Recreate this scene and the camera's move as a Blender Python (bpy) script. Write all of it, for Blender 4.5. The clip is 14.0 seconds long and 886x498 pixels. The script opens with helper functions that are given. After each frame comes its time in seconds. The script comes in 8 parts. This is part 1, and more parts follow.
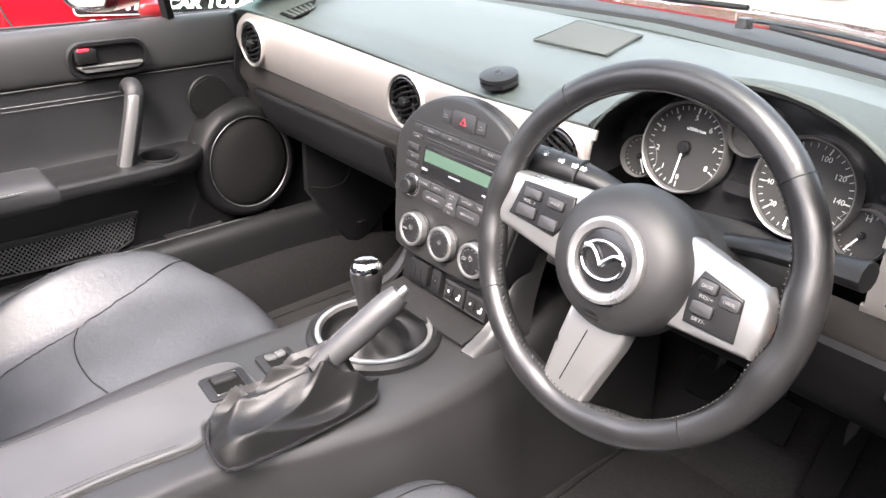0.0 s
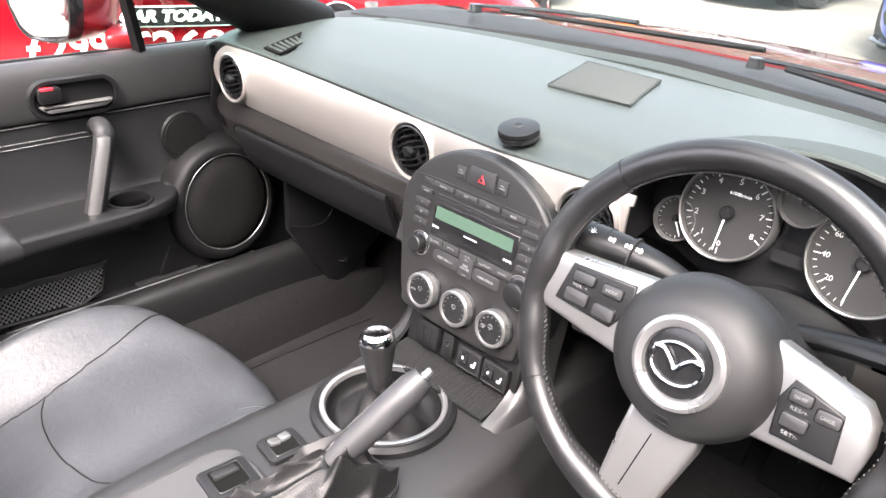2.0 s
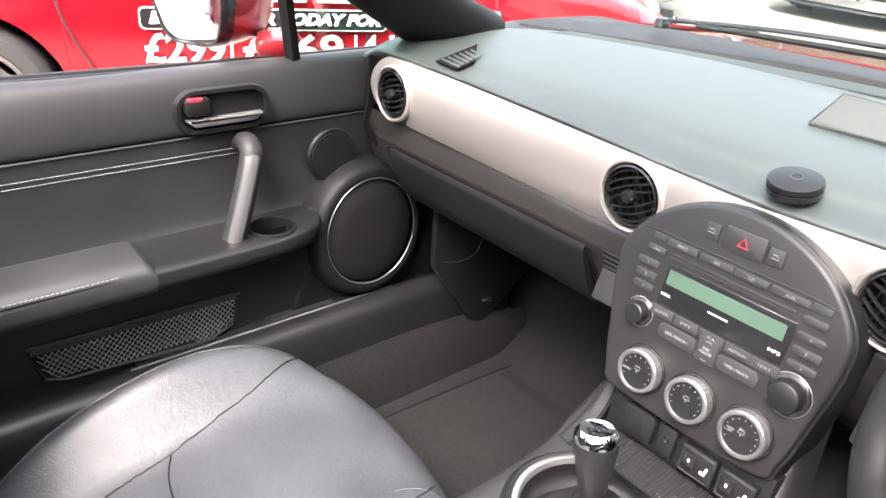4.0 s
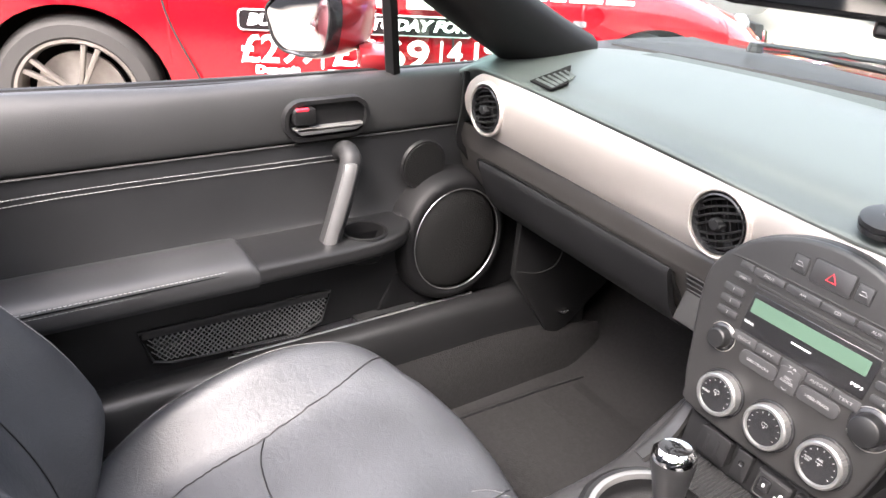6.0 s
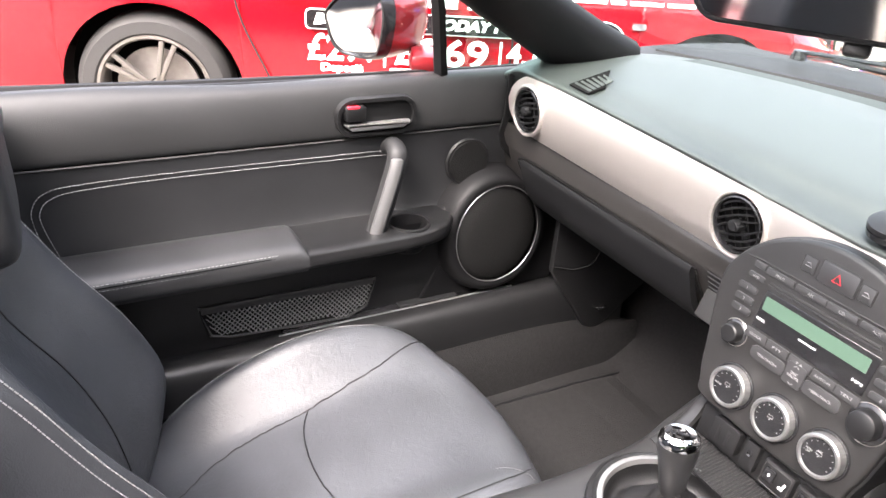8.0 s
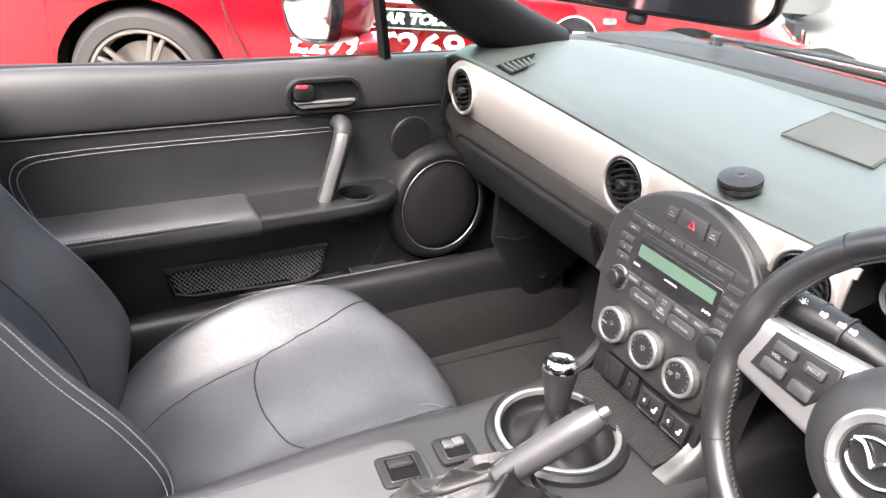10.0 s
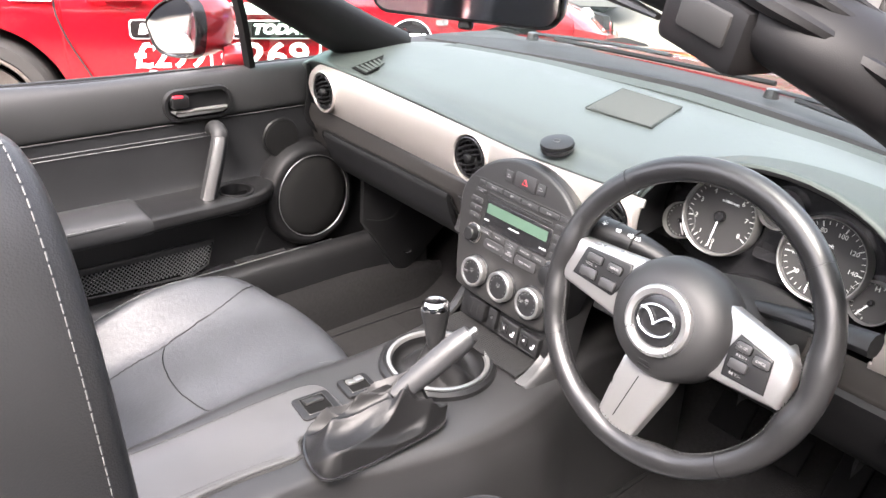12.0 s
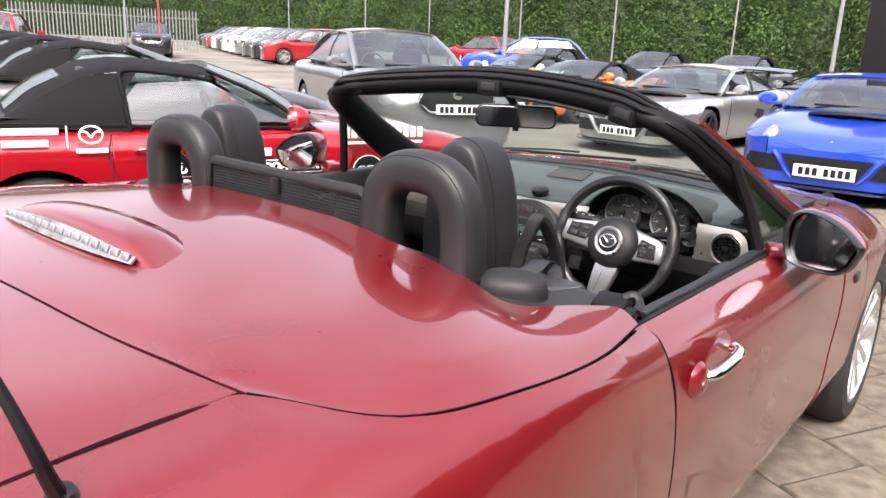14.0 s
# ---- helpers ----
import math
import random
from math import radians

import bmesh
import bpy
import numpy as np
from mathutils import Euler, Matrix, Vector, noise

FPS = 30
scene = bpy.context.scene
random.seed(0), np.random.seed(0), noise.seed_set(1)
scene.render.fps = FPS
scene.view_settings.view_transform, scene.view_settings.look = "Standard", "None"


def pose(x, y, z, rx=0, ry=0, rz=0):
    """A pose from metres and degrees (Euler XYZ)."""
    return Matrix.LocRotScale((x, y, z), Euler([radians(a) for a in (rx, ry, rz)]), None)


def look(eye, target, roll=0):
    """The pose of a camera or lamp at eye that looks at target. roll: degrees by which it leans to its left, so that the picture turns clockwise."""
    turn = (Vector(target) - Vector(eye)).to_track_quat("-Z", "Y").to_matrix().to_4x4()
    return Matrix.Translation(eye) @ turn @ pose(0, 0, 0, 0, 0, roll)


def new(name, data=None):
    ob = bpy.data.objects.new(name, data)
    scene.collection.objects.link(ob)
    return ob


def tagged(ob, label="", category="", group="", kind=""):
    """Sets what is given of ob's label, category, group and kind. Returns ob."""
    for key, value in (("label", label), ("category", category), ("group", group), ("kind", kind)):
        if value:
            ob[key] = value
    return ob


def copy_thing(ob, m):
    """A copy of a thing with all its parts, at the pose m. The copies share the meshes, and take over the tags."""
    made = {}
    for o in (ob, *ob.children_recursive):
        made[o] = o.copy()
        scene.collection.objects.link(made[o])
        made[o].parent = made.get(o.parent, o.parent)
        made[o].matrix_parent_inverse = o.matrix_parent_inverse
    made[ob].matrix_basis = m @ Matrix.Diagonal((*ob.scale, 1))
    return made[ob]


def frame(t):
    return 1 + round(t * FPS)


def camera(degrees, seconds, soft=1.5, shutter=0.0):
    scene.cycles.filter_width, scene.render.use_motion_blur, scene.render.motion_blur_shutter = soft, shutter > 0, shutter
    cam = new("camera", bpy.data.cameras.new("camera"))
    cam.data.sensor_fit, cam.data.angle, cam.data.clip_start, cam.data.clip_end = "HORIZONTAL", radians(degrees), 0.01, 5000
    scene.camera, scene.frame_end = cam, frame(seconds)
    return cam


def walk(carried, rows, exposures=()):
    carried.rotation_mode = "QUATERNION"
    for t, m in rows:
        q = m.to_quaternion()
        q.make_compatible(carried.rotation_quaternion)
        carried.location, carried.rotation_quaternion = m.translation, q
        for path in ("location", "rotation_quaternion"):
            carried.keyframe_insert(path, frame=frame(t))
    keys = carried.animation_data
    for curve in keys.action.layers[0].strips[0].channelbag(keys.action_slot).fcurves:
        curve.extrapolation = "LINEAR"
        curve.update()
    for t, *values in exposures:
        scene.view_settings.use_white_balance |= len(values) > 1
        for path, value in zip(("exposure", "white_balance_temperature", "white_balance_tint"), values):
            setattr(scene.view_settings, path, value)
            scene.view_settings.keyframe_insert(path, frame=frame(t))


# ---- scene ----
cam = camera(60.8, 14.0)
PATH = [
    (0, (0.709, -0.549, 1.103), (-0.598, 0.658, 0.19), 2.3),
    (0.5, (0.699, -0.552, 1.103), (-0.558, 0.709, 0.193), 2.6),
    (1, (0.685, -0.553, 1.104), (-0.545, 0.735, 0.194), 2.9),
    (1.5, (0.648, -0.546, 1.115), (-0.568, 0.755, 0.205), 3.3),
    (2, (0.57, -0.537, 1.136), (-0.648, 0.766, 0.232), 3.5),
    (2.5, (0.492, -0.522, 1.132), (-0.741, 0.772, 0.234), 4.0),
    (3, (0.413, -0.515, 1.127), (-0.858, 0.745, 0.234), 4.3),
    (3.5, (0.357, -0.516, 1.104), (-0.959, 0.697, 0.211), 4.4),
    (4, (0.318, -0.524, 1.095), (-1.033, 0.649, 0.201), 4.3),
    (6.5, (0.335, -0.576, 1.134), (-1.152, 0.408, 0.228), 4.9),
    (7, (0.354, -0.578, 1.138), (-1.163, 0.357, 0.23), 4.7),
    (9.5, (0.519, -0.555, 1.169), (-1.021, 0.324, 0.243), 4.6),
    (10, (0.579, -0.542, 1.167), (-0.96, 0.34, 0.244), 4.5),
    (10.5, (0.629, -0.528, 1.158), (-0.902, 0.372, 0.239), 4.5),
    (11, (0.665, -0.536, 1.166), (-0.846, 0.4, 0.249), 4.5),
    (11.5, (0.69, -0.571, 1.17), (-0.765, 0.457, 0.261), 4.1),
    (12, (0.734, -0.685, 1.211), (-0.597, 0.511, 0.32), 4.0),
    (12.5, (0.795, -0.863, 1.249), (-0.443, 0.454, 0.393), 3.6),
    (13, (0.909, -1.129, 1.284), (-0.305, 0.263, 0.518), 3.5),
    (13.5, (1.076, -1.459, 1.286), (-0.139, -0.003, 0.65), 2.5),
    (14, (1.233, -1.817, 1.267), (0.028, -0.307, 0.75), 2.4),
]
BASE = 2.0
walk(cam, [(t, look(eye, target, roll)) for t, eye, target, roll in PATH],
     [(t, BASE + e, 6700, 16) for t, e in ((0, 1.02), (2, 0.96), (4, 1.0), (6.5, 1.1), (9.5, 1.1), (11.5, 1.02), (12.5, 1.06), (13, 0.82), (13.5, -0.1), (14, -0.47))])

# ---- light: an overcast bright day ----
world = bpy.data.worlds.new("sky")
scene.world = world
world.use_nodes = True
wn = world.node_tree
sky = wn.nodes.new("ShaderNodeTexSky")
sky.sky_type = "NISHITA"
sky.sun_disc = False
sky.sun_elevation, sky.sun_rotation = radians(54), radians(150)
sky.air_density, sky.dust_density, sky.ozone_density = 1.0, 6.0, 1.0
bg = wn.nodes["Background"]
bg.inputs["Strength"].default_value = 0.15
# broken cloud: paler and uneven
tcw, cn, cv, hsv = (wn.nodes.new(k) for k in ("ShaderNodeTexCoord", "ShaderNodeTexNoise", "ShaderNodeMapRange", "ShaderNodeHueSaturation"))
cn.inputs["Scale"].default_value, cn.inputs["Detail"].default_value = 2.6, 7.0
cv.inputs["From Min"].default_value, cv.inputs["From Max"].default_value = 0.35, 0.68
cv.inputs["To Min"].default_value, cv.inputs["To Max"].default_value = 1.0, 1.7
hsv.inputs["Saturation"].default_value = 0.45
wn.links.new(tcw.outputs["Generated"], cn.inputs["Vector"])
wn.links.new(cn.outputs["Fac"], cv.inputs["Value"])
wn.links.new(cv.outputs[0], hsv.inputs["Value"])
wn.links.new(sky.outputs[0], hsv.inputs["Color"])
wn.links.new(hsv.outputs[0], bg.inputs["Color"])
sun_data = bpy.data.lights.new("sun", "SUN")
sun_data.energy, sun_data.angle, sun_data.color = 1.45, radians(25), (1.0, 0.96, 0.9)
sun = new("sun", sun_data)
sun.matrix_world = look((0, 0, 10), (-math.sin(radians(150)) * 5.88, -math.cos(radians(150)) * 5.88, 1.91))

# ---- shape tools ----
def cr(pts, n, closed=False):
    """Smooth curve through pts, n steps a segment; works on rows of points too."""
    p = np.array(pts, float)
    m, out = len(p), []
    for i in range(m if closed else m - 1):
        p0 = p[(i - 1) % m] if closed or i > 0 else 2 * p[0] - p[1]
        p1, p2 = p[i], p[(i + 1) % m]
        p3 = p[(i + 2) % m] if closed or i + 2 < m else 2 * p[-1] - p[-2]
        for k in range(n):
            t = k / n
            out.append(0.5 * (2 * p1 + (p2 - p0) * t + (2 * p0 - 5 * p1 + 4 * p2 - p3) * t * t + (3 * p1 - p0 - 3 * p2 + p3) * t ** 3))
    if not closed:
        out.append(p[-1])
    return np.array(out)


def grid(G, closed_u=False, closed_v=False, thick=0.0):
    """A sheet through an array of points, thickened if asked."""
    bm = bmesh.new()
    nu, nv = len(G), len(G[0])
    vs = [[bm.verts.new(tuple(map(float, G[i][j]))) for j in range(nv)] for i in range(nu)]
    for i in range(nu if closed_u else nu - 1):
        for j in range(nv if closed_v else nv - 1):
            a, b, c, d = vs[i][j], vs[(i + 1) % nu][j], vs[(i + 1) % nu][(j + 1) % nv], vs[i][(j + 1) % nv]
            if len({a, b, c, d}) == 4:
                bm.faces.new((a, b, c, d))
    bmesh.ops.remove_doubles(bm, verts=bm.verts, dist=1e-5)
    if thick:
        bmesh.ops.recalc_face_normals(bm, faces=bm.faces)
        bmesh.ops.solidify(bm, geom=bm.faces[:], thickness=-thick)
    return bm


def patch(rows, n=4, m=4, thick=0.0, closed_u=False, closed_v=False):
    """A smooth sheet through a small net of points."""
    a = np.array([cr(r, m, closed_v) for r in rows])
    return grid(cr(a, n, closed_u), closed_u, closed_v, thick)


def caps(bm):
    """Close open ends."""
    bmesh.ops.holes_fill(bm, edges=[e for e in bm.edges if e.is_boundary], sides=0)
    return bm


def prism(outline, depth, m=None, bevel=0.0, segs=2):
    """An outline in the local xy plane, made depth thick along local z, its edges rounded."""
    bm = bmesh.new()
    f = bm.faces.new([bm.verts.new((x, y, 0)) for x, y in outline])
    top = bmesh.ops.extrude_face_region(bm, geom=[f])["geom"]
    bmesh.ops.translate(bm, vec=(0, 0, depth), verts=[v for v in top if isinstance(v, bmesh.types.BMVert)])
    bmesh.ops.recalc_face_normals(bm, faces=bm.faces)
    if bevel:
        rim = [e for e in bm.edges if abs(e.verts[0].co.z - e.verts[1].co.z) < 1e-7 and abs(e.verts[0].co.z - depth) < 1e-6]
        bmesh.ops.bevel(bm, geom=rim, offset=bevel, segments=segs, affect="EDGES", profile=0.5)
    if m is not None:
        bm.transform(m)
    return bm


def box(c, size, rot=(0, 0, 0), bevel=0.004, segs=2):
    bm = bmesh.new()
    bmesh.ops.create_cube(bm, size=1)
    bmesh.ops.scale(bm, vec=size, verts=bm.verts)
    if bevel:
        bmesh.ops.bevel(bm, geom=bm.edges[:], offset=min(bevel, min(size) * 0.45), segments=segs, affect="EDGES", profile=0.5)
    bm.transform(pose(*c, *rot))
    return bm


def rrect(w, h, r, n=4):
    out = []
    for cx, cy, a0 in ((w / 2 - r, h / 2 - r, 0), (r - w / 2, h / 2 - r, 90), (r - w / 2, r - h / 2, 180), (w / 2 - r, r - h / 2, 270)):
        out += [(cx + r * math.cos(radians(a0 + 90 * k / n)), cy + r * math.sin(radians(a0 + 90 * k / n))) for k in range(n + 1)]
    return out


def oval(w, h, n=32):
    return [(w / 2 * math.cos(2 * math.pi * k / n), h / 2 * math.sin(2 * math.pi * k / n)) for k in range(n)]


def lathe(prof, m=None, seg=32):
    """A profile of (radius, height) turned about local z."""
    G = [[(r * math.cos(2 * math.pi * k / seg), r * math.sin(2 * math.pi * k / seg), h) for k in range(seg)] for r, h in prof]
    bm = grid(G, closed_v=True)
    bmesh.ops.recalc_face_normals(bm, faces=bm.faces)
    if m is not None:
        bm.transform(m)
    return bm


def tube(pts, r, seg=8, closed=False, flat=1.0):
    """A tube along pts; r is one radius or one a point; flat squashes it along its second axis."""
    p = np.array(pts, float)
    n = len(p)
    rs = np.full(n, r, float) if np.isscalar(r) else np.array(r, float)
    G, nrm = [], None
    for i in range(n):
        t = p[(i + 1) % n] - p[i - 1] if closed else p[min(i + 1, n - 1)] - p[max(i - 1, 0)]
        t /= np.linalg.norm(t) + 1e-12
        if nrm is None:
            nrm = np.cross(t, (0, 0, 1) if abs(t[2]) < 0.9 else (1, 0, 0))
        nrm = nrm - t * nrm.dot(t)
        nrm /= np.linalg.norm(nrm) + 1e-12
        b = np.cross(t, nrm)
        G.append([p[i] + rs[i] * (math.cos(a) * nrm + flat * math.sin(a) * b) for a in np.linspace(0, 2 * math.pi, seg, endpoint=False)])
    bm = grid(G, closed_u=closed, closed_v=True)
    if not closed:
        caps(bm)
    bmesh.ops.recalc_face_normals(bm, faces=bm.faces)
    return bm


def merge(*bms):
    out = bms[0]
    for b in bms[1:]:
        me = bpy.data.meshes.new("t")
        b.to_mesh(me)
        out.from_mesh(me)
        bpy.data.meshes.remove(me)
        b.free()
    return out


def moved(bm, m):
    bm.transform(m)
    return bm


def part(name, bm, material, parent=None, label="", angle=38, normals=True):
    """One mesh object under a thing or a part."""
    if normals:
        bmesh.ops.recalc_face_normals(bm, faces=bm.faces)
    me = bpy.data.meshes.new(name)
    bm.to_mesh(me)
    bm.free()
    me.materials.append(material)
    me.shade_smooth()
    me.set_sharp_from_angle(angle=radians(angle))
    ob = new(name, me)
    ob.parent = parent
    if label:
        ob["label"] = label
    return ob


def thing(name, m, label, category, group="", kind=""):
    ob = new(name)
    ob.empty_display_size = 0.1
    ob.matrix_world = m
    return tagged(ob, label, category, group, kind)


def lettering(text, size, m, material, parent, name="lettering", depth=0.0006, width=None, shear=0.0, bold=0.0):
    """Raised letters, centred on the local origin, in the local xy plane."""
    cu = bpy.data.curves.new(name, "FONT")
    cu.body, cu.size, cu.extrude, cu.align_x, cu.align_y, cu.shear = text, size, depth, "CENTER", "CENTER", shear
    cu.resolution_u, cu.offset = 3, bold
    tmp = bpy.data.objects.new("t", cu)
    me = bpy.data.meshes.new_from_object(tmp)
    bpy.data.objects.remove(tmp)
    xs = [v.co.x for v in me.vertices]
    k = width / (max(xs) - min(xs)) if width and xs else 1
    for v in me.vertices:
        v.co = m @ Vector((v.co.x * k, v.co.y, v.co.z))
    me.name = name
    me.materials.clear()
    me.materials.append(material)
    ob = new(name, me)
    ob.parent = parent
    return ob


def face_to(o, xdir, up):
    """A frame at o whose local x runs along xdir, local y along up and local z out of the face."""
    x = Vector(xdir).normalized()
    z = x.cross(Vector(up)).normalized()
    y = z.cross(x)
    return Matrix.Translation(o) @ Matrix((x, y, z)).transposed().to_4x4()


# ---- materials ----
def mat(name, color, rough=0.5, metal=0.0, var=0.08, scale=8.0, bump=0.0, bscale=300.0, coat=0.0, spec=0.5, kind="noise", rvar=0.08, trans=0.0, emit=0.0, detail=4.0):
    """A surface with broad stains and fine grain."""
    m = bpy.data.materials.new(name)
    m.use_nodes = True
    t = m.node_tree
    b = t.nodes["Principled BSDF"]
    b.inputs["Metallic"].default_value = metal
    b.inputs["Coat Weight"].default_value = coat
    b.inputs["Coat Roughness"].default_value = 0.03
    b.inputs["Specular IOR Level"].default_value = spec
    b.inputs["Transmission Weight"].default_value = trans
    tc = t.nodes.new("ShaderNodeTexCoord")
    big = t.nodes.new("ShaderNodeTexNoise")
    big.inputs["Scale"].default_value, big.inputs["Detail"].default_value = scale, detail
    t.links.new(tc.outputs["Object"], big.inputs["Vector"])
    fine = t.nodes.new("ShaderNodeTexVoronoi" if kind == "grain" else "ShaderNodeTexNoise")
    fine.inputs["Scale"].default_value = bscale
    t.links.new(tc.outputs["Object"], fine.inputs["Vector"])
    fo = fine.outputs["Distance" if kind == "grain" else "Fac"]
    ramp = t.nodes.new("ShaderNodeMapRange")
    ramp.inputs["From Min"].default_value, ramp.inputs["From Max"].default_value = 0.25, 0.75
    ramp.inputs["To Min"].default_value, ramp.inputs["To Max"].default_value = 1 - var, 1 + var
    t.links.new(big.outputs["Fac"], ramp.inputs["Value"])
    mul = t.nodes.new("ShaderNodeVectorMath")
    mul.operation = "SCALE"
    mul.inputs[0].default_value = color[:3]
    t.links.new(ramp.outputs[0], mul.inputs["Scale"])
    t.links.new(mul.outputs[0], b.inputs["Base Color"])
    rr = t.nodes.new("ShaderNodeMapRange")
    rr.inputs["To Min"].default_value, rr.inputs["To Max"].default_value = max(0.0, rough - rvar), min(1.0, rough + rvar)
    t.links.new(big.outputs["Fac"], rr.inputs["Value"])
    t.links.new(rr.outputs[0], b.inputs["Roughness"])
    if bump:
        bp = t.nodes.new("ShaderNodeBump")
        bp.inputs["Strength"].default_value, bp.inputs["Distance"].default_value = bump, 0.001
        t.links.new(fo, bp.inputs["Height"])
        t.links.new(bp.outputs[0], b.inputs["Normal"])
    if emit:
        b.inputs["Emission Color"].default_value = (*color[:3], 1)
        b.inputs["Emission Strength"].default_value = emit
    return m


def paint(name, color, flake=0.35, rough=0.3):
    """Clear-coated metallic car paint."""
    return mat(name, color, rough, flake, 0.04, 3.0, coat=1.0, rvar=0.02)


LEATHER = mat("black_leather", (0.026, 0.0265, 0.0283), 0.46, 0, 0.25, 14, 0.15, 850, kind="grain", spec=0.5)
LEATHER_SOFT = mat("worn_black_leather", (0.036, 0.0382, 0.0425), 0.38, 0, 0.3, 9, 0.25, 700, kind="grain", spec=0.5)
# soft unevenness and creases in the seat hide
lt = LEATHER_SOFT.node_tree
cz, cb, ct = lt.nodes.new("ShaderNodeTexNoise"), lt.nodes.new("ShaderNodeBump"), lt.nodes.new("ShaderNodeTexCoord")
cz.inputs["Scale"].default_value, cz.inputs["Detail"].default_value, cz.inputs["Distortion"].default_value = 46.0, 4.0, 2.0
cb.inputs["Strength"].default_value, cb.inputs["Distance"].default_value = 0.2, 0.003
lt.links.new(ct.outputs["Object"], cz.inputs["Vector"])
lt.links.new(cz.outputs["Fac"], cb.inputs["Height"])
fb = next(n for n in lt.nodes if n.bl_idname == "ShaderNodeBump" and n != cb)
lt.links.new(cb.outputs[0], fb.inputs["Normal"])
LIDHIDE = mat("smooth_lid_leather", (0.045, 0.0445, 0.0455), 0.38, 0, 0.15, 9, 0.1, 900, kind="grain", spec=0.6)
GRAPHITE = mat("graphite_satin_plastic", (0.022, 0.0205, 0.0195), 0.4, 0.25, 0.06, 14, 0.08, 1400, spec=0.45)
PALETHREAD = mat("dull_thread", (0.065, 0.065, 0.067), 0.7, 0, 0.1, 200)
CONSOLE = mat("soft_grey_console_plastic", (0.017, 0.017, 0.0175), 0.38, 0, 0.12, 12, 0.12, 1200, spec=0.5)
FASCIA = mat("charcoal_fascia_plastic", (0.0135, 0.0132, 0.0132), 0.45, 0, 0.08, 16, 0.1, 1400, spec=0.45)
PAD = mat("grained_black_vinyl", (0.0115, 0.0117, 0.0122), 0.5, 0, 0.14, 10, 0.2, 850, kind="grain")
DASHTOP = mat("soft_dash_vinyl", (0.026, 0.033, 0.0305), 0.44, 0, 0.12, 6, 0.15, 1100, kind="grain", spec=0.78)
HOODTOP = mat("matt_hood_vinyl", (0.022, 0.028, 0.026), 0.6, 0, 0.1, 6, 0.15, 1100, kind="grain", spec=0.35)
SPKPANEL = mat("fine_dash_mesh", (0.02, 0.0235, 0.022), 0.5, 0, 0.12, 10, 0.2, 900, kind="grain", spec=0.6)
PLASTIC = mat("dark_grey_plastic", (0.0072, 0.0073, 0.0078), 0.43, 0, 0.1, 12, 0.12, 1200, spec=0.38)
GLOSS = mat("gloss_black_plastic", (0.012, 0.012, 0.013), 0.18, 0, 0.05, 12)
SILVER = mat("satin_silver_trim", (0.57, 0.53, 0.495), 0.34, 0.8, 0.03, 20, 0.06, 1400, rvar=0.04)
BRIGHT = mat("bright_silver_trim", (0.42, 0.42, 0.418), 0.3, 0.85, 0.03, 30, 0.02, 900)
CHROME = mat("chrome", (0.8, 0.8, 0.8), 0.06, 1.0, 0.02, 20, rvar=0.03)
CARPET = mat("black_carpet", (0.0072, 0.007, 0.0072), 0.95, 0, 0.6, 150, 1.0, 380, rvar=0.04, spec=0.2, detail=8)
MESH = mat("black_mesh", (0.006, 0.006, 0.006), 0.6, 0, 0.1, 40, 0.8, 500, kind="grain", spec=0.2)
DARK = mat("shadow_black", (0.01, 0.01, 0.01), 0.7, 0, 0.1, 20)
STITCH = mat("grey_thread", (0.21, 0.21, 0.21), 0.7, 0, 0.1, 200)
PRINT = mat("pale_grey_print", (0.2, 0.2, 0.2), 0.5, 0, 0.03, 40)
WHITE = mat("white_print", (0.8, 0.8, 0.8), 0.5, 0, 0.03, 40)
RUBBER = mat("black_rubber", (0.0055, 0.0055, 0.006), 0.55, 0, 0.15, 15, 0.2, 200, spec=0.22)
TYRE = mat("tyre_rubber", (0.021, 0.02, 0.0195), 0.75, 0, 0.2, 12, 0.3, 120)
ALLOY = mat("silver_alloy", (0.62, 0.62, 0.63), 0.3, 0.8, 0.06, 10)
RED = paint("copper_red_paint", (0.18, 0.009, 0.013), 0.4, 0.28)
RED.node_tree.nodes["Principled BSDF"].inputs["Coat IOR"].default_value = 1.58
RED2 = paint("bright_red_lacquer", (0.36, 0.005, 0.013), 0.35, 0.22)
POD = mat("matt_black_moulding", (0.0055, 0.0055, 0.006), 0.55, 0, 0.1, 12, 0.1, 1200, spec=0.18)
COVER = mat("grey_black_moulding", (0.0155, 0.0157, 0.0165), 0.55, 0, 0.1, 14, 0.1, 1200, spec=0.28)
AIRBAG = mat("fine_grained_cover", (0.0125, 0.0125, 0.013), 0.5, 0, 0.1, 20, 0.06, 1400, kind="grain")
GREYTRIM = mat("satin_grey_trim", (0.14, 0.14, 0.142), 0.38, 0.6, 0.04, 30, 0.04, 900)
KNURL = mat("dull_silver_knurl", (0.3, 0.3, 0.298), 0.36, 0.85, 0.05, 30)
HOOPHIDE = mat("matt_grey_black_hide", (0.0162, 0.0168, 0.018), 0.46, 0, 0.2, 12, 0.12, 900, kind="grain", spec=0.32)
GAITER = mat("creased_black_leather", (0.006, 0.006, 0.0064), 0.5, 0, 0.2, 30, 0.25, 600, kind="grain", spec=0.36)
RIMHIDE = mat("polished_black_leather", (0.0105, 0.0105, 0.011), 0.34, 0, 0.25, 40, 0.06, 900, kind="grain", spec=0.55)
THREAD = mat("dark_thread", (0.03, 0.03, 0.03), 0.7, 0, 0.1, 200)
# near-black with the shade of gaps, hollows and deep places put in
HOLE = mat("deep_shade_black", (0.003, 0.003, 0.003), 0.9, 0, 0.1, 20, spec=0.1)
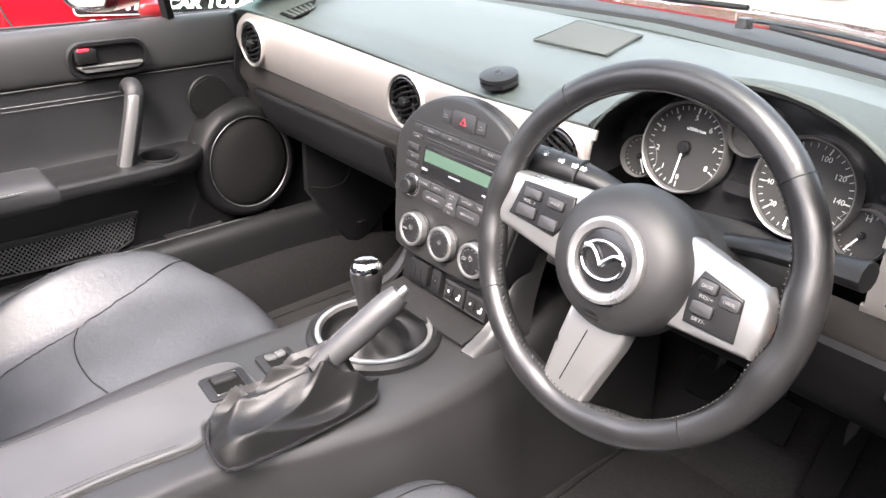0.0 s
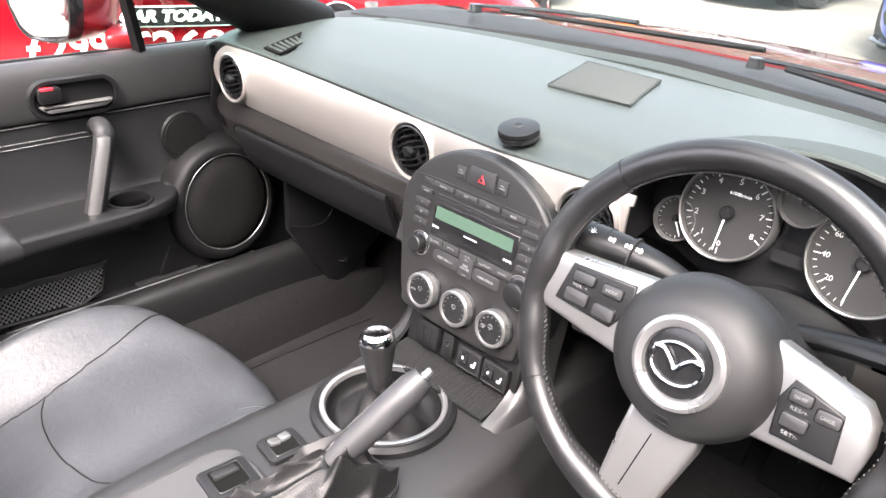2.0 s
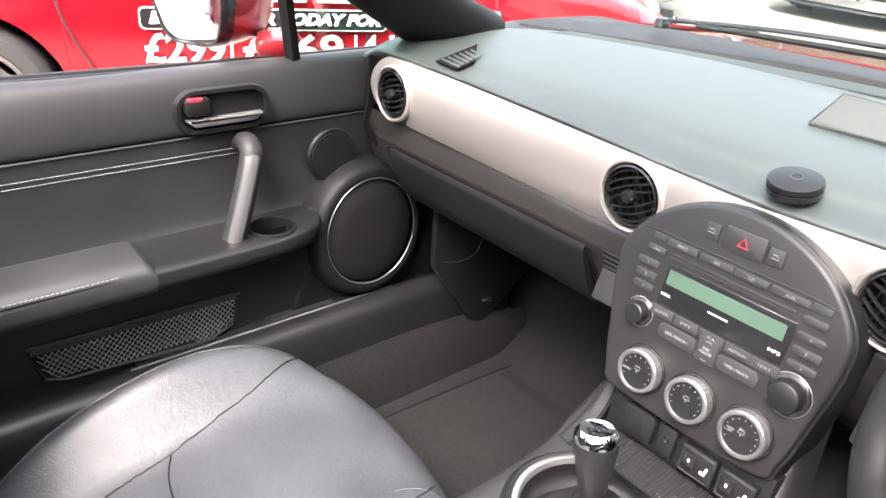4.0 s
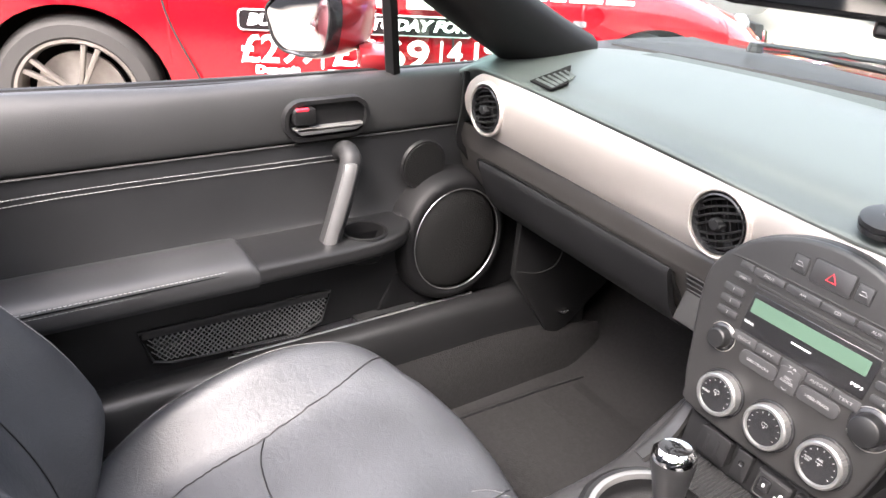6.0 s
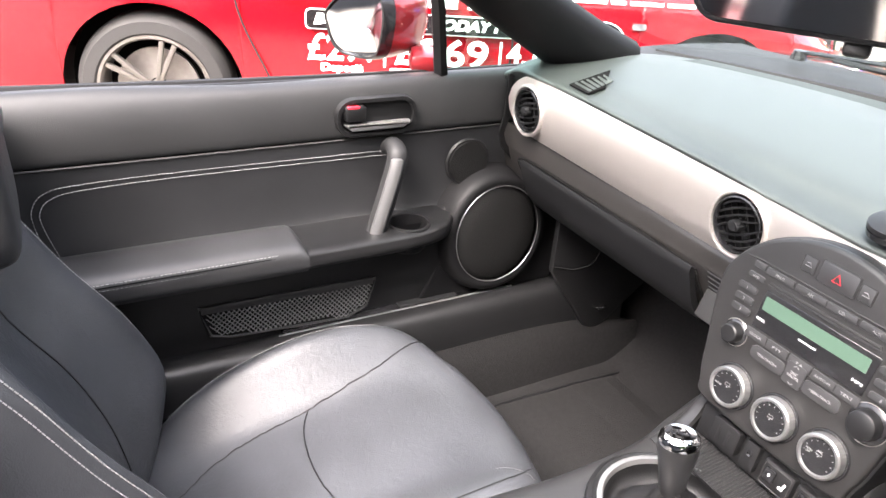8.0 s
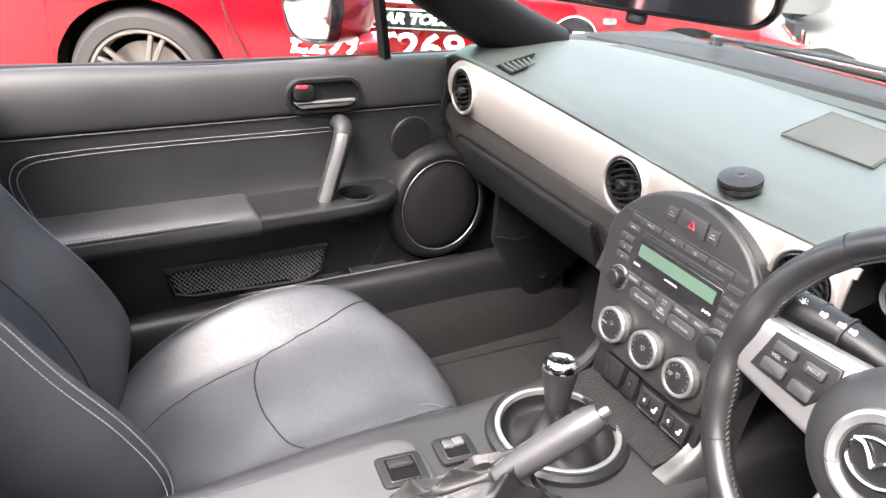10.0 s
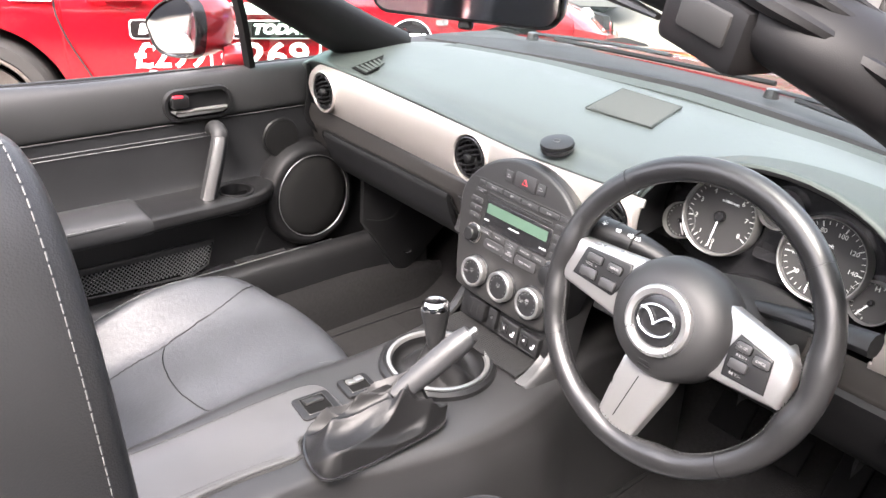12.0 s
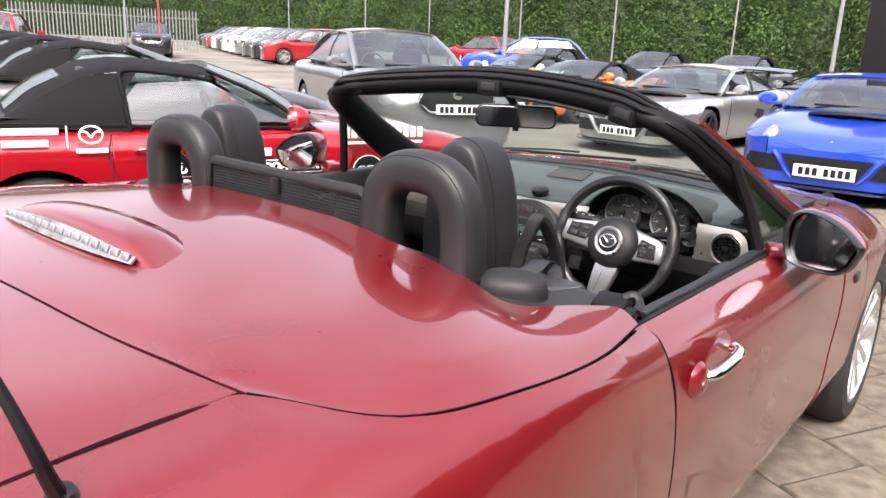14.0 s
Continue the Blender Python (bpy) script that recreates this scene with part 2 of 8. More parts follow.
DOORHIDE = mat("smooth_black_hide", (0.019, 0.0195, 0.0208), 0.44, 0, 0.15, 14, 0.1, 1000, kind="grain")
FABRIC = mat("black_hood_fabric", (0.007, 0.007, 0.0078), 0.88, 0, 0.12, 10, 0.5, 900, spec=0.15)


def glass(name, tint=(0.85, 0.95, 0.92), rough=0.0, low=0.05, high=0.6):
    """Thin clear glass, glossier at grazing angles."""
    m = bpy.data.materials.new(name)
    m.use_nodes = True
    t = m.node_tree
    t.nodes.remove(t.nodes["Principled BSDF"])
    g, tr, mx, fr, mr = (t.nodes.new(k) for k in ("ShaderNodeBsdfGlossy", "ShaderNodeBsdfTransparent", "ShaderNodeMixShader", "ShaderNodeLayerWeight", "ShaderNodeMapRange"))
    g.inputs["Roughness"].default_value = rough
    tr.inputs["Color"].default_value = (*tint, 1)
    fr.inputs["Blend"].default_value = 0.25
    mr.inputs["To Min"].default_value, mr.inputs["To Max"].default_value = low, high
    t.links.new(fr.outputs["Facing"], mr.inputs["Value"])
    t.links.new(mr.outputs[0], mx.inputs[0])
    t.links.new(tr.outputs[0], mx.inputs[1])
    t.links.new(g.outputs[0], mx.inputs[2])
    t.links.new(mx.outputs[0], t.nodes["Material Output"].inputs["Surface"])
    return m


GLASS = glass("clear_glass", (0.88, 0.96, 0.93), 0.0, 0.035, 0.4)
QGLASS = glass("green_tinted_glass", (0.62, 0.9, 0.78), 0.0, 0.08, 0.6)
TINT = glass("tinted_car_glass", (0.72, 0.83, 0.8), 0.0, 0.12, 0.7)

# ---- cars in general ----
PLATE_W = mat("white_plate", (0.75, 0.75, 0.73), 0.4, 0, 0.03, 20)
LAMP = mat("lamp_lens", (0.22, 0.23, 0.24), 0.15, 0.3, 0.6, 40, coat=1.0)
DISC = mat("brake_disc", (0.35, 0.33, 0.31), 0.4, 0.8, 0.2, 20)


def wheel_mesh(R, w, rimr, spokes, pairs=False):
    """Tyre, rim and brake disc of one wheel that faces local +x."""
    turn = pose(0, 0, 0, 0, 90, 0)
    ty = lathe([(rimr, -w / 2 + 0.01), (rimr + 0.012, -w / 2), (R - 0.03, -w / 2 + 0.004), (R - 0.006, -w / 2 + 0.03), (R, -w / 2 + 0.05), (R, w / 2 - 0.05),
                (R - 0.006, w / 2 - 0.03), (R - 0.03, w / 2 - 0.004), (rimr + 0.012, w / 2), (rimr, w / 2 - 0.01)], turn, 48)
    rim = lathe([(rimr + 0.004, w / 2 - 0.006), (rimr - 0.008, w / 2 - 0.004), (rimr - 0.016, w / 2 - 0.02), (rimr - 0.022, -w / 2 + 0.01)], turn, 48)
    arms = []
    for k in range(spokes):
        a = 360 * k / spokes
        hub_w, rim_w = (0.008, 0.0105) if pairs else (0.014, 0.02)
        if pairs:
            a = 720 * (k // 2) / spokes + (7 if k % 2 else -7)
        sp = prism([(-hub_w, 0.02), (hub_w, 0.02), (rim_w, rimr - 0.012), (-rim_w, rimr - 0.012)], 0.022, None, 0.006)
        for v in sp.verts:
            v.co.z += w / 2 - 0.05 + 0.02 * (v.co.y / rimr)
        arms.append(moved(sp, turn @ pose(0, 0, 0, 0, 0, a)))
    rim = merge(rim, lathe([(0, w / 2 - 0.022), (0.03, w / 2 - 0.022), (0.036, w / 2 - 0.03), (0.036, w / 2 - 0.07)], turn, 20))
    disc = lathe([(0.04, 0.02), (rimr * 0.74, 0.02), (rimr * 0.74, 0.0), (0.04, 0.0)], turn, 32)
    return ty, rim, disc, arms


def add_wheel(parent, x, y, R, side, w=0.2, rimr=None, spokes=5, m=ALLOY, pairs=False):
    rimr = rimr or R * 0.7
    ty, rim, disc, arms = wheel_mesh(R, w, rimr, spokes, pairs)
    turn = pose(x, y, R, 0, 0, 0 if side > 0 else 180)
    a = part("wheel", moved(rim, turn), m, parent)
    part("tyre", moved(ty, turn), TYRE, a)
    part("brake_disc", moved(disc, turn), DISC, a)
    # added flat disc, near-black in place of the shade behind the spokes
    part("wheel_shade", moved(lathe([(0, -w / 2 + 0.07), (rimr * 0.97, -w / 2 + 0.07)], pose(0, 0, 0, 0, 90, 0), 32), turn), HOLE, a)
    for sp in arms:
        part("spoke", moved(sp, turn), m, a)
    return a


def half_skin(stations, ys, axles, R, n=26, low=0.17):
    """Rows of points of a body's right half, from the top to the sill, cut away round the wheels."""
    sy = [s[0] for s in stations]
    prof = np.array([cr(s[1], 6) for s in stations])
    rows = []
    dense_y = cr([[y] for y in sy], 16)[:, 0]
    dense_p = cr(prof, 16)
    for y in ys:
        k = [np.interp(y, dense_y, dense_p[:, j, 0]) for j in range(dense_p.shape[1])]
        z = [np.interp(y, dense_y, dense_p[:, j, 1]) for j in range(dense_p.shape[1])]
        zl = low
        for ya in axles:
            d = abs(y - ya)
            if d < R + 0.045:
                zl = max(zl, R + math.sqrt((R + 0.045) ** 2 - d * d))
        pts = np.array([(k[0], z[0])] + [(a, b) for a, b in zip(k[1:], z[1:])])
        cut = len(pts)
        for j in range(len(pts) // 3, len(pts)):
            if pts[j][1] < zl:
                cut = j
                break
        q = pts[:cut]
        if cut < len(pts):
            f = (q[-1][1] - zl) / max(1e-6, q[-1][1] - pts[cut][1])
            q = np.vstack([q, q[-1] + (pts[cut] - q[-1]) * f])
        s = np.r_[0, np.cumsum(np.linalg.norm(np.diff(q, axis=0), axis=1))]
        u = np.linspace(0, s[-1], n)
        rows.append([(np.interp(v, s, q[:, 0]), y, np.interp(v, s, q[:, 1])) for v in u])
    return rows


def arch_ys(y0, y1, axles, R, step=0.07):
    ys = set(np.round(np.arange(y0, y1, step), 4)) | {y0, y1}
    for a in axles:
        for d in np.linspace(-1, 1, 19):
            y = a + (R + 0.046) * math.sin(d * math.pi / 2)
            if y0 < y < y1:
                ys.add(round(y, 4))
    return sorted(ys)


def both(rows):
    """Right half rows to whole rows, left sill over the top to right sill."""
    return [[(-x, y, z) for x, y, z in reversed(r)] + list(r[1:] if abs(r[0][0]) < 1e-6 else r) for r in rows]


def strip(a, b, width, out, thick=0.012):
    return tube(cr([a, (np.array(a) + np.array(b)) / 2 + np.array(out), b], 5), width, 6, flat=thick / width)


def make_car(name, m, label, color, L=4.0, W=1.75, H=1.4, wb=2.5, R=0.31, cowl=(0.75, 0.92), nose=0.62, tail=0.75, deck=0.9, roof=(0.05, -0.75),
             back=-1.55, roof_mat=None, group="", plate=True, rims=ALLOY, drop=0.0, quarter=None, front_face="grille", spokes=5, wing=False, axle=None):
    """A car facing local +y on local z = 0. cowl: (y, z) of the windscreen's foot; roof: y of its front and rear; back: y of the rear window's foot."""
    car = thing(name, m, label, "car", group)
    yf, yr = L / 2, -L / 2
    ax = axle or (yf - (L - wb) * 0.47, yf - (L - wb) * 0.47 - wb)
    hw, zb = W / 2, cowl[1]

    def st(y, zc, ze, xe, xm, zm=0.58):
        return (y, [(0, zc), (xe * 0.55, zc * 0.85 + ze * 0.15), (xe, ze), (xm * 0.985, ze - 0.07), (xm, zm), (xm * 0.985, 0.4), (xm * 0.95, 0.22), (xm * 0.86, 0.15)])
    stations = [st(yr, tail - 0.06, tail - 0.1, hw * 0.62, hw * 0.74), st(yr + 0.06, tail + 0.02, tail - 0.02, hw * 0.72, hw * 0.86), st(yr + 0.35, deck - 0.01, deck - 0.05, hw * 0.8, hw * 0.97),
                st(back, deck, zb - 0.02, hw * 0.84, hw), st(0, zb, zb - 0.03, hw * 0.88, hw * 0.985), st(cowl[0], zb - 0.0, zb - 0.04, hw * 0.86, hw * 0.99),
                st(ax[0], nose + 0.14, nose + 0.15, hw * 0.8, hw), st(yf - 0.3, nose + 0.06, nose + 0.03, hw * 0.72, hw * 0.93), st(yf - 0.07, nose - 0.05, nose - 0.09, hw * 0.6, hw * 0.76), st(yf, nose - 0.14, nose - 0.18, hw * 0.5, hw * 0.6)]
    if front_face == "sport":
        stations[-2:] = [st(yf - 0.07, nose - 0.02, nose - 0.06, hw * 0.6, hw * 0.76), st(yf, nose - 0.08, nose - 0.1, hw * 0.5, hw * 0.6)]
    rows = both(half_skin(stations, arch_ys(yr, yf, ax, R), ax, R))
    shell = grid(rows)
    for yy in (yr, yf):
        rim = [v for v in shell.verts if abs(v.co.y - yy) < 1e-4 and v.is_boundary]
        rim.sort(key=lambda v: math.atan2(v.co.z - 0.45, v.co.x))
        if len(rim) > 2:
            shell.faces.new(rim)
    part("body", shell, color, car)
    part("underbody", box((0, 0, 0.3), (W * 0.78, L * 0.86, 0.3), bevel=0.05), DARK, car)
    # greenhouse
    wr, wr2 = hw * 0.66, hw * 0.62
    gm = TINT
    quarter = roof[1] + 0.12 if quarter is None else quarter

    def cross(y, w, z, bow, crown, k=7):
        return [(w * u, y + bow * (1 - u * u), z + crown * (1 - u * u)) for u in np.linspace(-1, 1, k)]
    c0, r0 = cross(cowl[0], hw * 0.8, zb - 0.01, 0.22, 0.0), cross(roof[0], wr, H - 0.05, 0.08, 0.04)
    r1, b0 = cross(roof[1], wr2, H - 0.06 - drop, -0.05, 0.045), cross(back, hw * 0.72, deck - 0.02, -0.12, 0.0)
    mid = [tuple((np.array(p) + np.array(q)) / 2 + np.array((0, 0.03, 0.035))) for p, q in zip(c0, r0)]
    midr = [tuple((np.array(p) + np.array(q)) / 2 + np.array((0, -0.03, 0.035))) for p, q in zip(r1, b0)]
    part("windscreen", patch([c0, mid, r0], 4, 2), gm, car)
    # cabin: dark floor at the waist, dash, seat backs
    fl = part("cabin", patch([[(x * hw * 0.83, y, zb + (deck - zb) * (cowl[0] - y) / (cowl[0] - back) + 0.012) for x in (-1, -0.5, 0, 0.5, 1)] for y in np.linspace(cowl[0] + 0.1, back, 5)], 2, 2), DARK, car)
    for s in (-1, 1):
        part("seat_back", moved(prism(rrect(0.42, 0.34, 0.1), 0.1, None, 0.03), pose(s * 0.36, cowl[0] - 1.15, zb + 0.06, 78, 0, 0)), PAD, fl)
        part("head_rest", moved(prism(rrect(0.24, 0.16, 0.06), 0.08, None, 0.03), pose(s * 0.36, cowl[0] - 1.2, min(zb + 0.26, H - 0.14), 78, 0, 0)), PAD, fl)
    part("wheel_rim", tube([(0.36 + 0.17 * math.cos(a), cowl[0] - 0.5 - 0.06 * math.sin(a), zb + 0.17 * math.sin(a)) for a in np.linspace(0, 2 * math.pi, 20, endpoint=False)], 0.014, 5, True), PAD, fl)
    part("wiper", tube([(-0.45, cowl[0] + 0.06, zb + 0.035), (0.1, cowl[0] + 0.13, zb + 0.04), (0.4, cowl[0] + 0.1, zb + 0.04)], 0.012, 5), RUBBER, car)
    roofm = roof_mat or color
    crownr = [tuple((np.array(p) + np.array(q)) / 2 + np.array((0, 0, 0.03 + drop * 0.4))) for p, q in zip(r0, r1)]
    up = lambda r, d: [(x, y, z + d) for x, y, z in r]
    hy = [roof[0] + 0.03, roof[0] * 0.5 + quarter * 0.5, quarter, (quarter + roof[1]) / 2 - 0.04, roof[1], (roof[1] + back) / 2, back]
    hz = [H - 0.045, H - 0.012, H - 0.008, H - 0.02 - drop * 0.3, H - 0.025 - drop, (H - drop) * 0.6 + deck * 0.4 - 0.01, deck - 0.005]
    hwid = [hw * k for k in (0.67, 0.66, 0.66, 0.67, 0.68, 0.72, 0.76)]

    def half(z, w, zs):
        return [(0, z), (w * 0.5, z - 0.008), (w * 0.85, z - 0.03), (w, z - 0.06 if z - 0.06 > zs else zs + 0.01)]
    if roof_mat:
        hp = [half(z, w, deck - 0.02) for z, w in zip(hz, hwid)]
        part("roof", patch([[(-x, y, z) for x, z in reversed(p)] + [(x, y, z) for x, z in p[1:]] for p, y in zip(hp, hy)], 5, 4), roofm, car)
        part("hood_edge", tube([(x, roof[0] + 0.04, z - 0.004) for x, z in [(-x, z) for x, z in reversed(hp[0])] + hp[0][1:]], 0.014, 6), roofm, car)
        for s in (-1, 1):
            rows = []
            for p, y, t in zip(hp[2:], hy[2:], np.linspace(0, 1, 5)):
                zw = zb - 0.03 + (deck - zb) * t
                rows.append([(s * p[3][0], y, p[3][1]), (s * (p[3][0] * 0.45 + hw * 0.86 * 0.55 + 0.012), y, p[3][1] * 0.5 + zw * 0.5), (s * hw * 0.865, y + 0.02 * t, zw)])
            (xa, ya, za), (xb, yb, zc), _ = rows[0]
            rows[0][:2] = [(xa, ya + 0.08, za + 0.002), (xb, ya - 0.02, zc + 0.02)]
            part("hood_side", patch(rows, 5, 4), roofm, car)
            part("hood_rail", tube(cr([(s * (x + 0.004), y, z) for (x, z), y in zip([p[3] for p in hp[:3]], hy[:3])] + [(s * hw * 0.80, quarter - 0.01, (zb + H) / 2), (s * hw * 0.86, quarter + 0.01, zb - 0.02)], 5), 0.012, 8), roofm, car)
    else:
        part("roof", patch([up(r0, 0.006), up(crownr, 0.006), up(r1, 0.006)], 5, 2, 0.02), roofm, car)
    if roof_mat:
        part("rear_window", patch([[(x * hw * 0.5, y - 0.006 - 0.02 * (1 - x * x), z + 0.008 - 0.02 * x * x) for x in np.linspace(-1, 1, 5)] for y, z in zip((hy[4] - 0.02, hy[5], hy[6] + 0.05), (hz[4] - 0.012, hz[5], hz[6] + 0.05))], 3, 2), gm, car)
    else:
        part("rear_window", patch([r1, midr, b0], 4, 2), gm, car)
    for s in (-1, 1):
        A0, A1, C1, C0 = (s * hw * 0.8, cowl[0], zb - 0.02), (s * wr, roof[0], H - 0.05), (s * wr2, roof[1], H - 0.06 - drop), (s * hw * 0.75, back, deck - 0.02)
        lo = [(s * hw * (0.845 + 0.0 * t), cowl[0] + (back - cowl[0]) * t, zb - 0.02 + (deck - zb) * t) for t in np.linspace(0, 1, 13)]
        hi = []
        for x, y, z in lo:
            if y > roof[0]:
                t = (cowl[0] - y) / (cowl[0] - roof[0])
                hi.append(tuple(np.array(A0) + (np.array(A1) - np.array(A0)) * t))
            elif y > roof[1]:
                t = (roof[0] - y) / (roof[0] - roof[1])
                hi.append(tuple(np.array(A1) + (np.array(C1) - np.array(A1)) * t))
            else:
                t = (roof[1] - y) / (roof[1] - back)
                hi.append(tuple(np.array(C1) + (np.array(C0) - np.array(C1)) * t))
        if roof_mat:
            hi = [(x * 0.985, y, max(z - 0.022 * min(1, max(0, (roof[0] + 0.2 - y) / 0.2)), zb - 0.01)) for x, y, z in hi]
        md = [tuple((np.array(p) + np.array(q)) / 2 + np.array((s * 0.025, 0, 0))) for p, q in zip(lo, hi)]
        part("side_window", patch([lo, md, hi], 3, 1), gm, car)
        part("pillar", strip(A0, A1, 0.035, (s * 0.01, 0.02, 0.02)) if roof_mat else merge(strip(A0, A1, 0.035, (s * 0.01, 0.02, 0.02)), strip(A1, C1, 0.03, (s * 0.02, 0, 0.03)), strip(C1, C0, 0.05, (s * 0.01, -0.02, 0.03))), roofm if roof_mat else color, car)
        part("window_trim", tube(cr([(a * 1.006, b, c) for a, b, c in lo[::3]], 3), 0.01, 5), RUBBER, car)
        if not roof_mat:
            part("door_pillar", strip((s * hw * 0.85, -0.35, zb - 0.02), (s * wr2 * 1.02, -0.45, H - 0.05), 0.035, (s * 0.03, 0, 0)), GLOSS, car)
        mb = lathe([(0, -0.06), (0.05, -0.055), (0.078, -0.01), (0.075, 0.02), (0, 0.03)], pose(s * (hw + 0.06), cowl[0] - 0.16, zb + 0.06, 90, 0, 0) @ Matrix.Diagonal((1.35, 0.95, 1.1, 1)), 14)
        part("door_mirror", merge(mb, box((s * (hw - 0.04), cowl[0] - 0.1, zb + 0.02), (0.14, 0.05, 0.03))), color, car)
        part("headlight", moved(lathe([(0, 0.03), (0.05, 0.025), (0.085, 0.0), (0.09, -0.05)], None, 18), pose(s * hw * 0.66, yf - 0.22, nose + 0.0, -50, 0, -s * 25) @ Matrix.Diagonal((0.85 if front_face == "sport" else 1.5, 1.5 if front_face == "sport" else 0.5, 1, 1))), LAMP, car)
        for k, ya in enumerate(ax):
            add_wheel(car, s * (hw - 0.11), ya, R, s, 0.2, R * (0.72 if roof_mat else 0.7), spokes, rims, pairs=spokes == 10)
            part("wheel_arch_liner", moved(lathe([(0, 0), (R * 0.9, 0.0), (R + 0.055, 0.004), (R + 0.06, -0.2)], None, 40), face_to((s * (hw - 0.19), ya, R), (0, s, 0), (0, 0, 1))), HOLE, car)
        part("door_seam", tube(cr([(s * hw * 0.975, cowl[0] - 0.08, zb - 0.06), (s * hw * 1.0, cowl[0] - 0.05, 0.55), (s * hw * 0.965, cowl[0] - 0.08, 0.25)], 4), 0.004, 5), DARK, car)
    gz = nose - 0.2
    if front_face == "sport":
        fy = lambda x: yf + 0.014 - np.interp(abs(x) / hw, [0, 0.5, 0.6, 0.68, 0.76, 0.93], [0, 0, 0.008, 0.034, 0.075, 0.3])
        part("grille", patch([[(x, fy(x), 0.24 + 0.19 * k) for x in np.linspace(-0.27 - 0.12 * k, 0.27 + 0.12 * k, 9)] for k in (0, 0.5, 1)], 2, 2), MESH, car)
        for s in (-1, 1):
            part("air_intake", patch([[(s * x, fy(x), z) for x in np.linspace(x0, x1, 8)] for z, x0, x1 in ((0.27, 0.37, 0.72), (0.34, 0.41, 0.76), (0.42, 0.47, 0.7))], 3, 2), MESH, car)
            part("intake_blade", tube(cr([(s * x, fy(x) + 0.004, z) for x, z in ((0.46, 0.45), (0.4, 0.38), (0.35, 0.3), (0.28, 0.22))], 4), np.linspace(0.022, 0.012, 13), 8), color, car)
        part("splitter", patch([[(x * hw * 0.93, yf + o - 0.3 * x ** 4, 0.13 + h) for x in np.linspace(-1, 1, 13)] for o, h in ((-0.1, 0.03), (0.06, 0.02), (0.07, 0.0), (-0.1, -0.01))], 2, 2), GLOSS, car)
        sc = [(-hw * 0.45, 0.1), (-hw * 0.4, 0.0), (0, -0.07), (hw * 0.4, 0.0), (hw * 0.45, 0.1), (hw * 0.36, 0.08), (0, 0.03), (-hw * 0.36, 0.08)]
        part("bonnet_scoop", moved(prism([(x, y) for x, y in cr(sc, 4, True)], 0.03, None, 0.008), pose(0, cowl[0] + 0.42, (zb + nose + 0.14) / 2 + 0.0, -14, 0, 180)), RUBBER, car)
        part("badge", lathe([(0, 0.01), (0.03, 0.008), (0.034, 0)], pose(0, yf - 0.1, nose - 0.03, -60, 0, 0), 18), BRIGHT, car)
        for s in (-1, 1):
            part("side_intake", moved(prism([(-0.2, -0.1), (0.12, -0.18), (0.2, 0.12), (0.05, 0.2)], 0.02, None, 0.006), face_to((s * hw * 0.965, -0.45, 0.6), (0, s, 0), (-s * 0.12, 0, 1))), DARK, car)
        if wing:
            wg = part("rear_wing", patch([[(x * hw * 0.92, yr + 0.16 + o, 1.12 + h - 0.03 * x * x) for x in np.linspace(-1, 1, 9)] for o, h in ((-0.15, 0.02), (0.0, 0.0), (0.14, -0.02))], 3, 2, thick=0.02), GLOSS, car, "black rear wing")
            for s in (-1, 1):
                part("wing_post", box((s * 0.4, yr + 0.2, 0.98), (0.02, 0.16, 0.26), bevel=0.005), GLOSS, wg)
    else:
        g = part("grille", moved(prism([(-hw * 0.5, -0.02), (-hw * 0.36, -0.14), (hw * 0.36, -0.14), (hw * 0.5, -0.02), (hw * 0.44, 0.1), (-hw * 0.44, 0.1)], 0.05, None, 0.01), pose(0, yf - 0.02, gz + 0.06, 90, 0, 180)), MESH, car)
        part("grille_frame", tube([(-hw * 0.46, yf + 0.03, gz + 0.13), (-hw * 0.5, yf + 0.03, gz + 0.03), (-hw * 0.36, yf + 0.032, gz - 0.08), (hw * 0.36, yf + 0.032, gz - 0.08), (hw * 0.5, yf + 0.03, gz + 0.03), (hw * 0.46, yf + 0.03, gz + 0.13)], 0.012, 6), CHROME, g)
        part("badge", moved(lathe([(0, 0.012), (0.045, 0.01), (0.05, 0.0)], None, 20), pose(0, yf + 0.035, gz + 0.1, -90, 0, 0) @ Matrix.Diagonal((1.2, 0.9, 1, 1))), CHROME, car)
    if plate:
        pz = gz - 0.05 if front_face != "sport" else gz - 0.07
        p = part("number_plate", box((0, yf + 0.045, pz), (0.52, 0.012, 0.111), bevel=0.004), PLATE_W, car)
        for k in range(7):
            part("plate_bar", box((-0.2 + 0.06 * k + (0.035 if k > 3 else 0), yf + 0.0535, pz), (0.042, 0.005, 0.07), bevel=0.001), GLOSS, p)
    return car

# ---- ground ----
def ground_mat(name, base, scale, rough, bump):
    return mat(name, base, rough, 0, 0.5, scale, bump, 220, detail=12, spec=0.25)


def rise(x, y):
    """The yard climbs gently away from the car, with a shallow drain hollow beside it."""
    step = lambda v: min(1.0, max(0.0, v)) ** 2 * (3 - 2 * min(1.0, max(0.0, v)))
    hollow = step((-0.95 - x) / 1.0) * step((x + 6.5) / 1.5) * step((y + 4.5) / 2) * step((5.5 - y) / 1.8)
    return 0.011 * min(max(0.0, math.hypot(x, y) - 13), 110) - 0.085 * hollow


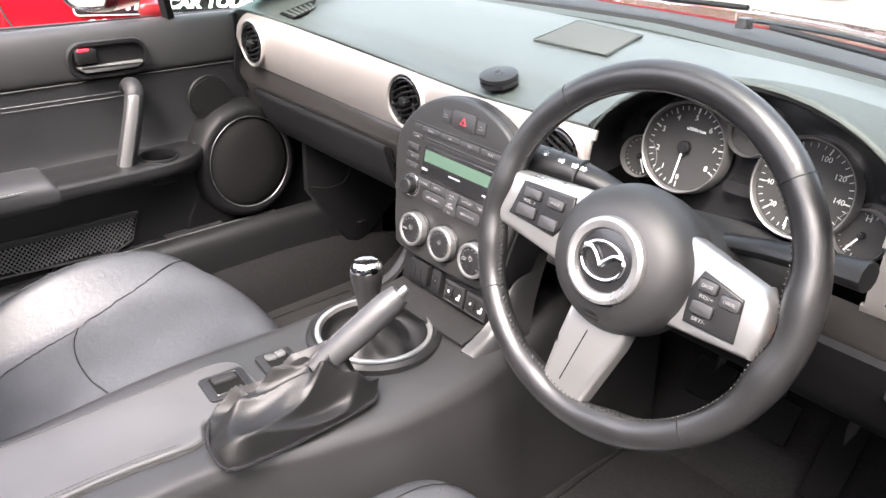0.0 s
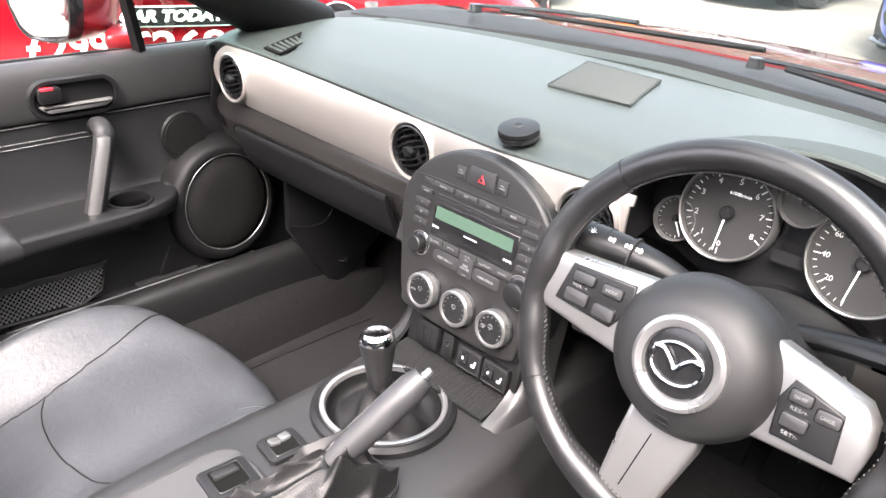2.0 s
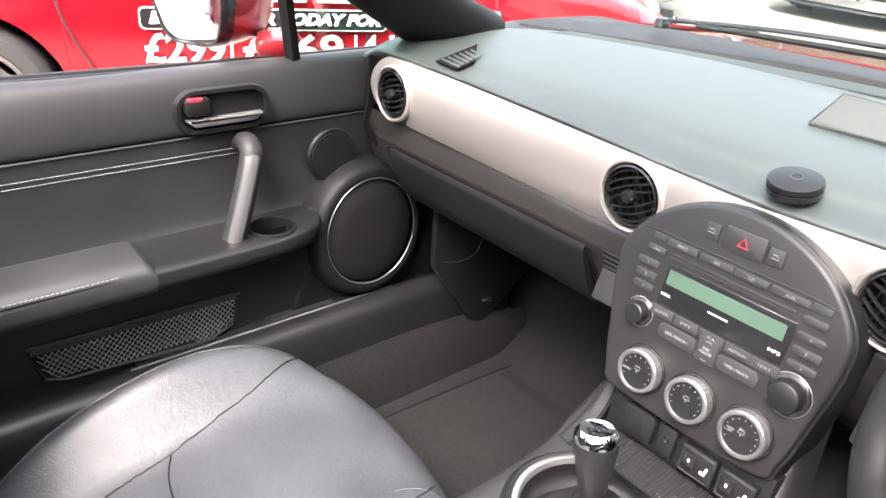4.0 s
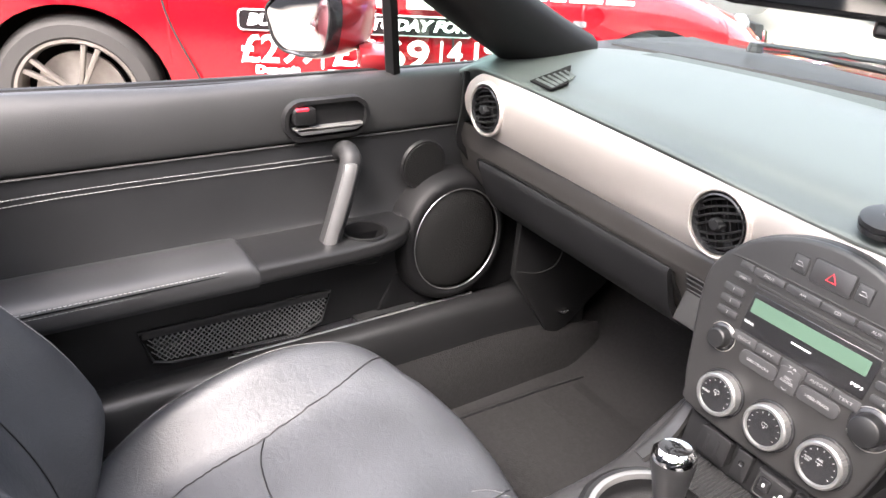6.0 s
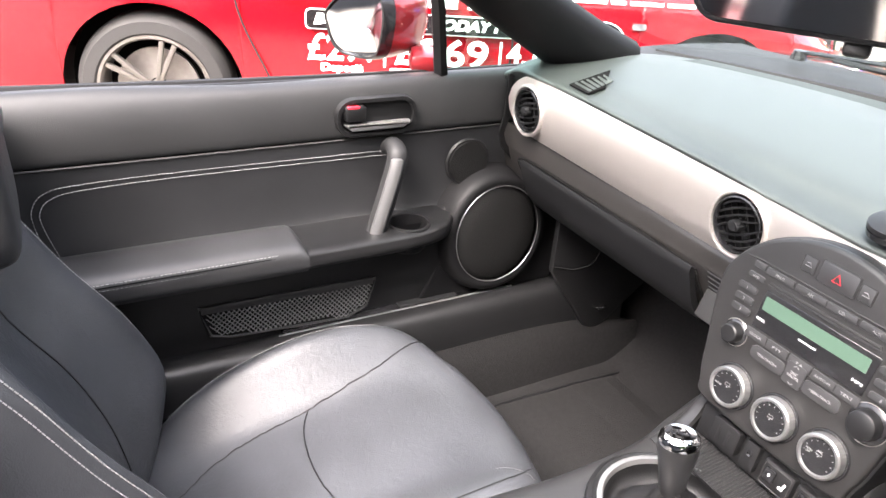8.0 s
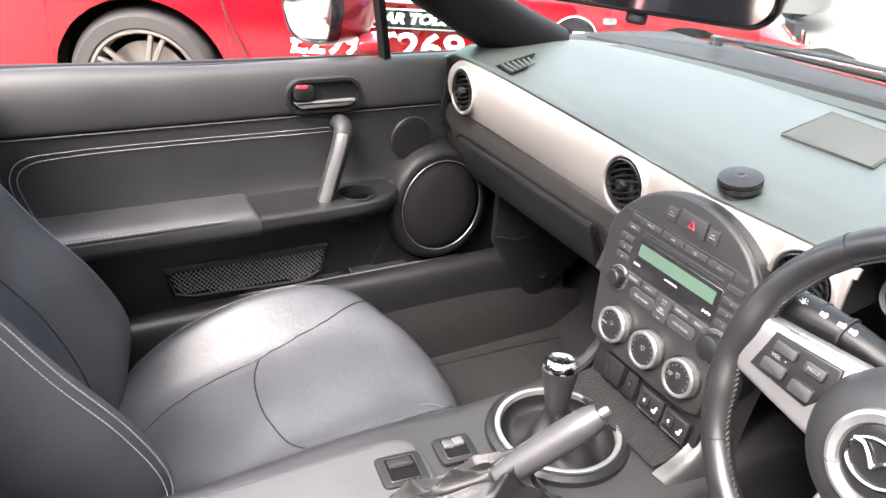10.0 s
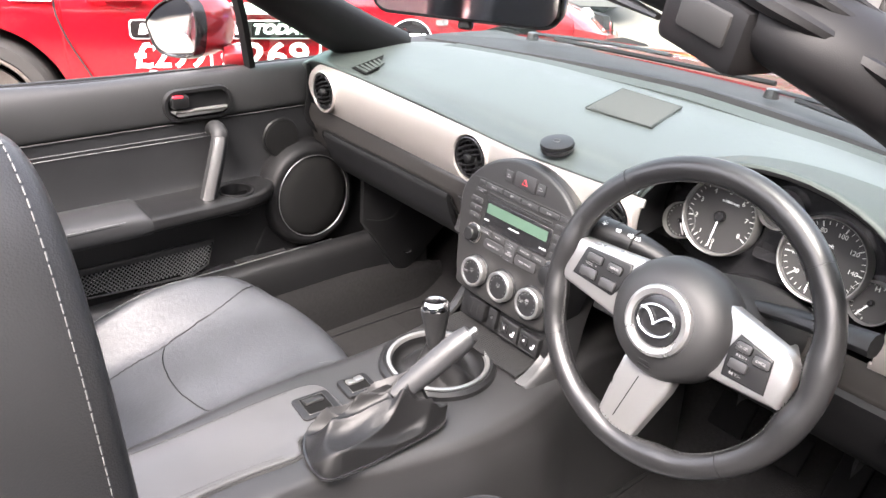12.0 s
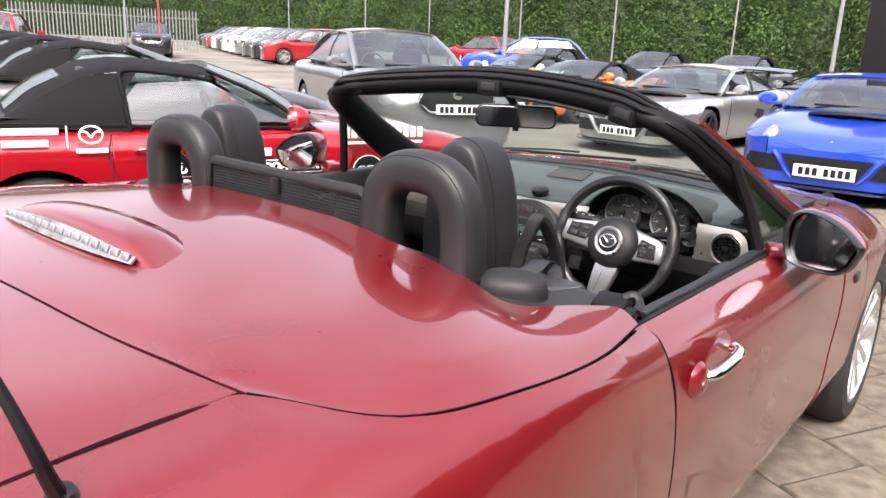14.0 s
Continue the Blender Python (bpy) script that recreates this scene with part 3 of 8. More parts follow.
ASPHALT = ground_mat("worn_tarmac", (0.14, 0.13, 0.115), 0.5, 0.85, 0.5)
PAVER = ground_mat("buff_block_paving", (0.125, 0.105, 0.082), 16.0, 0.85, 0.5)
lines = np.r_[np.arange(-400, -20, 10), np.arange(-20, 20, 0.4), np.arange(20, 401, 10)]
gm = grid([[(x, y, rise(x, y)) for y in lines] for x in lines])
tagged(part("ground", gm, ASPHALT), "worn pale tarmac of the sales yard", "ground", kind="structure")
# paving beside and under the car: staggered slabs with recessed joints
pave = tagged(part("pavement", box((2.4, 2.2, 0.005), (4.7, 10.6, 0.03), bevel=0.0), mat("paving_joint", (0.035, 0.03, 0.025), 0.95, 0, 0.2, 5)), "buff block paving with dark joints under the cars", "pavement", kind="structure")
slab_me = None
rnd = random.Random(5)
du, dv = Vector((0.88, -0.475)), Vector((0.475, 0.88))
for i in range(-9, 12):
    for j in range(-9, 12):
        c = Vector((0.806, 0.832)) + dv * (0.37 * (i + 0.5)) + du * (0.5 * (j + 0.5) + (0.17 if i % 2 else 0.0))
        if not (0.15 < c.x < 4.6 and -2.9 < c.y < 7.3):
            continue
        if slab_me is None:
            ob = part("paving_slab", box((0, 0, 0), (0.49, 0.36, 0.03), bevel=0.006, segs=1), PAVER, pave)
            slab_me = ob.data
        else:
            ob = new("paving_slab", slab_me)
            ob.parent = pave
        ob.matrix_basis = pose(c.x, c.y, 0.012 + rnd.uniform(-0.002, 0.002), rnd.uniform(-0.3, 0.3), rnd.uniform(-0.3, 0.3), -28.4)

# ---- the convertible: outside ----
car = thing("convertible_car", pose(0, 0, 0), "dark copper-red open roadster with black leather cabin", "car")
AX, WR = (1.115, -1.215), 0.308


def hs(y, xt, zt, pts):
    return (y, [(xt, zt)] + pts)


rear = [
    hs(-2.08, 0.56, 0.80, [(0.62, 0.78), (0.67, 0.74), (0.7, 0.66), (0.69, 0.52), (0.66, 0.36), (0.6, 0.2)]),
    hs(-1.95, 0.583, 0.862, [(0.67, 0.845), (0.74, 0.80), (0.782, 0.7), (0.785, 0.54), (0.76, 0.36), (0.66, 0.2)]),
    hs(-1.7, 0.592, 0.887, [(0.7, 0.875), (0.79, 0.825), (0.842, 0.73), (0.852, 0.57), (0.83, 0.38), (0.72, 0.17)]),
    hs(-1.47, 0.606, 0.902, [(0.725, 0.888), (0.812, 0.84), (0.855, 0.745), (0.865, 0.59), (0.85, 0.4), (0.72, 0.15)]),
    hs(-1.375, 0.63, 0.908, [(0.745, 0.89), (0.822, 0.842), (0.86, 0.745), (0.868, 0.59), (0.852, 0.4), (0.72, 0.15)]),
]
rear += [
    hs(-1.27, 0.757, 0.887, [(0.808, 0.868), (0.84, 0.828), (0.862, 0.74), (0.868, 0.59), (0.852, 0.4), (0.72, 0.15)]),
    hs(-1.1, 0.802, 0.876, [(0.83, 0.855), (0.848, 0.812), (0.862, 0.73), (0.865, 0.59), (0.85, 0.4), (0.72, 0.15)]),
    hs(-0.92, 0.807, 0.862, [(0.83, 0.842), (0.845, 0.80), (0.856, 0.72), (0.858, 0.59), (0.845, 0.4), (0.72, 0.15)]),
    hs(-0.722, 0.778, 0.85, [(0.81, 0.826), (0.833, 0.775), (0.848, 0.7), (0.852, 0.58), (0.84, 0.4), (0.72, 0.15)]),
]
door = [
    hs(-0.714, 0.755, 0.836, [(0.806, 0.812), (0.841, 0.73), (0.852, 0.62), (0.846, 0.48), (0.828, 0.3), (0.72, 0.15)]),
    hs(-0.3, 0.752, 0.826, [(0.8, 0.805), (0.838, 0.73), (0.848, 0.62), (0.84, 0.48), (0.82, 0.3), (0.72, 0.15)]),
    hs(0.1, 0.756, 0.821, [(0.802, 0.8), (0.838, 0.73), (0.846, 0.62), (0.836, 0.48), (0.818, 0.3), (0.72, 0.15)]),
    hs(0.47, 0.765, 0.819, [(0.808, 0.798), (0.84, 0.73), (0.848, 0.62), (0.84, 0.48), (0.822, 0.3), (0.72, 0.15)]),
]
front = [
    hs(0.476, 0.70, 0.84, [(0.78, 0.822), (0.84, 0.73), (0.85, 0.62), (0.842, 0.48), (0.824, 0.3), (0.72, 0.15)]),
    hs(0.75, 0.64, 0.85, [(0.76, 0.82), (0.84, 0.72), (0.856, 0.6), (0.85, 0.48), (0.83, 0.3), (0.72, 0.15)]),
    hs(1.1, 0.6, 0.815, [(0.74, 0.79), (0.835, 0.7), (0.86, 0.58), (0.855, 0.46), (0.83, 0.3), (0.72, 0.15)]),
    hs(1.45, 0.54, 0.745, [(0.7, 0.715), (0.8, 0.64), (0.84, 0.54), (0.84, 0.44), (0.81, 0.3), (0.7, 0.17)]),
    hs(1.75, 0.46, 0.65, [(0.6, 0.61), (0.7, 0.55), (0.74, 0.47), (0.74, 0.39), (0.72, 0.3), (0.62, 0.2)]),
    hs(1.9, 0.3, 0.55, [(0.4, 0.53), (0.5, 0.48), (0.54, 0.42), (0.54, 0.36), (0.52, 0.3), (0.45, 0.22)]),
]


def skin(stations, name, y0, y1, sgn, thick=0.012):
    rows = half_skin(stations, arch_ys(y0, y1, AX, WR), AX, WR)
    return part(name, grid([[(sgn * x, y, z) for x, y, z in r] for r in rows], thick=-0.006), RED, car)


doors = {}
for s in (-1, 1):
    skin(rear, "rear_wing", -2.08, -0.722, s)
    doors[s] = skin(door, "door", -0.714, 0.47, s)
    skin(front, "front_wing", 0.477, 1.9, s)
    for ya in AX:
        add_wheel(car, s * 0.74, ya, WR, s, 0.205, 0.218, 10, ALLOY)
    for ya in AX:
        part("wheel_arch_liner", tube([(s * 0.62, ya + 0.36 * math.cos(a), 0.31 + 0.36 * math.sin(a)) for a in np.linspace(0, math.pi, 14)], 0.15, 6, flat=0.15), DARK, car)
    # handle: recess, keyhole flap and chrome pull
    hb = part("door_handle", tube(cr([(s * 0.846, -0.612, 0.748), (s * 0.86, -0.596, 0.75), (s * 0.864, -0.54, 0.753), (s * 0.861, -0.482, 0.756), (s * 0.846, -0.466, 0.757)], 5), 0.0125, 10, flat=0.8), CHROME, doors[s], "chrome pull handle")
    part("handle_recess", lathe([(0, 0.001), (0.05, 0.0025), (0.062, 0.003), (0.066, 0.0)], face_to((s * 0.838, -0.53, 0.75), (0, 1, 0), (0, 0, 1)) @ Matrix.Diagonal((1.0, 0.8, s, 1)), 28), RED, doors[s])
    kf = part("lock_flap", lathe([(0, 0.016), (0.018, 0.015), (0.029, 0.009), (0.033, 0.0)], face_to((s * 0.84, -0.625, 0.742), (0, 1, 0), (0, 0, 1)) @ Matrix.Diagonal((1.1, 1.0, s, 1)), 24), RED, doors[s])
    part("keyhole", lathe([(0, 0.019), (0.009, 0.018), (0.01, 0.012)], face_to((s * 0.84, -0.633, 0.74), (0, 1, 0), (0, 0, 1)) @ Matrix.Diagonal((1, 1, s, 1)), 14), RED, kf)
    # black window-slot strip along the door top
    part("belt_seal", tube(cr([(s * 0.752, -0.71, 0.83), (s * 0.749, -0.3, 0.82), (s * 0.752, 0.1, 0.815), (s * 0.758, 0.44, 0.814)], 6), 0.008, 6, flat=1.1), RUBBER, doors[s])
    part("belt_seal", tube(cr([(s * 0.736, -0.71, 0.828), (s * 0.733, -0.3, 0.819), (s * 0.736, 0.1, 0.814), (s * 0.742, 0.4, 0.813)], 6), 0.007, 6, flat=1.1), RUBBER, doors[s])
    part("side_marker", box((s * 0.852, 0.62, 0.66), (0.012, 0.05, 0.03), bevel=0.006), GLOSS, car)
# deck that covers the folded roof
E2 = [[(-0.87, 0, 0.955), (-0.868, 0.25, 0.948), (-0.86, 0.5, 0.905), (-0.864, 0.613, 0.88), (-0.785, 0.69, 0.877), (-0.737, 0.738, 0.873), (-0.733, 0.773, 0.853)],
      [(-1.03, 0, 0.96), (-1.03, 0.27, 0.953), (-1.01, 0.52, 0.925), (-0.97, 0.69, 0.893), (-0.945, 0.745, 0.882), (-0.93, 0.78, 0.873), (-0.92, 0.803, 0.863)],
      [(-1.2, 0, 0.955), (-1.2, 0.26, 0.95), (-1.18, 0.5, 0.932), (-1.14, 0.68, 0.905), (-1.12, 0.737, 0.893), (-1.108, 0.773, 0.884), (-1.1, 0.798, 0.877)],
      [(-1.34, 0, 0.943), (-1.34, 0.25, 0.94), (-1.33, 0.45, 0.93), (-1.31, 0.6, 0.915), (-1.29, 0.675, 0.903), (-1.28, 0.72, 0.894), (-1.272, 0.752, 0.888)],
      [(-1.425, 0, 0.932), (-1.42, 0.2, 0.93), (-1.41, 0.4, 0.922), (-1.395, 0.52, 0.917), (-1.387, 0.57, 0.913), (-1.381, 0.6, 0.9105), (-1.376, 0.626, 0.9085)]]
deck_rows = [[(-x, y, z) for y, x, z in reversed(r)] + [(x, y, z) for y, x, z in r[1:]] for r in E2]
part("roof_deck", patch(deck_rows, 8, 6, thick=-0.01), RED, car)
B2 = [[(-1.43, 0, 0.932), (-1.425, 0.2, 0.93), (-1.415, 0.4, 0.922), (-1.4, 0.52, 0.916), (-1.382, 0.618, 0.9085)],
      [(-1.55, 0, 0.925), (-1.55, 0.2, 0.923), (-1.55, 0.4, 0.916), (-1.55, 0.5, 0.91), (-1.55, 0.597, 0.899)],
      [(-1.95, 0, 0.9), (-1.95, 0.2, 0.897), (-1.95, 0.38, 0.89), (-1.95, 0.5, 0.88), (-1.95, 0.578, 0.864)],
      [(-2.07, 0, 0.85), (-2.07, 0.2, 0.845), (-2.07, 0.36, 0.835), (-2.07, 0.48, 0.82), (-2.07, 0.552, 0.803)]]
part("boot_lid", patch([[(-x, y, z) for y, x, z in reversed(r)] + [(x, y, z) for y, x, z in r[1:]] for r in B2], 6, 6, thick=-0.01), RED, car)
part("rear_bumper", patch([[(x, -2.065 - 0.05 * (1 - (x / 0.62) ** 2) - o, z) for x in np.linspace(-0.62, 0.62, 9)] for z, o in ((0.8, 0.0), (0.68, 0.04), (0.5, 0.05), (0.3, 0.0))], 3, 2, thick=-0.02), RED, car)
# dark shut lines round the deck and the boot lid
for s in (-1, 1):
    edge = cr([(s * r[-1][1], r[-1][0], r[-1][2] - 0.0005) for r in E2], 8)
    part("shut_line", tube(edge, 0.0015, 6), HOLE, car)
    part("shut_line", tube(cr([(s * r[4][1] + s * 0.003, r[4][0], r[4][2] - 0.003) for r in B2], 6), 0.0028, 6), HOLE, car)
    part("shut_line", tube(cr([(s * 0.778, -0.718, 0.845), (s * 0.81, -0.718, 0.822), (s * 0.84, -0.718, 0.75), (s * 0.851, -0.718, 0.62), (s * 0.844, -0.718, 0.46), (s * 0.826, -0.718, 0.29)], 5), 0.0018, 6), HOLE, car)
part("shut_line", tube(cr([(x, y - 0.003, z - 0.004) for x, y, z in deck_rows[4]], 4), 0.0035, 6), HOLE, car)
# bonnet
bon = [[(x * k, y + 0.1 * (1 - x * x), zc + (ze - zc) * abs(x) ** 2.5 - 0.006 * (0 if abs(x) < 0.95 else 1)) for x in np.linspace(-1, 1, 9)] for y, k, zc, ze in ((0.7, 0.645, 0.8625, 0.846), (0.9, 0.62, 0.85, 0.836), (1.2, 0.583, 0.81, 0.8), (1.5, 0.525, 0.745, 0.735), (1.72, 0.46, 0.675, 0.66))]
part("bonnet", patch(bon, 6, 3, thick=-0.01), RED, car)
part("front_bumper", patch([[(x, y0 - 0.35 * (x / 0.55) ** 4, z) for x in np.linspace(-0.55, 0.55, 11)] for z, y0 in ((0.66, 1.82), (0.55, 1.93), (0.42, 1.95), (0.25, 1.9))], 3, 2, thick=-0.02), RED, car)
# windscreen frame
HDR = lambda x: (x, -0.085 - 0.16 * (x / 0.62) ** 2, 1.178 - 0.055 * (x / 0.62) ** 2)


def lean(p):
    """The screen's top sits a little towards the driver on the passenger's side."""
    x, y, z = p
    return (x + 0.07 * min(1.0, max(0.0, -x / 0.25)) * max(0.0, (z - 0.83) / 0.33), y, z)


MIRROR = cr([(-0.07, 0.02), (-0.064, 0.047), (-0.046, 0.063), (-0.018, 0.067), (0.018, 0.058), (0.054, 0.039), (0.082, 0.015), (0.093, 0.0), (0.086, -0.022), (0.074, -0.047), (0.048, -0.062), (0.003, -0.063), (-0.034, -0.058), (-0.057, -0.043), (-0.067, -0.012)], 3, True)
for s in (-1, 1):
    sweep = cr([lean(q) for q in [HDR(s * x) for x in np.linspace(0, 0.46, 8)] + [(s * 0.51, -0.202, 1.139), (s * 0.549, -0.185, 1.122), (s * 0.581, -0.14, 1.094), (s * 0.622, 0.03, 1.0), (s * 0.655, 0.25, 0.888), (s * 0.675, 0.36, 0.835)]], 4)
    part("windscreen_frame", tube(sweep, np.interp(np.linspace(0, 1, len(sweep)), [0, 0.5, 0.62, 0.8, 1], [0.052, 0.048, 0.04, 0.046, 0.072]), 18, flat=0.66), POD, car, "black trimmed windscreen frame")
    for dy, dz, r in ((-0.046, 0.018, 0.008), (-0.026, 0.032, 0.006), (0.005, 0.037, 0.005)):
        n = 40
        part("header_seal", tube([(a, b + dy * (1 - 0.35 * max(0, (k - 26) / 14)), c + dz * (1 - 0.35 * max(0, (k - 26) / 14))) for k, (a, b, c) in enumerate(sweep[:n])], np.interp(np.arange(n), [0, 30, n - 1], [r, r, 0.002]), 8), RUBBER, car)
for s in (-1, 1):
    pp = cr([lean(q) for q in (HDR(s * 0.48), (s * 0.535, -0.192, 1.13), (s * 0.578, -0.14, 1.096), (s * 0.625, 0.03, 1.0), (s * 0.665, 0.25, 0.885), (s * 0.69, 0.36, 0.832))], 5)
    part("pillar_outer", tube([(p[0] + s * 0.022, p[1] + 0.055, p[2] + 0.016) for p in pp[9:]], np.linspace(0.008, 0.03, len(pp) - 9), 8), RED, car)
    part("pillar_seal", tube([(p[0] + s * 0.034, p[1] + 0.004, p[2] + 0.006) for p in pp[3:]], np.interp(np.arange(len(pp) - 3), [0, 7, len(pp) - 4], [0.004, 0.016, 0.024]), 8), RUBBER, car)
    part("pillar_seal", tube([(p[0] + s * 0.03, p[1] - 0.026, p[2] - 0.002) for p in pp[3:]], np.interp(np.arange(len(pp) - 3), [0, 7, len(pp) - 4], [0.003, 0.009, 0.009]), 6), RUBBER, car)
    part("quarter_light_bar", tube([(s * 0.722, 0.045, 0.826), (s * 0.69, 0.015, 0.94), (s * 0.655, -0.025, 1.04)], 0.012, 6, flat=1.3), RUBBER, car)
    part("quarter_light", grid([[(s * 0.722, 0.05, 0.83), (s * 0.73, 0.31, 0.83)], [(s * 0.658, -0.015, 1.03), (s * 0.664, 0.0, 1.02)]]), QGLASS, car).visible_shadow = False
    # door mirror
    mx, my, mz = s * 0.868, -0.015, 0.884
    MH = pose(mx, my, mz, 0, 0, -4 if s > 0 else 18)
    MG = pose(mx, my + 0.006, mz, -7.5, 0, -12) if s > 0 else pose(mx, my, mz, 0, 0, 31)
    ring = lambda k, dy: [(s * k * x, dy, k * z) for x, z in MIRROR]
    mh = part("door_mirror", moved(grid([ring(k, dy) for k, dy in ((1.0, -0.03), (1.03, -0.01), (1.02, 0.02), (0.92, 0.06), (0.7, 0.085), (0.35, 0.097), (0.01, 0.1))], closed_v=True), MH), RED, car)
    part("mirror_rim", moved(grid([ring(k, dy) for k, dy in ((0.89, -0.022), (0.9, -0.036), (0.93, -0.043), (0.98, -0.043), (1.02, -0.034), (1.035, -0.018))], closed_v=True), MH), GLOSS, mh)
    part("mirror_glass", moved(grid([ring(k, -0.029 - (0.005 if s < 0 else 0.0012) * (1 - k * k)) for k in (0.92, 0.7, 0.5, 0.25, 0.01)], closed_v=True), MG), CHROME, mh)
    part("mirror_stalk", box((s * 0.79, 0.05, 0.832), (0.1, 0.06, 0.034), (0, 0, s * 25), bevel=0.014), RED, mh)
ws = [[lean((x * k, y - 0.16 * (x * x), z - dz * x * x)) for x in np.linspace(-1, 1, 11)] for y, k, z, dz in ((-0.07, 0.53, 1.172, 0.045), (0.16, 0.595, 1.075, 0.04), (0.42, 0.645, 0.965, 0.03), (0.68, 0.685, 0.862, 0.02))]
wsg = part("windscreen", patch(ws, 5, 2), GLASS, car)
wsg.visible_shadow = False
part("scuttle", patch([[(x * 0.69, y - yb * x * x, z) for x in np.linspace(-1, 1, 9)] for y, yb, z in ((0.6, 0.2, 0.857), (0.7, 0.18, 0.861), (0.825, 0.13, 0.857))], 2, 2, thick=-0.01), COVER, car)

# high-level brake light in its blister on the deck
bl = part("brake_light", patch([[(x, y, z) for x, y, z in r] for r in (
    [(-0.25, -1.30, 0.938), (-0.15, -1.31, 0.944), (0, -1.315, 0.9455), (0.15, -1.31, 0.944), (0.25, -1.30, 0.938)],
    [(-0.245, -1.285, 0.944), (-0.15, -1.294, 0.974), (0, -1.298, 0.982), (0.15, -1.294, 0.974), (0.245, -1.285, 0.944)],
    [(-0.23, -1.25, 0.946), (-0.14, -1.25, 0.979), (0, -1.25, 0.987), (0.14, -1.25, 0.979), (0.23, -1.25, 0.946)],
    [(-0.21, -1.215, 0.947), (-0.13, -1.21, 0.97), (0, -1.205, 0.976), (0.13, -1.21, 0.97), (0.21, -1.215, 0.947)],
    [(-0.15, -1.175, 0.948), (-0.08, -1.17, 0.954), (0, -1.165, 0.956), (0.08, -1.17, 0.954), (0.15, -1.175, 0.948)])], 5, 5), RED, car, "red blister with a clear strip of lamps")
bl.location = (0.033, 0.02, 0)
part("lamp_strip", patch([[(x, -1.3085 - 0.009 * (1 - (x / 0.21) ** 2) + 0.01 * k, 0.9475 + 0.026 * k - 0.018 * (x / 0.21) ** 2 * k) for x in np.linspace(-0.21, 0.21, 9)] for k in (0.0, 0.5, 1.0)], 2, 2, thick=0.004), LAMP, bl, "clear lens over small lamps")
for k in range(16):
    x = -0.195 + 0.026 * k
    part("lamp", moved(prism(rrect(0.02, 0.012, 0.002), 0.004, None, 0.0015), pose(x, -1.3045 - 0.009 * (1 - (x / 0.21) ** 2), 0.9635 - 0.008 * (x / 0.21) ** 2, 65, 0, 0)), BRIGHT, bl)
# aerial on the rear wing
an = part("aerial", tube(cr([(0.645, -1.577, 0.885), (0.658, -1.592, 0.92), (0.664, -1.602, 0.95), (0.644, -1.614, 1.0), (0.60, -1.635, 1.08)], 5), np.linspace(0.008, 0.004, 21), 8), RUBBER, car, "short black rubber aerial")
part("aerial_foot", lathe([(0, 0.03), (0.012, 0.028), (0.018, 0.01), (0.022, 0.0)], pose(0.645, -1.575, 0.872, 12, 10, 0), 18), GLOSS, an)
for s in (-1, 1):
    part("cabin_liner", box((s * 0.735, 0.0, 0.52), (0.012, 1.44, 0.56), bevel=0), DARK, car)
    part("cabin_liner", box((s * 0.70, 0.6, 0.6), (0.012, 0.5, 0.4), bevel=0), DARK, car)

# ---- the convertible: cabin shell ----
GREEN = mat("green_display", (0.055, 0.095, 0.07), 0.35, 0, 0.03, 10)
DIALINK = mat("dial_ink", (0.42, 0.42, 0.41), 0.5, 0, 0.03, 40)
DIALFACE = mat("charcoal_dial", (0.012, 0.0115, 0.012), 0.7, 0, 0.05, 30)
ORANGE = mat("orange_label", (0.85, 0.2, 0.02), 0.5, 0, 0.05, 20)
REDMARK = mat("red_marking", (0.7, 0.03, 0.05), 0.4, 0, 0.05, 20)
RIBBED = mat("ribbed_rubber_mat", (0.009, 0.009, 0.0095), 0.6, 0, 0.05, 20, 0.8, 420, kind="grain", spec=0.3)
SILL = mat("sill_plate", (0.025, 0.025, 0.026), 0.35, 0.3, 0.1, 20, 0.2, 300)
BUTTON = mat("charcoal_button", (0.024, 0.024, 0.025), 0.42, 0, 0.05, 30)

part("cabin_floor", patch([[(x, y, z) for x in (-0.72, -0.4, 0.0, 0.4, 0.72)] for y, z in ((-0.75, 0.2), (-0.3, 0.19), (0.3, 0.19), (0.48, 0.215), (0.7, 0.42), (0.8, 0.62))], 5, 3, thick=-0.02), CARPET, car)
for s in (-1, 1):
    mt = [(s * 0.19, -0.1), (s * 0.19, 0.4), (s * 0.24, 0.46), (s * 0.5, 0.46), (s * 0.54, 0.4), (s * 0.555, -0.1)]
    fm = part("floor_mat", moved(prism([(x, y) for x, y in mt][::s], 0.012, None, 0.004), pose(0, 0, 0.198 if s < 0 else 0.2)), CARPET, car, "black carpet mat with a bound edge")
    part("mat_edging", tube(cr([(x, y, 0.208) for x, y in mt], 4), 0.005, 6), RUBBER, fm)
part("rear_bulkhead", box((0, -0.9, 0.5), (1.46, 0.04, 0.62), bevel=0.01), CARPET, car)
part("firewall", box((0, 0.74, 0.55), (1.44, 0.04, 0.6), bevel=0.01), DARK, car)
part("rear_shelf", patch([[(x, -0.89, 0.885), (x, -0.83, 0.885), (x, -0.76, 0.872), (x, -0.735, 0.845), (x, -0.72, 0.7), (x, -0.70, 0.3)] for x in (-0.2, -0.1, 0, 0.1, 0.2)], 3, 3, thick=-0.012), PLASTIC, car)
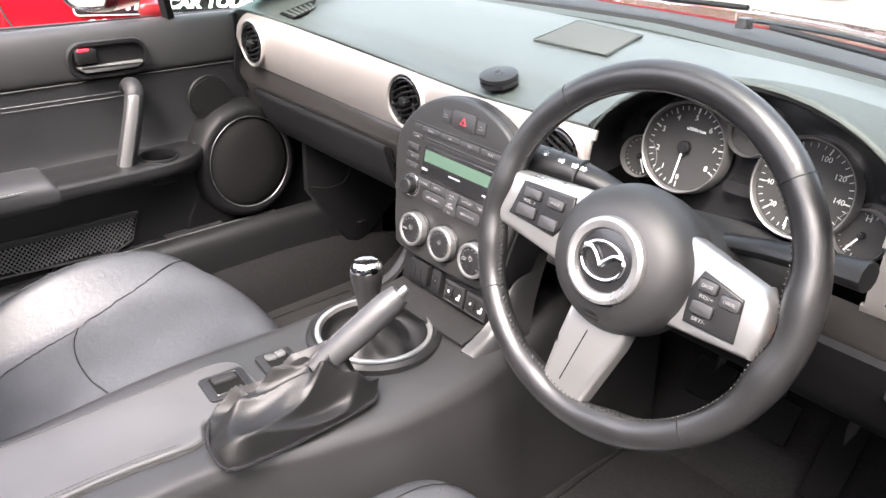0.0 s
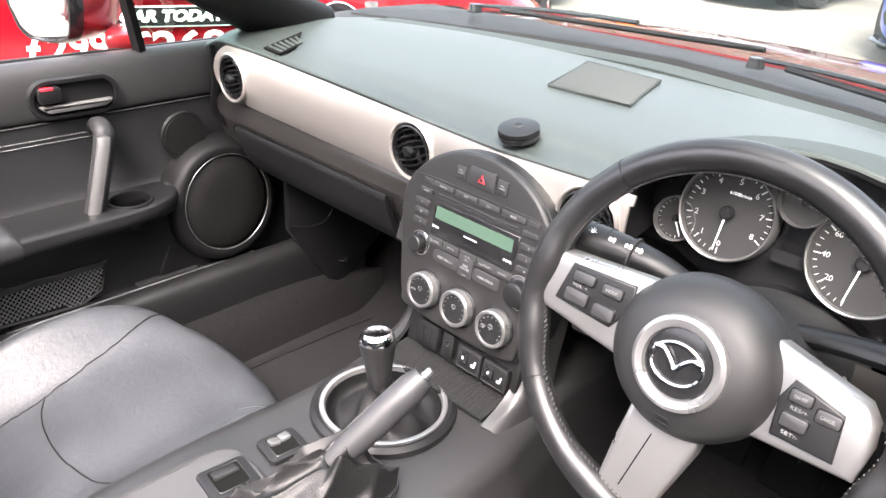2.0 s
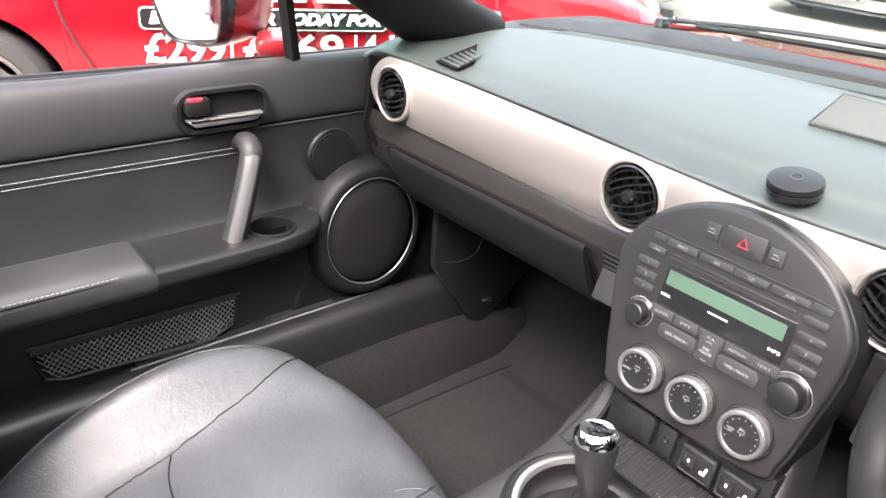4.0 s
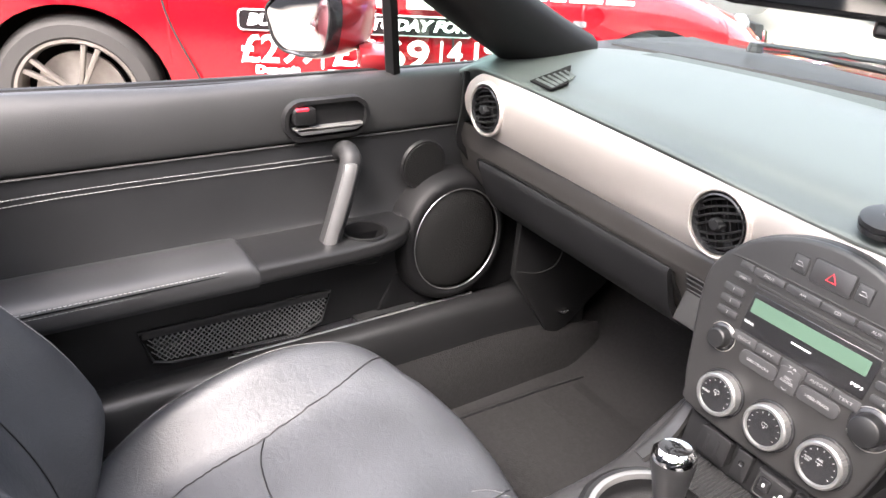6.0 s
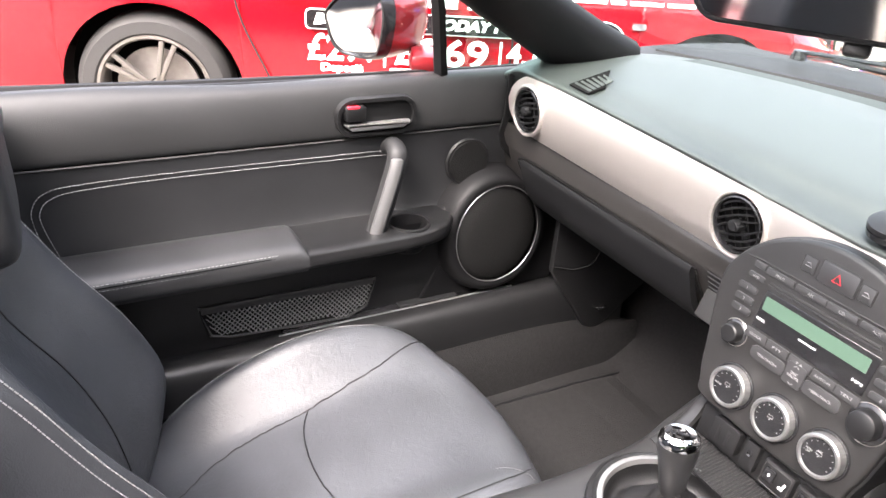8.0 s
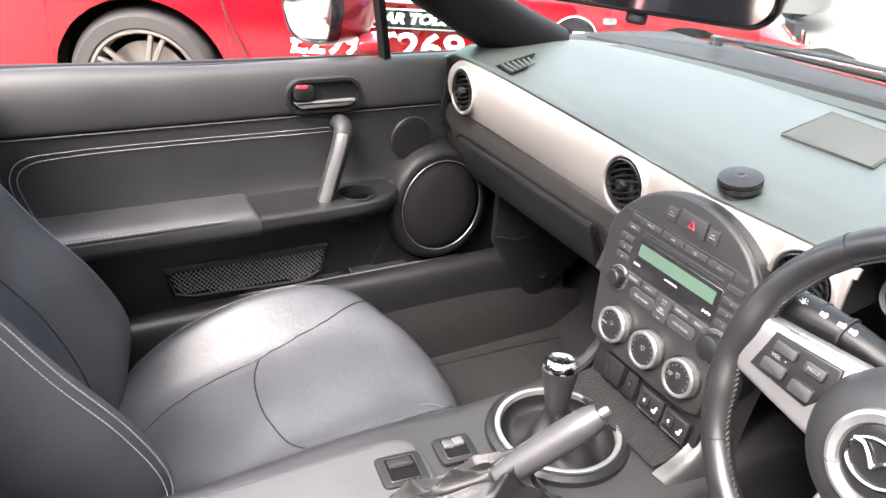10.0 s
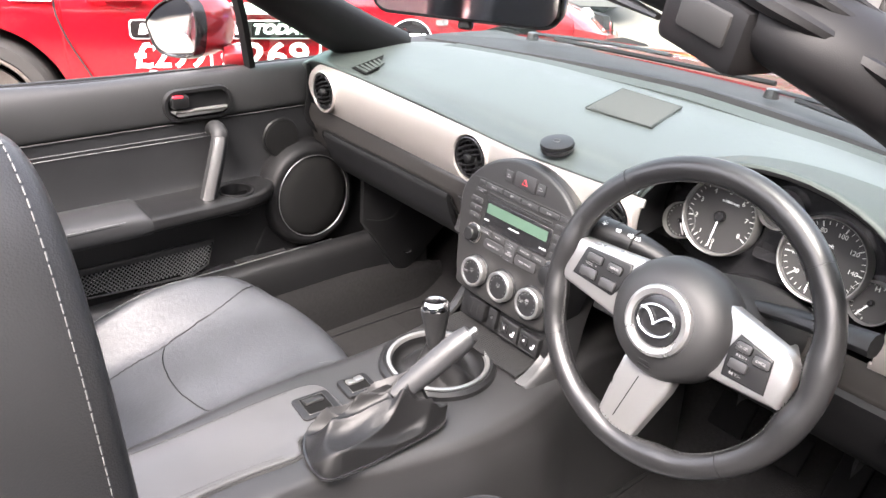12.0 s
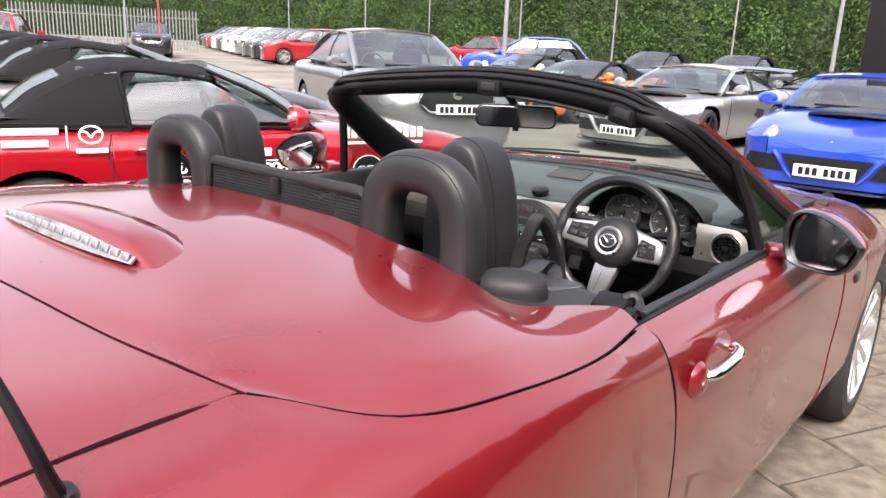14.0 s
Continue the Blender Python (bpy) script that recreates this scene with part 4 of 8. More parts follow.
# moulded kick panel with a push fastener at the side of each footwell
for s in (-1, 1):
    kp = part("kick_panel", prism([(0.25, 0.58), (0.25, 0.46), (0.352, 0.312), (0.385, 0.295), (0.41, 0.31), (0.507, 0.388), (0.5, 0.58)], 0.012, Matrix(((0, 0, 1, 0.6 * s - 0.006), (1, 0, 0, 0), (0, 1, 0, 0), (0, 0, 0, 1))), 0.004), PLASTIC, car)
    part("kick_panel_gap", tube(cr([(s * 0.5935, 0.254, 0.47), (s * 0.5935, 0.31, 0.455), (s * 0.5935, 0.355, 0.47), (s * 0.5935, 0.37, 0.55)], 5), 0.0016, 5), DARK, kp)
    part("push_fastener", lathe([(0, 0.003), (0.006, 0.004), (0.0085, 0.001), (0.012, 0.004), (0.014, 0.0)], face_to((s * 0.594, 0.388, 0.353), (0, 1, 0), (-s, 0, 0)), 18), GLOSS, kp)
# carpeted rise beside each footwell
for s in (-1, 1):
    part("sill_carpet", patch([[(s * 0.585, y, 0.195), (s * 0.592, y, 0.28), (s * 0.61, y, 0.335 + h)] for y, h in ((-0.7, 0), (0.0, 0), (0.25, 0.0), (0.4, -0.02), (0.5, -0.06))], 3, 3, thick=-0.006), CARPET, car)
    part("door_sill", patch([[(s * 0.602, y, 0.30), (s * 0.605, y, 0.385), (s * 0.618, y, 0.41), (s * 0.645, y, 0.412), (s * 0.655, y, 0.398), (s * 0.70, y, 0.392)] for y in (-0.72, -0.2, 0.15, 0.25, 0.46)], 3, 3), PLASTIC, car)
    tr = part("sill_tread", box((s * 0.672, -0.03, 0.403), (0.035, 0.46, 0.01), bevel=0.002), GLOSS, car)
    part("tread_badge", box((s * 0.672, 0.02, 0.4095), (0.03, 0.12, 0.004), bevel=0.001), SILL, tr)
    part("tread_edge", tube([(s * 0.652, -0.27, 0.407), (s * 0.652, 0.2, 0.409)], 0.0022, 6), BRIGHT, tr)

# ---- door trim ----
def stitches(pts, parent, r=0.0006, gap=0.006, length=0.0042, m=STITCH):
    """A row of raised thread stitches along a curve."""
    p = np.array(pts, float)
    s = np.r_[0, np.cumsum(np.linalg.norm(np.diff(p, axis=0), axis=1))]
    bms = []
    for a in np.arange(0, s[-1] - length, gap):
        q = [[np.interp(v, s, p[:, k]) for k in range(3)] for v in (a, a + length)]
        bms.append(tube(q, r, 4))
    ob = part("stitching", merge(*bms), m, parent)
    ob["kind"] = "stuff"
    return ob


for s in (-1, 1):
    D = doors[s]
    YS = (-0.715, -0.5, -0.3, -0.1, 0.05, 0.155, 0.31)
    part("door_pad", patch([[(s * 0.735, y, 0.824 + 0.008 * (y < -0.4)), (s * 0.717, y, 0.824 + 0.007 * (y < -0.4)), (s * 0.702, y, 0.815), (s * 0.691, y, 0.785), (s * 0.686, y, 0.745), (s * 0.692, y, 0.735)] for y in YS], 3, 4, thick=-0.006), PAD, D)
    part("door_inset", patch([[(s * 0.689, y, 0.7345), (s * 0.692, y, 0.71), (s * 0.697, y, 0.66), (s * 0.698, y, 0.6), (s * 0.69, y, 0.58)] for y in YS], 3, 4), DOORHIDE, D, "smooth black leather insert")
    hide_x = lambda z: np.interp(z, (0.58, 0.6, 0.66, 0.71, 0.7345), (0.69, 0.698, 0.697, 0.692, 0.689)) - 0.0012
    for run in (((-0.589, 0.584), (-0.602, 0.648), (-0.601, 0.676), (-0.584, 0.698), (-0.543, 0.706), (-0.397, 0.709), (-0.057, 0.707)),
                ((-0.572, 0.582), (-0.591, 0.645), (-0.591, 0.672), (-0.575, 0.689), (-0.537, 0.697), (-0.398, 0.701), (-0.057, 0.699))):
        stitches(cr([(s * hide_x(z), y, z) for y, z in run], 12), D, 0.00055)
    part("door_lower", patch([[(s * 0.655, y, 0.58), (s * 0.664, y, 0.54), (s * 0.67, y, 0.45), (s * 0.678, y, 0.39), (s * 0.69, y, 0.36), (s * 0.71, y, 0.35)] for y in YS], 3, 4), PLASTIC, D)
    # armrest shelf and padded rest
    arm = [[(s * 0.697, y, 0.59), (s * (0.655 + w), y, 0.588), (s * (0.609 + w), y, 0.588), (s * (0.598 + w), y, 0.578), (s * (0.604 + w), y, 0.558), (s * 0.66, y, 0.535)] for y, w in ((-0.715, 0), (-0.4, 0), (-0.15, 0.0), (-0.04, 0.004), (0.02, 0.02), (0.05, 0.05))]
    shelf = patch(arm, 24, 12)
    bmesh.ops.delete(shelf, geom=[f for f in shelf.faces if f.calc_center_median().z > 0.575 and ((abs(f.calc_center_median().x) - 0.645) / 0.0325) ** 2 + ((f.calc_center_median().y + 0.039) / 0.034) ** 2 < 1], context="FACES")
    a = part("armrest", shelf, PLASTIC, D)
    pad = [[(s * 0.69, y, 0.588 + h * 0.2), (s * 0.682, y, 0.59 + h), (s * 0.65, y, 0.592 + h * 1.2), (s * 0.61, y, 0.59 + h), (s * 0.594, y, 0.583 + h * 0.6), (s * 0.592, y, 0.568 + h * 0.1), (s * 0.6, y, 0.556)] for y, h in ((-0.7, 0.012), (-0.5, 0.013), (-0.35, 0.013), (-0.26, 0.012), (-0.243, 0.009), (-0.235, 0.0))]
    ap = part("armrest_pad", patch(pad, 5, 4), DOORHIDE, D, "stitched leather arm pad")
    for dx, zz in ((0.0, 0.5945), (0.0025, 0.5865)):
        stitches(cr([(s * (0.5955 - dx), -0.69, zz), (s * (0.5955 - dx), -0.4, zz), (s * (0.597 - dx), -0.27, zz - 0.001), (s * (0.602 - dx), -0.243, zz - 0.004)], 10), ap)
    part("pad_seam", tube(cr([(s * 0.5938, -0.69, 0.5906), (s * 0.5938, -0.4, 0.5906), (s * 0.5955, -0.27, 0.5895), (s * 0.6005, -0.243, 0.5862)], 10), 0.0012, 5), HOLE, ap)
    CUP = pose(s * 0.645, -0.039, 0.5895) @ Matrix.Diagonal((0.9, 0.94, 1, 1))
    cup = part("cup_pocket", moved(lathe([(0.0, -0.05), (0.028, -0.05), (0.033, -0.045), (0.0345, -0.004), (0.0355, 0.001), (0.038, 0.0022), (0.041, 0.0012), (0.042, -0.003)], None, 40), CUP), POD, D)
    # pull handle with a bright strip
    hp = cr([(s * 0.692, -0.062, 0.712), (s * 0.672, -0.063, 0.722), (s * 0.652, -0.065, 0.72), (s * 0.642, -0.069, 0.702), (s * 0.639, -0.088, 0.637), (s * 0.642, -0.106, 0.572), (s * 0.65, -0.111, 0.554)], 6)
    ph = part("pull_handle", tube(hp, np.r_[np.linspace(0.0145, 0.0165, 14), np.full(len(hp) - 14, 0.0172)], 16, flat=0.95), COVER, D)
    part("handle_insert", tube([(p[0] - s * 0.0125, p[1] - 0.006, p[2]) for p in hp[15:-4]], np.r_[0.005, np.full(len(hp[15:-4]) - 2, 0.0108), 0.005], 10, flat=0.7), GREYTRIM, ph, "satin grey-silver strip")
    # release lever in its bezel
    B = face_to((s * 0.6845, -0.089, 0.772), (0, -s, 0), (0, 0, 1)) @ Matrix.Diagonal((1, 1, 1, 1))
    o1, o2 = rrect(0.142, 0.064, 0.029, 6), rrect(0.128, 0.05, 0.0235, 6)
    ring = [[(x, y, -0.004) for x, y in o1], [(x * 0.985, y * 0.97, 0.008) for x, y in o1], [(x, y, 0.008) for x, y in o2], [(x * 0.97, y * 0.95, -0.012) for x, y in o2]]
    bz = part("lever_bezel", moved(grid(ring, closed_v=True), B), PLASTIC, D)
    part("lever_cavity", moved(prism(o2, 0.001, None), B @ Matrix.Translation((0, 0, 0.0006))), POD, bz)
    part("release_lever", moved(prism([(-0.056, -0.012), (-0.045, -0.02), (0.045, -0.02), (0.056, -0.014), (0.057, -0.009), (-0.057, -0.009)], 0.014, None, 0.004), B @ Matrix.Translation((0, 0, 0.0005))), BRIGHT, bz, "satin silver release lever")
    fx = 0.04
    part("lock_knob", moved(prism(rrect(0.036, 0.026, 0.007), 0.014, None, 0.004), B @ Matrix.Translation((fx * s, 0.009, 0.0005))), PLASTIC, bz)
    part("lock_mark", moved(prism(rrect(0.02, 0.005, 0.002), 0.014, None, 0.001), B @ Matrix.Translation((fx * s - 0.004, 0.0195, 0.0006)) ), REDMARK, bz)
    # loudspeakers: pod, grille, bright rim
    SPK = face_to((s * 0.648, 0.148, 0.535), (0, -s, 0.0), (s * 0.06, 0, 1))
    sp = part("speaker_pod", moved(lathe([(0.092, 0.003), (0.1, 0.006), (0.107, 0.004), (0.112, 0.001), (0.117, -0.008), (0.121, -0.022), (0.124, -0.04), (0.126, -0.06)], None, 48), SPK @ Matrix.Diagonal((0.95, 1.02, 1, 1))), POD, D)
    part("speaker_grille", moved(lathe([(0, 0.006), (0.05, 0.005), (0.085, 0.002), (0.091, -0.002)], None, 48), SPK @ Matrix.Diagonal((0.95, 1.02, 1, 1))), MESH, sp)
    part("speaker_rim", moved(tube([(0.0935 * math.cos(t), 0.0935 * math.sin(t), 0.005) for t in np.linspace(0, 2 * math.pi, 56, endpoint=False)], 0.0009, 6, True), SPK @ Matrix.Diagonal((0.95, 1.02, 1, 1))), KNURL, sp)
    part("pod_skirt", prism([(0.0, 0.4), (0.012, 0.43), (0.048, 0.52), (0.034, 0.583), (0.07, 0.61), (0.13, 0.56), (0.15, 0.4)][::s], 0.016, Matrix(((0, 0, -s, s * 0.684), (1, 0, 0, 0), (0, 1, 0, 0), (0, 0, 0, 1))), 0.007, 3), POD, sp)
    TW = face_to((s * 0.684, 0.092, 0.671), (0, -s, 0), (0, 0, 1)) @ Matrix.Scale(1.06, 4)
    tw = part("tweeter", moved(lathe([(0, 0.002), (0.037, 0.002), (0.0385, 0.003), (0.04, 0.003), (0.042, -0.002)], None, 40), TW), PLASTIC, D)
    part("tweeter_grille", moved(lathe([(0, 0.004), (0.036, 0.0035), (0.038, 0.0)], None, 36), TW), MESH, tw)
    # net pocket
    NP = [(-0.397, 0.482), (-0.088, 0.477), (-0.105, 0.424), (-0.145, 0.408), (-0.35, 0.418), (-0.38, 0.428)]
    fr = part("net_pocket", tube([(s * 0.667, y, z) for y, z in NP], 0.0035, 6, True), COVER, D)
    # flat near-black sheet: the shade inside the pocket is put into its colour
    part("pocket_shade", prism([(y, z) for y, z in NP], 0.003, Matrix(((0, 0, s, s * 0.6655), (1, 0, 0, 0), (0, 1, 0, 0), (0, 0, 0, 1)))), HOLE, fr)
    part("pocket_hem", box((s * 0.666, -0.243, 0.476), (0.006, 0.3, 0.014), (-0.7, 0, 0), bevel=0.002), COVER, fr)
    threads = []
    for k in range(-6, 46):
        for sg in (-1, 1):
            y0 = -0.40 + k * 0.0085
            pts = [(y0 + sg * v * 0.058 * 0.9, 0.412 + v * 0.058) for v in np.linspace(0, 1, 9)]
            pts = [(y, z) for y, z in pts if -0.39 + (0.47 - z) * 0.3 < y < -0.094 - (0.47 - z) * 0.3 and z > np.interp(y, [-0.39, -0.35, -0.145, -0.1], [0.436, 0.421, 0.411, 0.43])]
            if len(pts) > 1:
                threads.append(tube([(s * 0.6635, y, z) for y, z in pts], 0.0009, 4))
    part("pocket_net", merge(*threads), PALETHREAD, fr)["kind"] = "stuff"
    part("pad_seam", tube([(s * 0.6885, y, 0.7338) for y in YS], 0.002, 5), DARK, D)

# ---- dashboard ----
dt = [
    [(0, 0.178, 0.81), (0.3, 0.178, 0.82), (0.62, 0.178, 0.82), (0.685, 0.17, 0.80)],
    [(0, 0.160, 0.8255), (0.3, 0.160, 0.836), (0.62, 0.160, 0.8405), (0.685, 0.15, 0.825)],
    [(0, 0.19, 0.838), (0.3, 0.188, 0.846), (0.62, 0.185, 0.848), (0.69, 0.172, 0.834)],
    [(0, 0.24, 0.858), (0.3, 0.24, 0.861), (0.6, 0.235, 0.857), (0.705, 0.23, 0.845)],
    [(0, 0.41, 0.878), (0.3, 0.4, 0.876), (0.6, 0.36, 0.867), (0.705, 0.33, 0.85)],
    [(0, 0.58, 0.87), (0.3, 0.56, 0.868), (0.6, 0.5, 0.858), (0.70, 0.42, 0.842)]]
dt = [[(-x, y, z) for x, y, z in reversed(r[1:])] + r for r in dt]
db = patch(dt, 7, 8)
bmesh.ops.delete(db, geom=[f for f in db.faces if abs(f.calc_center_median().x - 0.368) < 0.172 and f.calc_center_median().y < 0.262], context="FACES")
bmesh.ops.recalc_face_normals(db, faces=db.faces)
bmesh.ops.solidify(db, geom=db.faces[:], thickness=0.012)
dash = part("dashboard", db, DASHTOP, car, "soft black dash top with satin silver band")
part("demist_slot", patch([[(x, 0.535 - 0.26 * x * x + dy, 0.8755 - 0.022 * abs(x)) for x in np.linspace(-0.56, 0.56, 11)] for dy in (-0.022, 0.03)], 1, 2, thick=0.003), HOODTOP, dash)
part("dash_rim", tube([(x, 0.6 - 0.3 * x * x, 0.873 - 0.03 * abs(x)) for x in np.linspace(-0.66, 0.66, 21)], 0.01, 6), RUBBER, dash)
gr = [(-0.047, 0.316), (-0.074, 0.448), (0.056, 0.442), (0.083, 0.321)]
cg = part("dash_speaker", grid([[(*gr[0], 0.8695), (*gr[1], 0.8795)], [(*gr[3], 0.8695), (*gr[2], 0.8795)]], thick=0.003), SPKPANEL, dash)
ribs = [tube([(gr[0][0] + (gr[1][0] - gr[0][0]) * v + 0.003, gr[0][1] + (gr[1][1] - gr[0][1]) * v, 0.8732 + 0.0097 * v), (gr[3][0] + (gr[2][0] - gr[3][0]) * v - 0.003, gr[3][1] + (gr[2][1] - gr[3][1]) * v, 0.8732 + 0.0097 * v)], 0.0009, 4) for v in np.linspace(0.03, 0.97, 34)]
part("speaker_rib", merge(*ribs), SPKPANEL, cg)["kind"] = "stuff"
part("grille_border", tube([(gr[k][0], gr[k][1], 0.8728 if k in (0, 3) else 0.8828) for k in (0, 1, 2, 3)], 0.0012, 5, True), HOODTOP, cg)

VENTS = [(-0.606, 0.784), (-0.147, 0.782), (0.147, 0.782), (0.612, 0.784)]


def trim_y(z):
    return 0.1535 + 4.2 * (z - 0.79) ** 2


def trim(x0, x1, name, left_end=False, right_end=False, cut=None):
    bm = bmesh.new()
    nx, nz = int((x1 - x0) / 0.004), 26
    vs = []
    for i in range(nx + 1):
        x = x0 + (x1 - x0) * i / nx
        sag = max(0.0, 1 - abs(x) / 0.62)
        zt, zb = 0.838 - 0.016 * sag ** 1.3, 0.738 - 0.012 * sag
        hz, zc = (zt - zb) / 2, (zt + zb) / 2
        e = x - (x0 + 0.056) if left_end and x < x0 + 0.056 else (x - (x1 - 0.056) if right_end and x > x1 - 0.056 else 0)
        k = math.sqrt(max(0.0, 1 - (e / 0.0561) ** 2))
        vs.append([bm.verts.new((x, trim_y(zc + hz * k * w), zc + hz * k * w)) for w in np.linspace(-1, 1, nz)])
    for i in range(nx):
        for j in range(nz - 1):
            q = [vs[i][j], vs[i + 1][j], vs[i + 1][j + 1], vs[i][j + 1]]
            c = sum((v.co for v in q), Vector()) / 4
            if any((c.x - vx) ** 2 + (c.z - vz) ** 2 < 0.0395 ** 2 for vx, vz in VENTS):
                continue
            if cut and (c.x - cut[0]) ** 2 + ((c.z - cut[1]) * 0.9) ** 2 < cut[2] ** 2:
                continue
            bm.faces.new(q)
    bmesh.ops.delete(bm, geom=[v for v in bm.verts if not v.link_faces], context="VERTS")
    bmesh.ops.remove_doubles(bm, verts=bm.verts, dist=1e-5)
    bmesh.ops.recalc_face_normals(bm, faces=bm.faces)
    bmesh.ops.solidify(bm, geom=bm.faces[:], thickness=0.004)
    return part(name, bm, SILVER, dash, "satin silver trim band")


trim(-0.668, 0.212, "trim_panel", left_end=True, cut=(0.36, 0.79, 0.164))
trim(0.515, 0.668, "trim_panel", right_end=True, cut=(0.36, 0.79, 0.17))
for k, (vx, vz) in enumerate(VENTS):
    V = face_to((vx, trim_y(vz) - 0.001, vz), (1, 0, 0), (0, 0, 1)) @ Matrix.Scale(0.88, 4)
    ring = part("air_vent", moved(lathe([(0.050, -0.006), (0.0495, 0.002), (0.047, 0.0042), (0.0445, 0.0035), (0.042, -0.004)], None, 48), V), SILVER, car, "round air vent with bright rim")
    part("vent_barrel", moved(lathe([(0.0412, 0.003), (0.039, 0.004), (0.037, -0.002), (0.036, -0.03), (0, -0.032)], None, 40), V), GLOSS, ring)
    tilt = pose(0, 0, 0, 0, 0, (20, 25, -25, 8)[k])
    for j in range(-3, 4):
        h = j * 0.0098
        w = math.sqrt(0.0372 ** 2 - h * h)
        pts = [(w * u, h + 0.004 * (1 - u * u) * (1 if j >= 0 else -1), 0.0 - 0.004 * u * u) for u in np.linspace(-1, 1, 9)]
        part("slat", moved(tube(pts, 0.0016, 6, flat=2.0), V @ tilt), PLASTIC, ring)
    for j in (-2, -1, 1, 2):
        h = j * 0.0125
        w = math.sqrt(0.036 ** 2 - h * h)
        part("vane", moved(box((h, 0, -0.012), (0.0018, 2 * w, 0.012), bevel=0.0005), V @ tilt), PLASTIC, ring)
    part("vent_knob", moved(merge(box((0, 0, 0.002), (0.009, 0.02, 0.016), bevel=0.003), lathe([(0, 0.012), (0.007, 0.011), (0.0085, 0.006), (0.008, -0.002)], pose(0, 0, 0), 14)), V @ tilt @ pose(0, 0, 0, 0, 0, 50)), PLASTIC, ring)
# lower dash, glove box and side grilles
part("dash_lower", patch([[(x, 0.172, 0.737 - 0.008 * (abs(x) < 0.3)), (x, 0.168, 0.722), (x, 0.166, 0.705), (x, 0.168, 0.69), (x, 0.195, 0.63), (x, 0.265, 0.585), (x, 0.42, 0.56), (x, 0.6, 0.57)] for x in (-0.69, -0.4, -0.2, 0, 0.2, 0.4, 0.69)], 3, 4), GRAPHITE, dash, "graphite lower dash band")
part("dash_end", patch([[(s0, 0.15, 0.83), (s0, 0.15, 0.76), (s0, 0.15, 0.7), (s0, 0.25, 0.6)] for s0 in (-0.668, -0.672)], 2, 3, thick=0.01), RUBBER, dash)
gb = part("glove_box", patch([[(x, 0.1645, 0.692), (x, 0.1655, 0.683), (x, 0.187, 0.632), (x, 0.225, 0.597), (x, 0.30, 0.572)] for x in (-0.61, -0.5, -0.3, -0.2)], 3, 5, thick=-0.01), PLASTIC, car, "dark grey glove box lid")
part("glove_box_gap", tube(cr([(-0.613, 0.225, 0.598), (-0.618, 0.17, 0.665), (-0.612, 0.1645, 0.694), (-0.4, 0.1645, 0.6935), (-0.22, 0.1645, 0.69), (-0.196, 0.168, 0.672), (-0.19, 0.205, 0.612)], 5), 0.0022, 5), HOLE, gb)
part("glove_box_catch", box((-0.42, 0.226, 0.604), (0.11, 0.03, 0.02), (-40, 0, 0), bevel=0.006), POD, gb)
part("glove_box_lock", lathe([(0, 0.004), (0.008, 0.003), (0.009, 0)], face_to((-0.475, 0.194, 0.622), (1, 0, 0), (0, 0.6, 0.8)), 16), BRIGHT, gb)
for s in (-1, 1):
    g0 = part("side_grille", box((s * 0.163, 0.183, 0.662), (0.042, 0.02, 0.075), (-20, 0, 0), bevel=0.004), DARK, car)
    for j in range(9):
        part("slat", box((s * 0.163, 0.1695 + 0.0032 * (8 - j) * 0.9, 0.632 + j * 0.0078), (0.036, 0.012, 0.0022), (-20, 0, s * 0), bevel=0.001), PLASTIC, g0)
    # side window demisters with fins
    sz = lambda y: 0.8425 + (y - 0.16) * 0.235
    xo = 0.504 if s < 0 else 0.635
    dm = part("side_demister", grid([[(s * (xo + 0.026), y0, sz(y0) + 0.002), (s * (xo - 0.026), y1, sz(y1) + 0.003)] for y0, y1 in ((0.172, 0.168), (0.196, 0.178), (0.222, 0.19), (0.25, 0.2))], thick=0.002), HOLE, dash)
    for j in range(6):
        f = j / 5
        part("fin", box((s * xo, 0.176 + 0.046 * f, sz(0.176 + 0.046 * f) + 0.0035), (0.046 - 0.012 * f, 0.0095, 0.002), (40, 0, s * (6 + 8 * f)), bevel=0.0008), DASHTOP, dm)

# ---- instrument binnacle ----
NA = 25
aa = np.linspace(-0.32, math.pi + 0.32, NA)
arch = lambda cx, rx, rz, cz, y, tilt=0.0: [(cx + rx * math.cos(t), y + tilt * math.sin(t), cz + rz * max(math.sin(t), -0.9)) for t in aa]
part("instrument_hood", grid(cr(np.array([arch(0.368, 0.235, 0.055, 0.805, 0.42), arch(0.368, 0.222, 0.085, 0.805, 0.33), arch(0.368, 0.204, 0.115, 0.797, 0.22), arch(0.368, 0.192, 0.126, 0.793, 0.168, 0.02), arch(0.368, 0.186, 0.121, 0.793, 0.162, 0.02)]), 4)), HOODTOP, car)
part("hood_throat", grid(cr(np.array([arch(0.368, 0.187, 0.122, 0.793, 0.1615, 0.02), arch(0.366, 0.188, 0.114, 0.793, 0.18, 0.01), arch(0.362, 0.19, 0.104, 0.795, 0.255)]), 4)), POD, car)
part("instrument_backing", prism([(0.362 + 0.188 * math.cos(t), 0.795 + 0.106 * math.sin(t) if math.sin(t) > 0 else 0.795 + 0.085 * math.sin(t)) for t in np.linspace(0, 2 * math.pi, 40, endpoint=False)], 0.004, Matrix(((1, 0, 0, 0), (0, 0, 1, 0.252), (0, 1, 0, 0), (0, 0, 0, 1)))), GLOSS, car)
CL = lambda x, z, d=0.0: face_to((x, 0.243 - d, z), (1, 0, 0), (0, 0.2, 1))


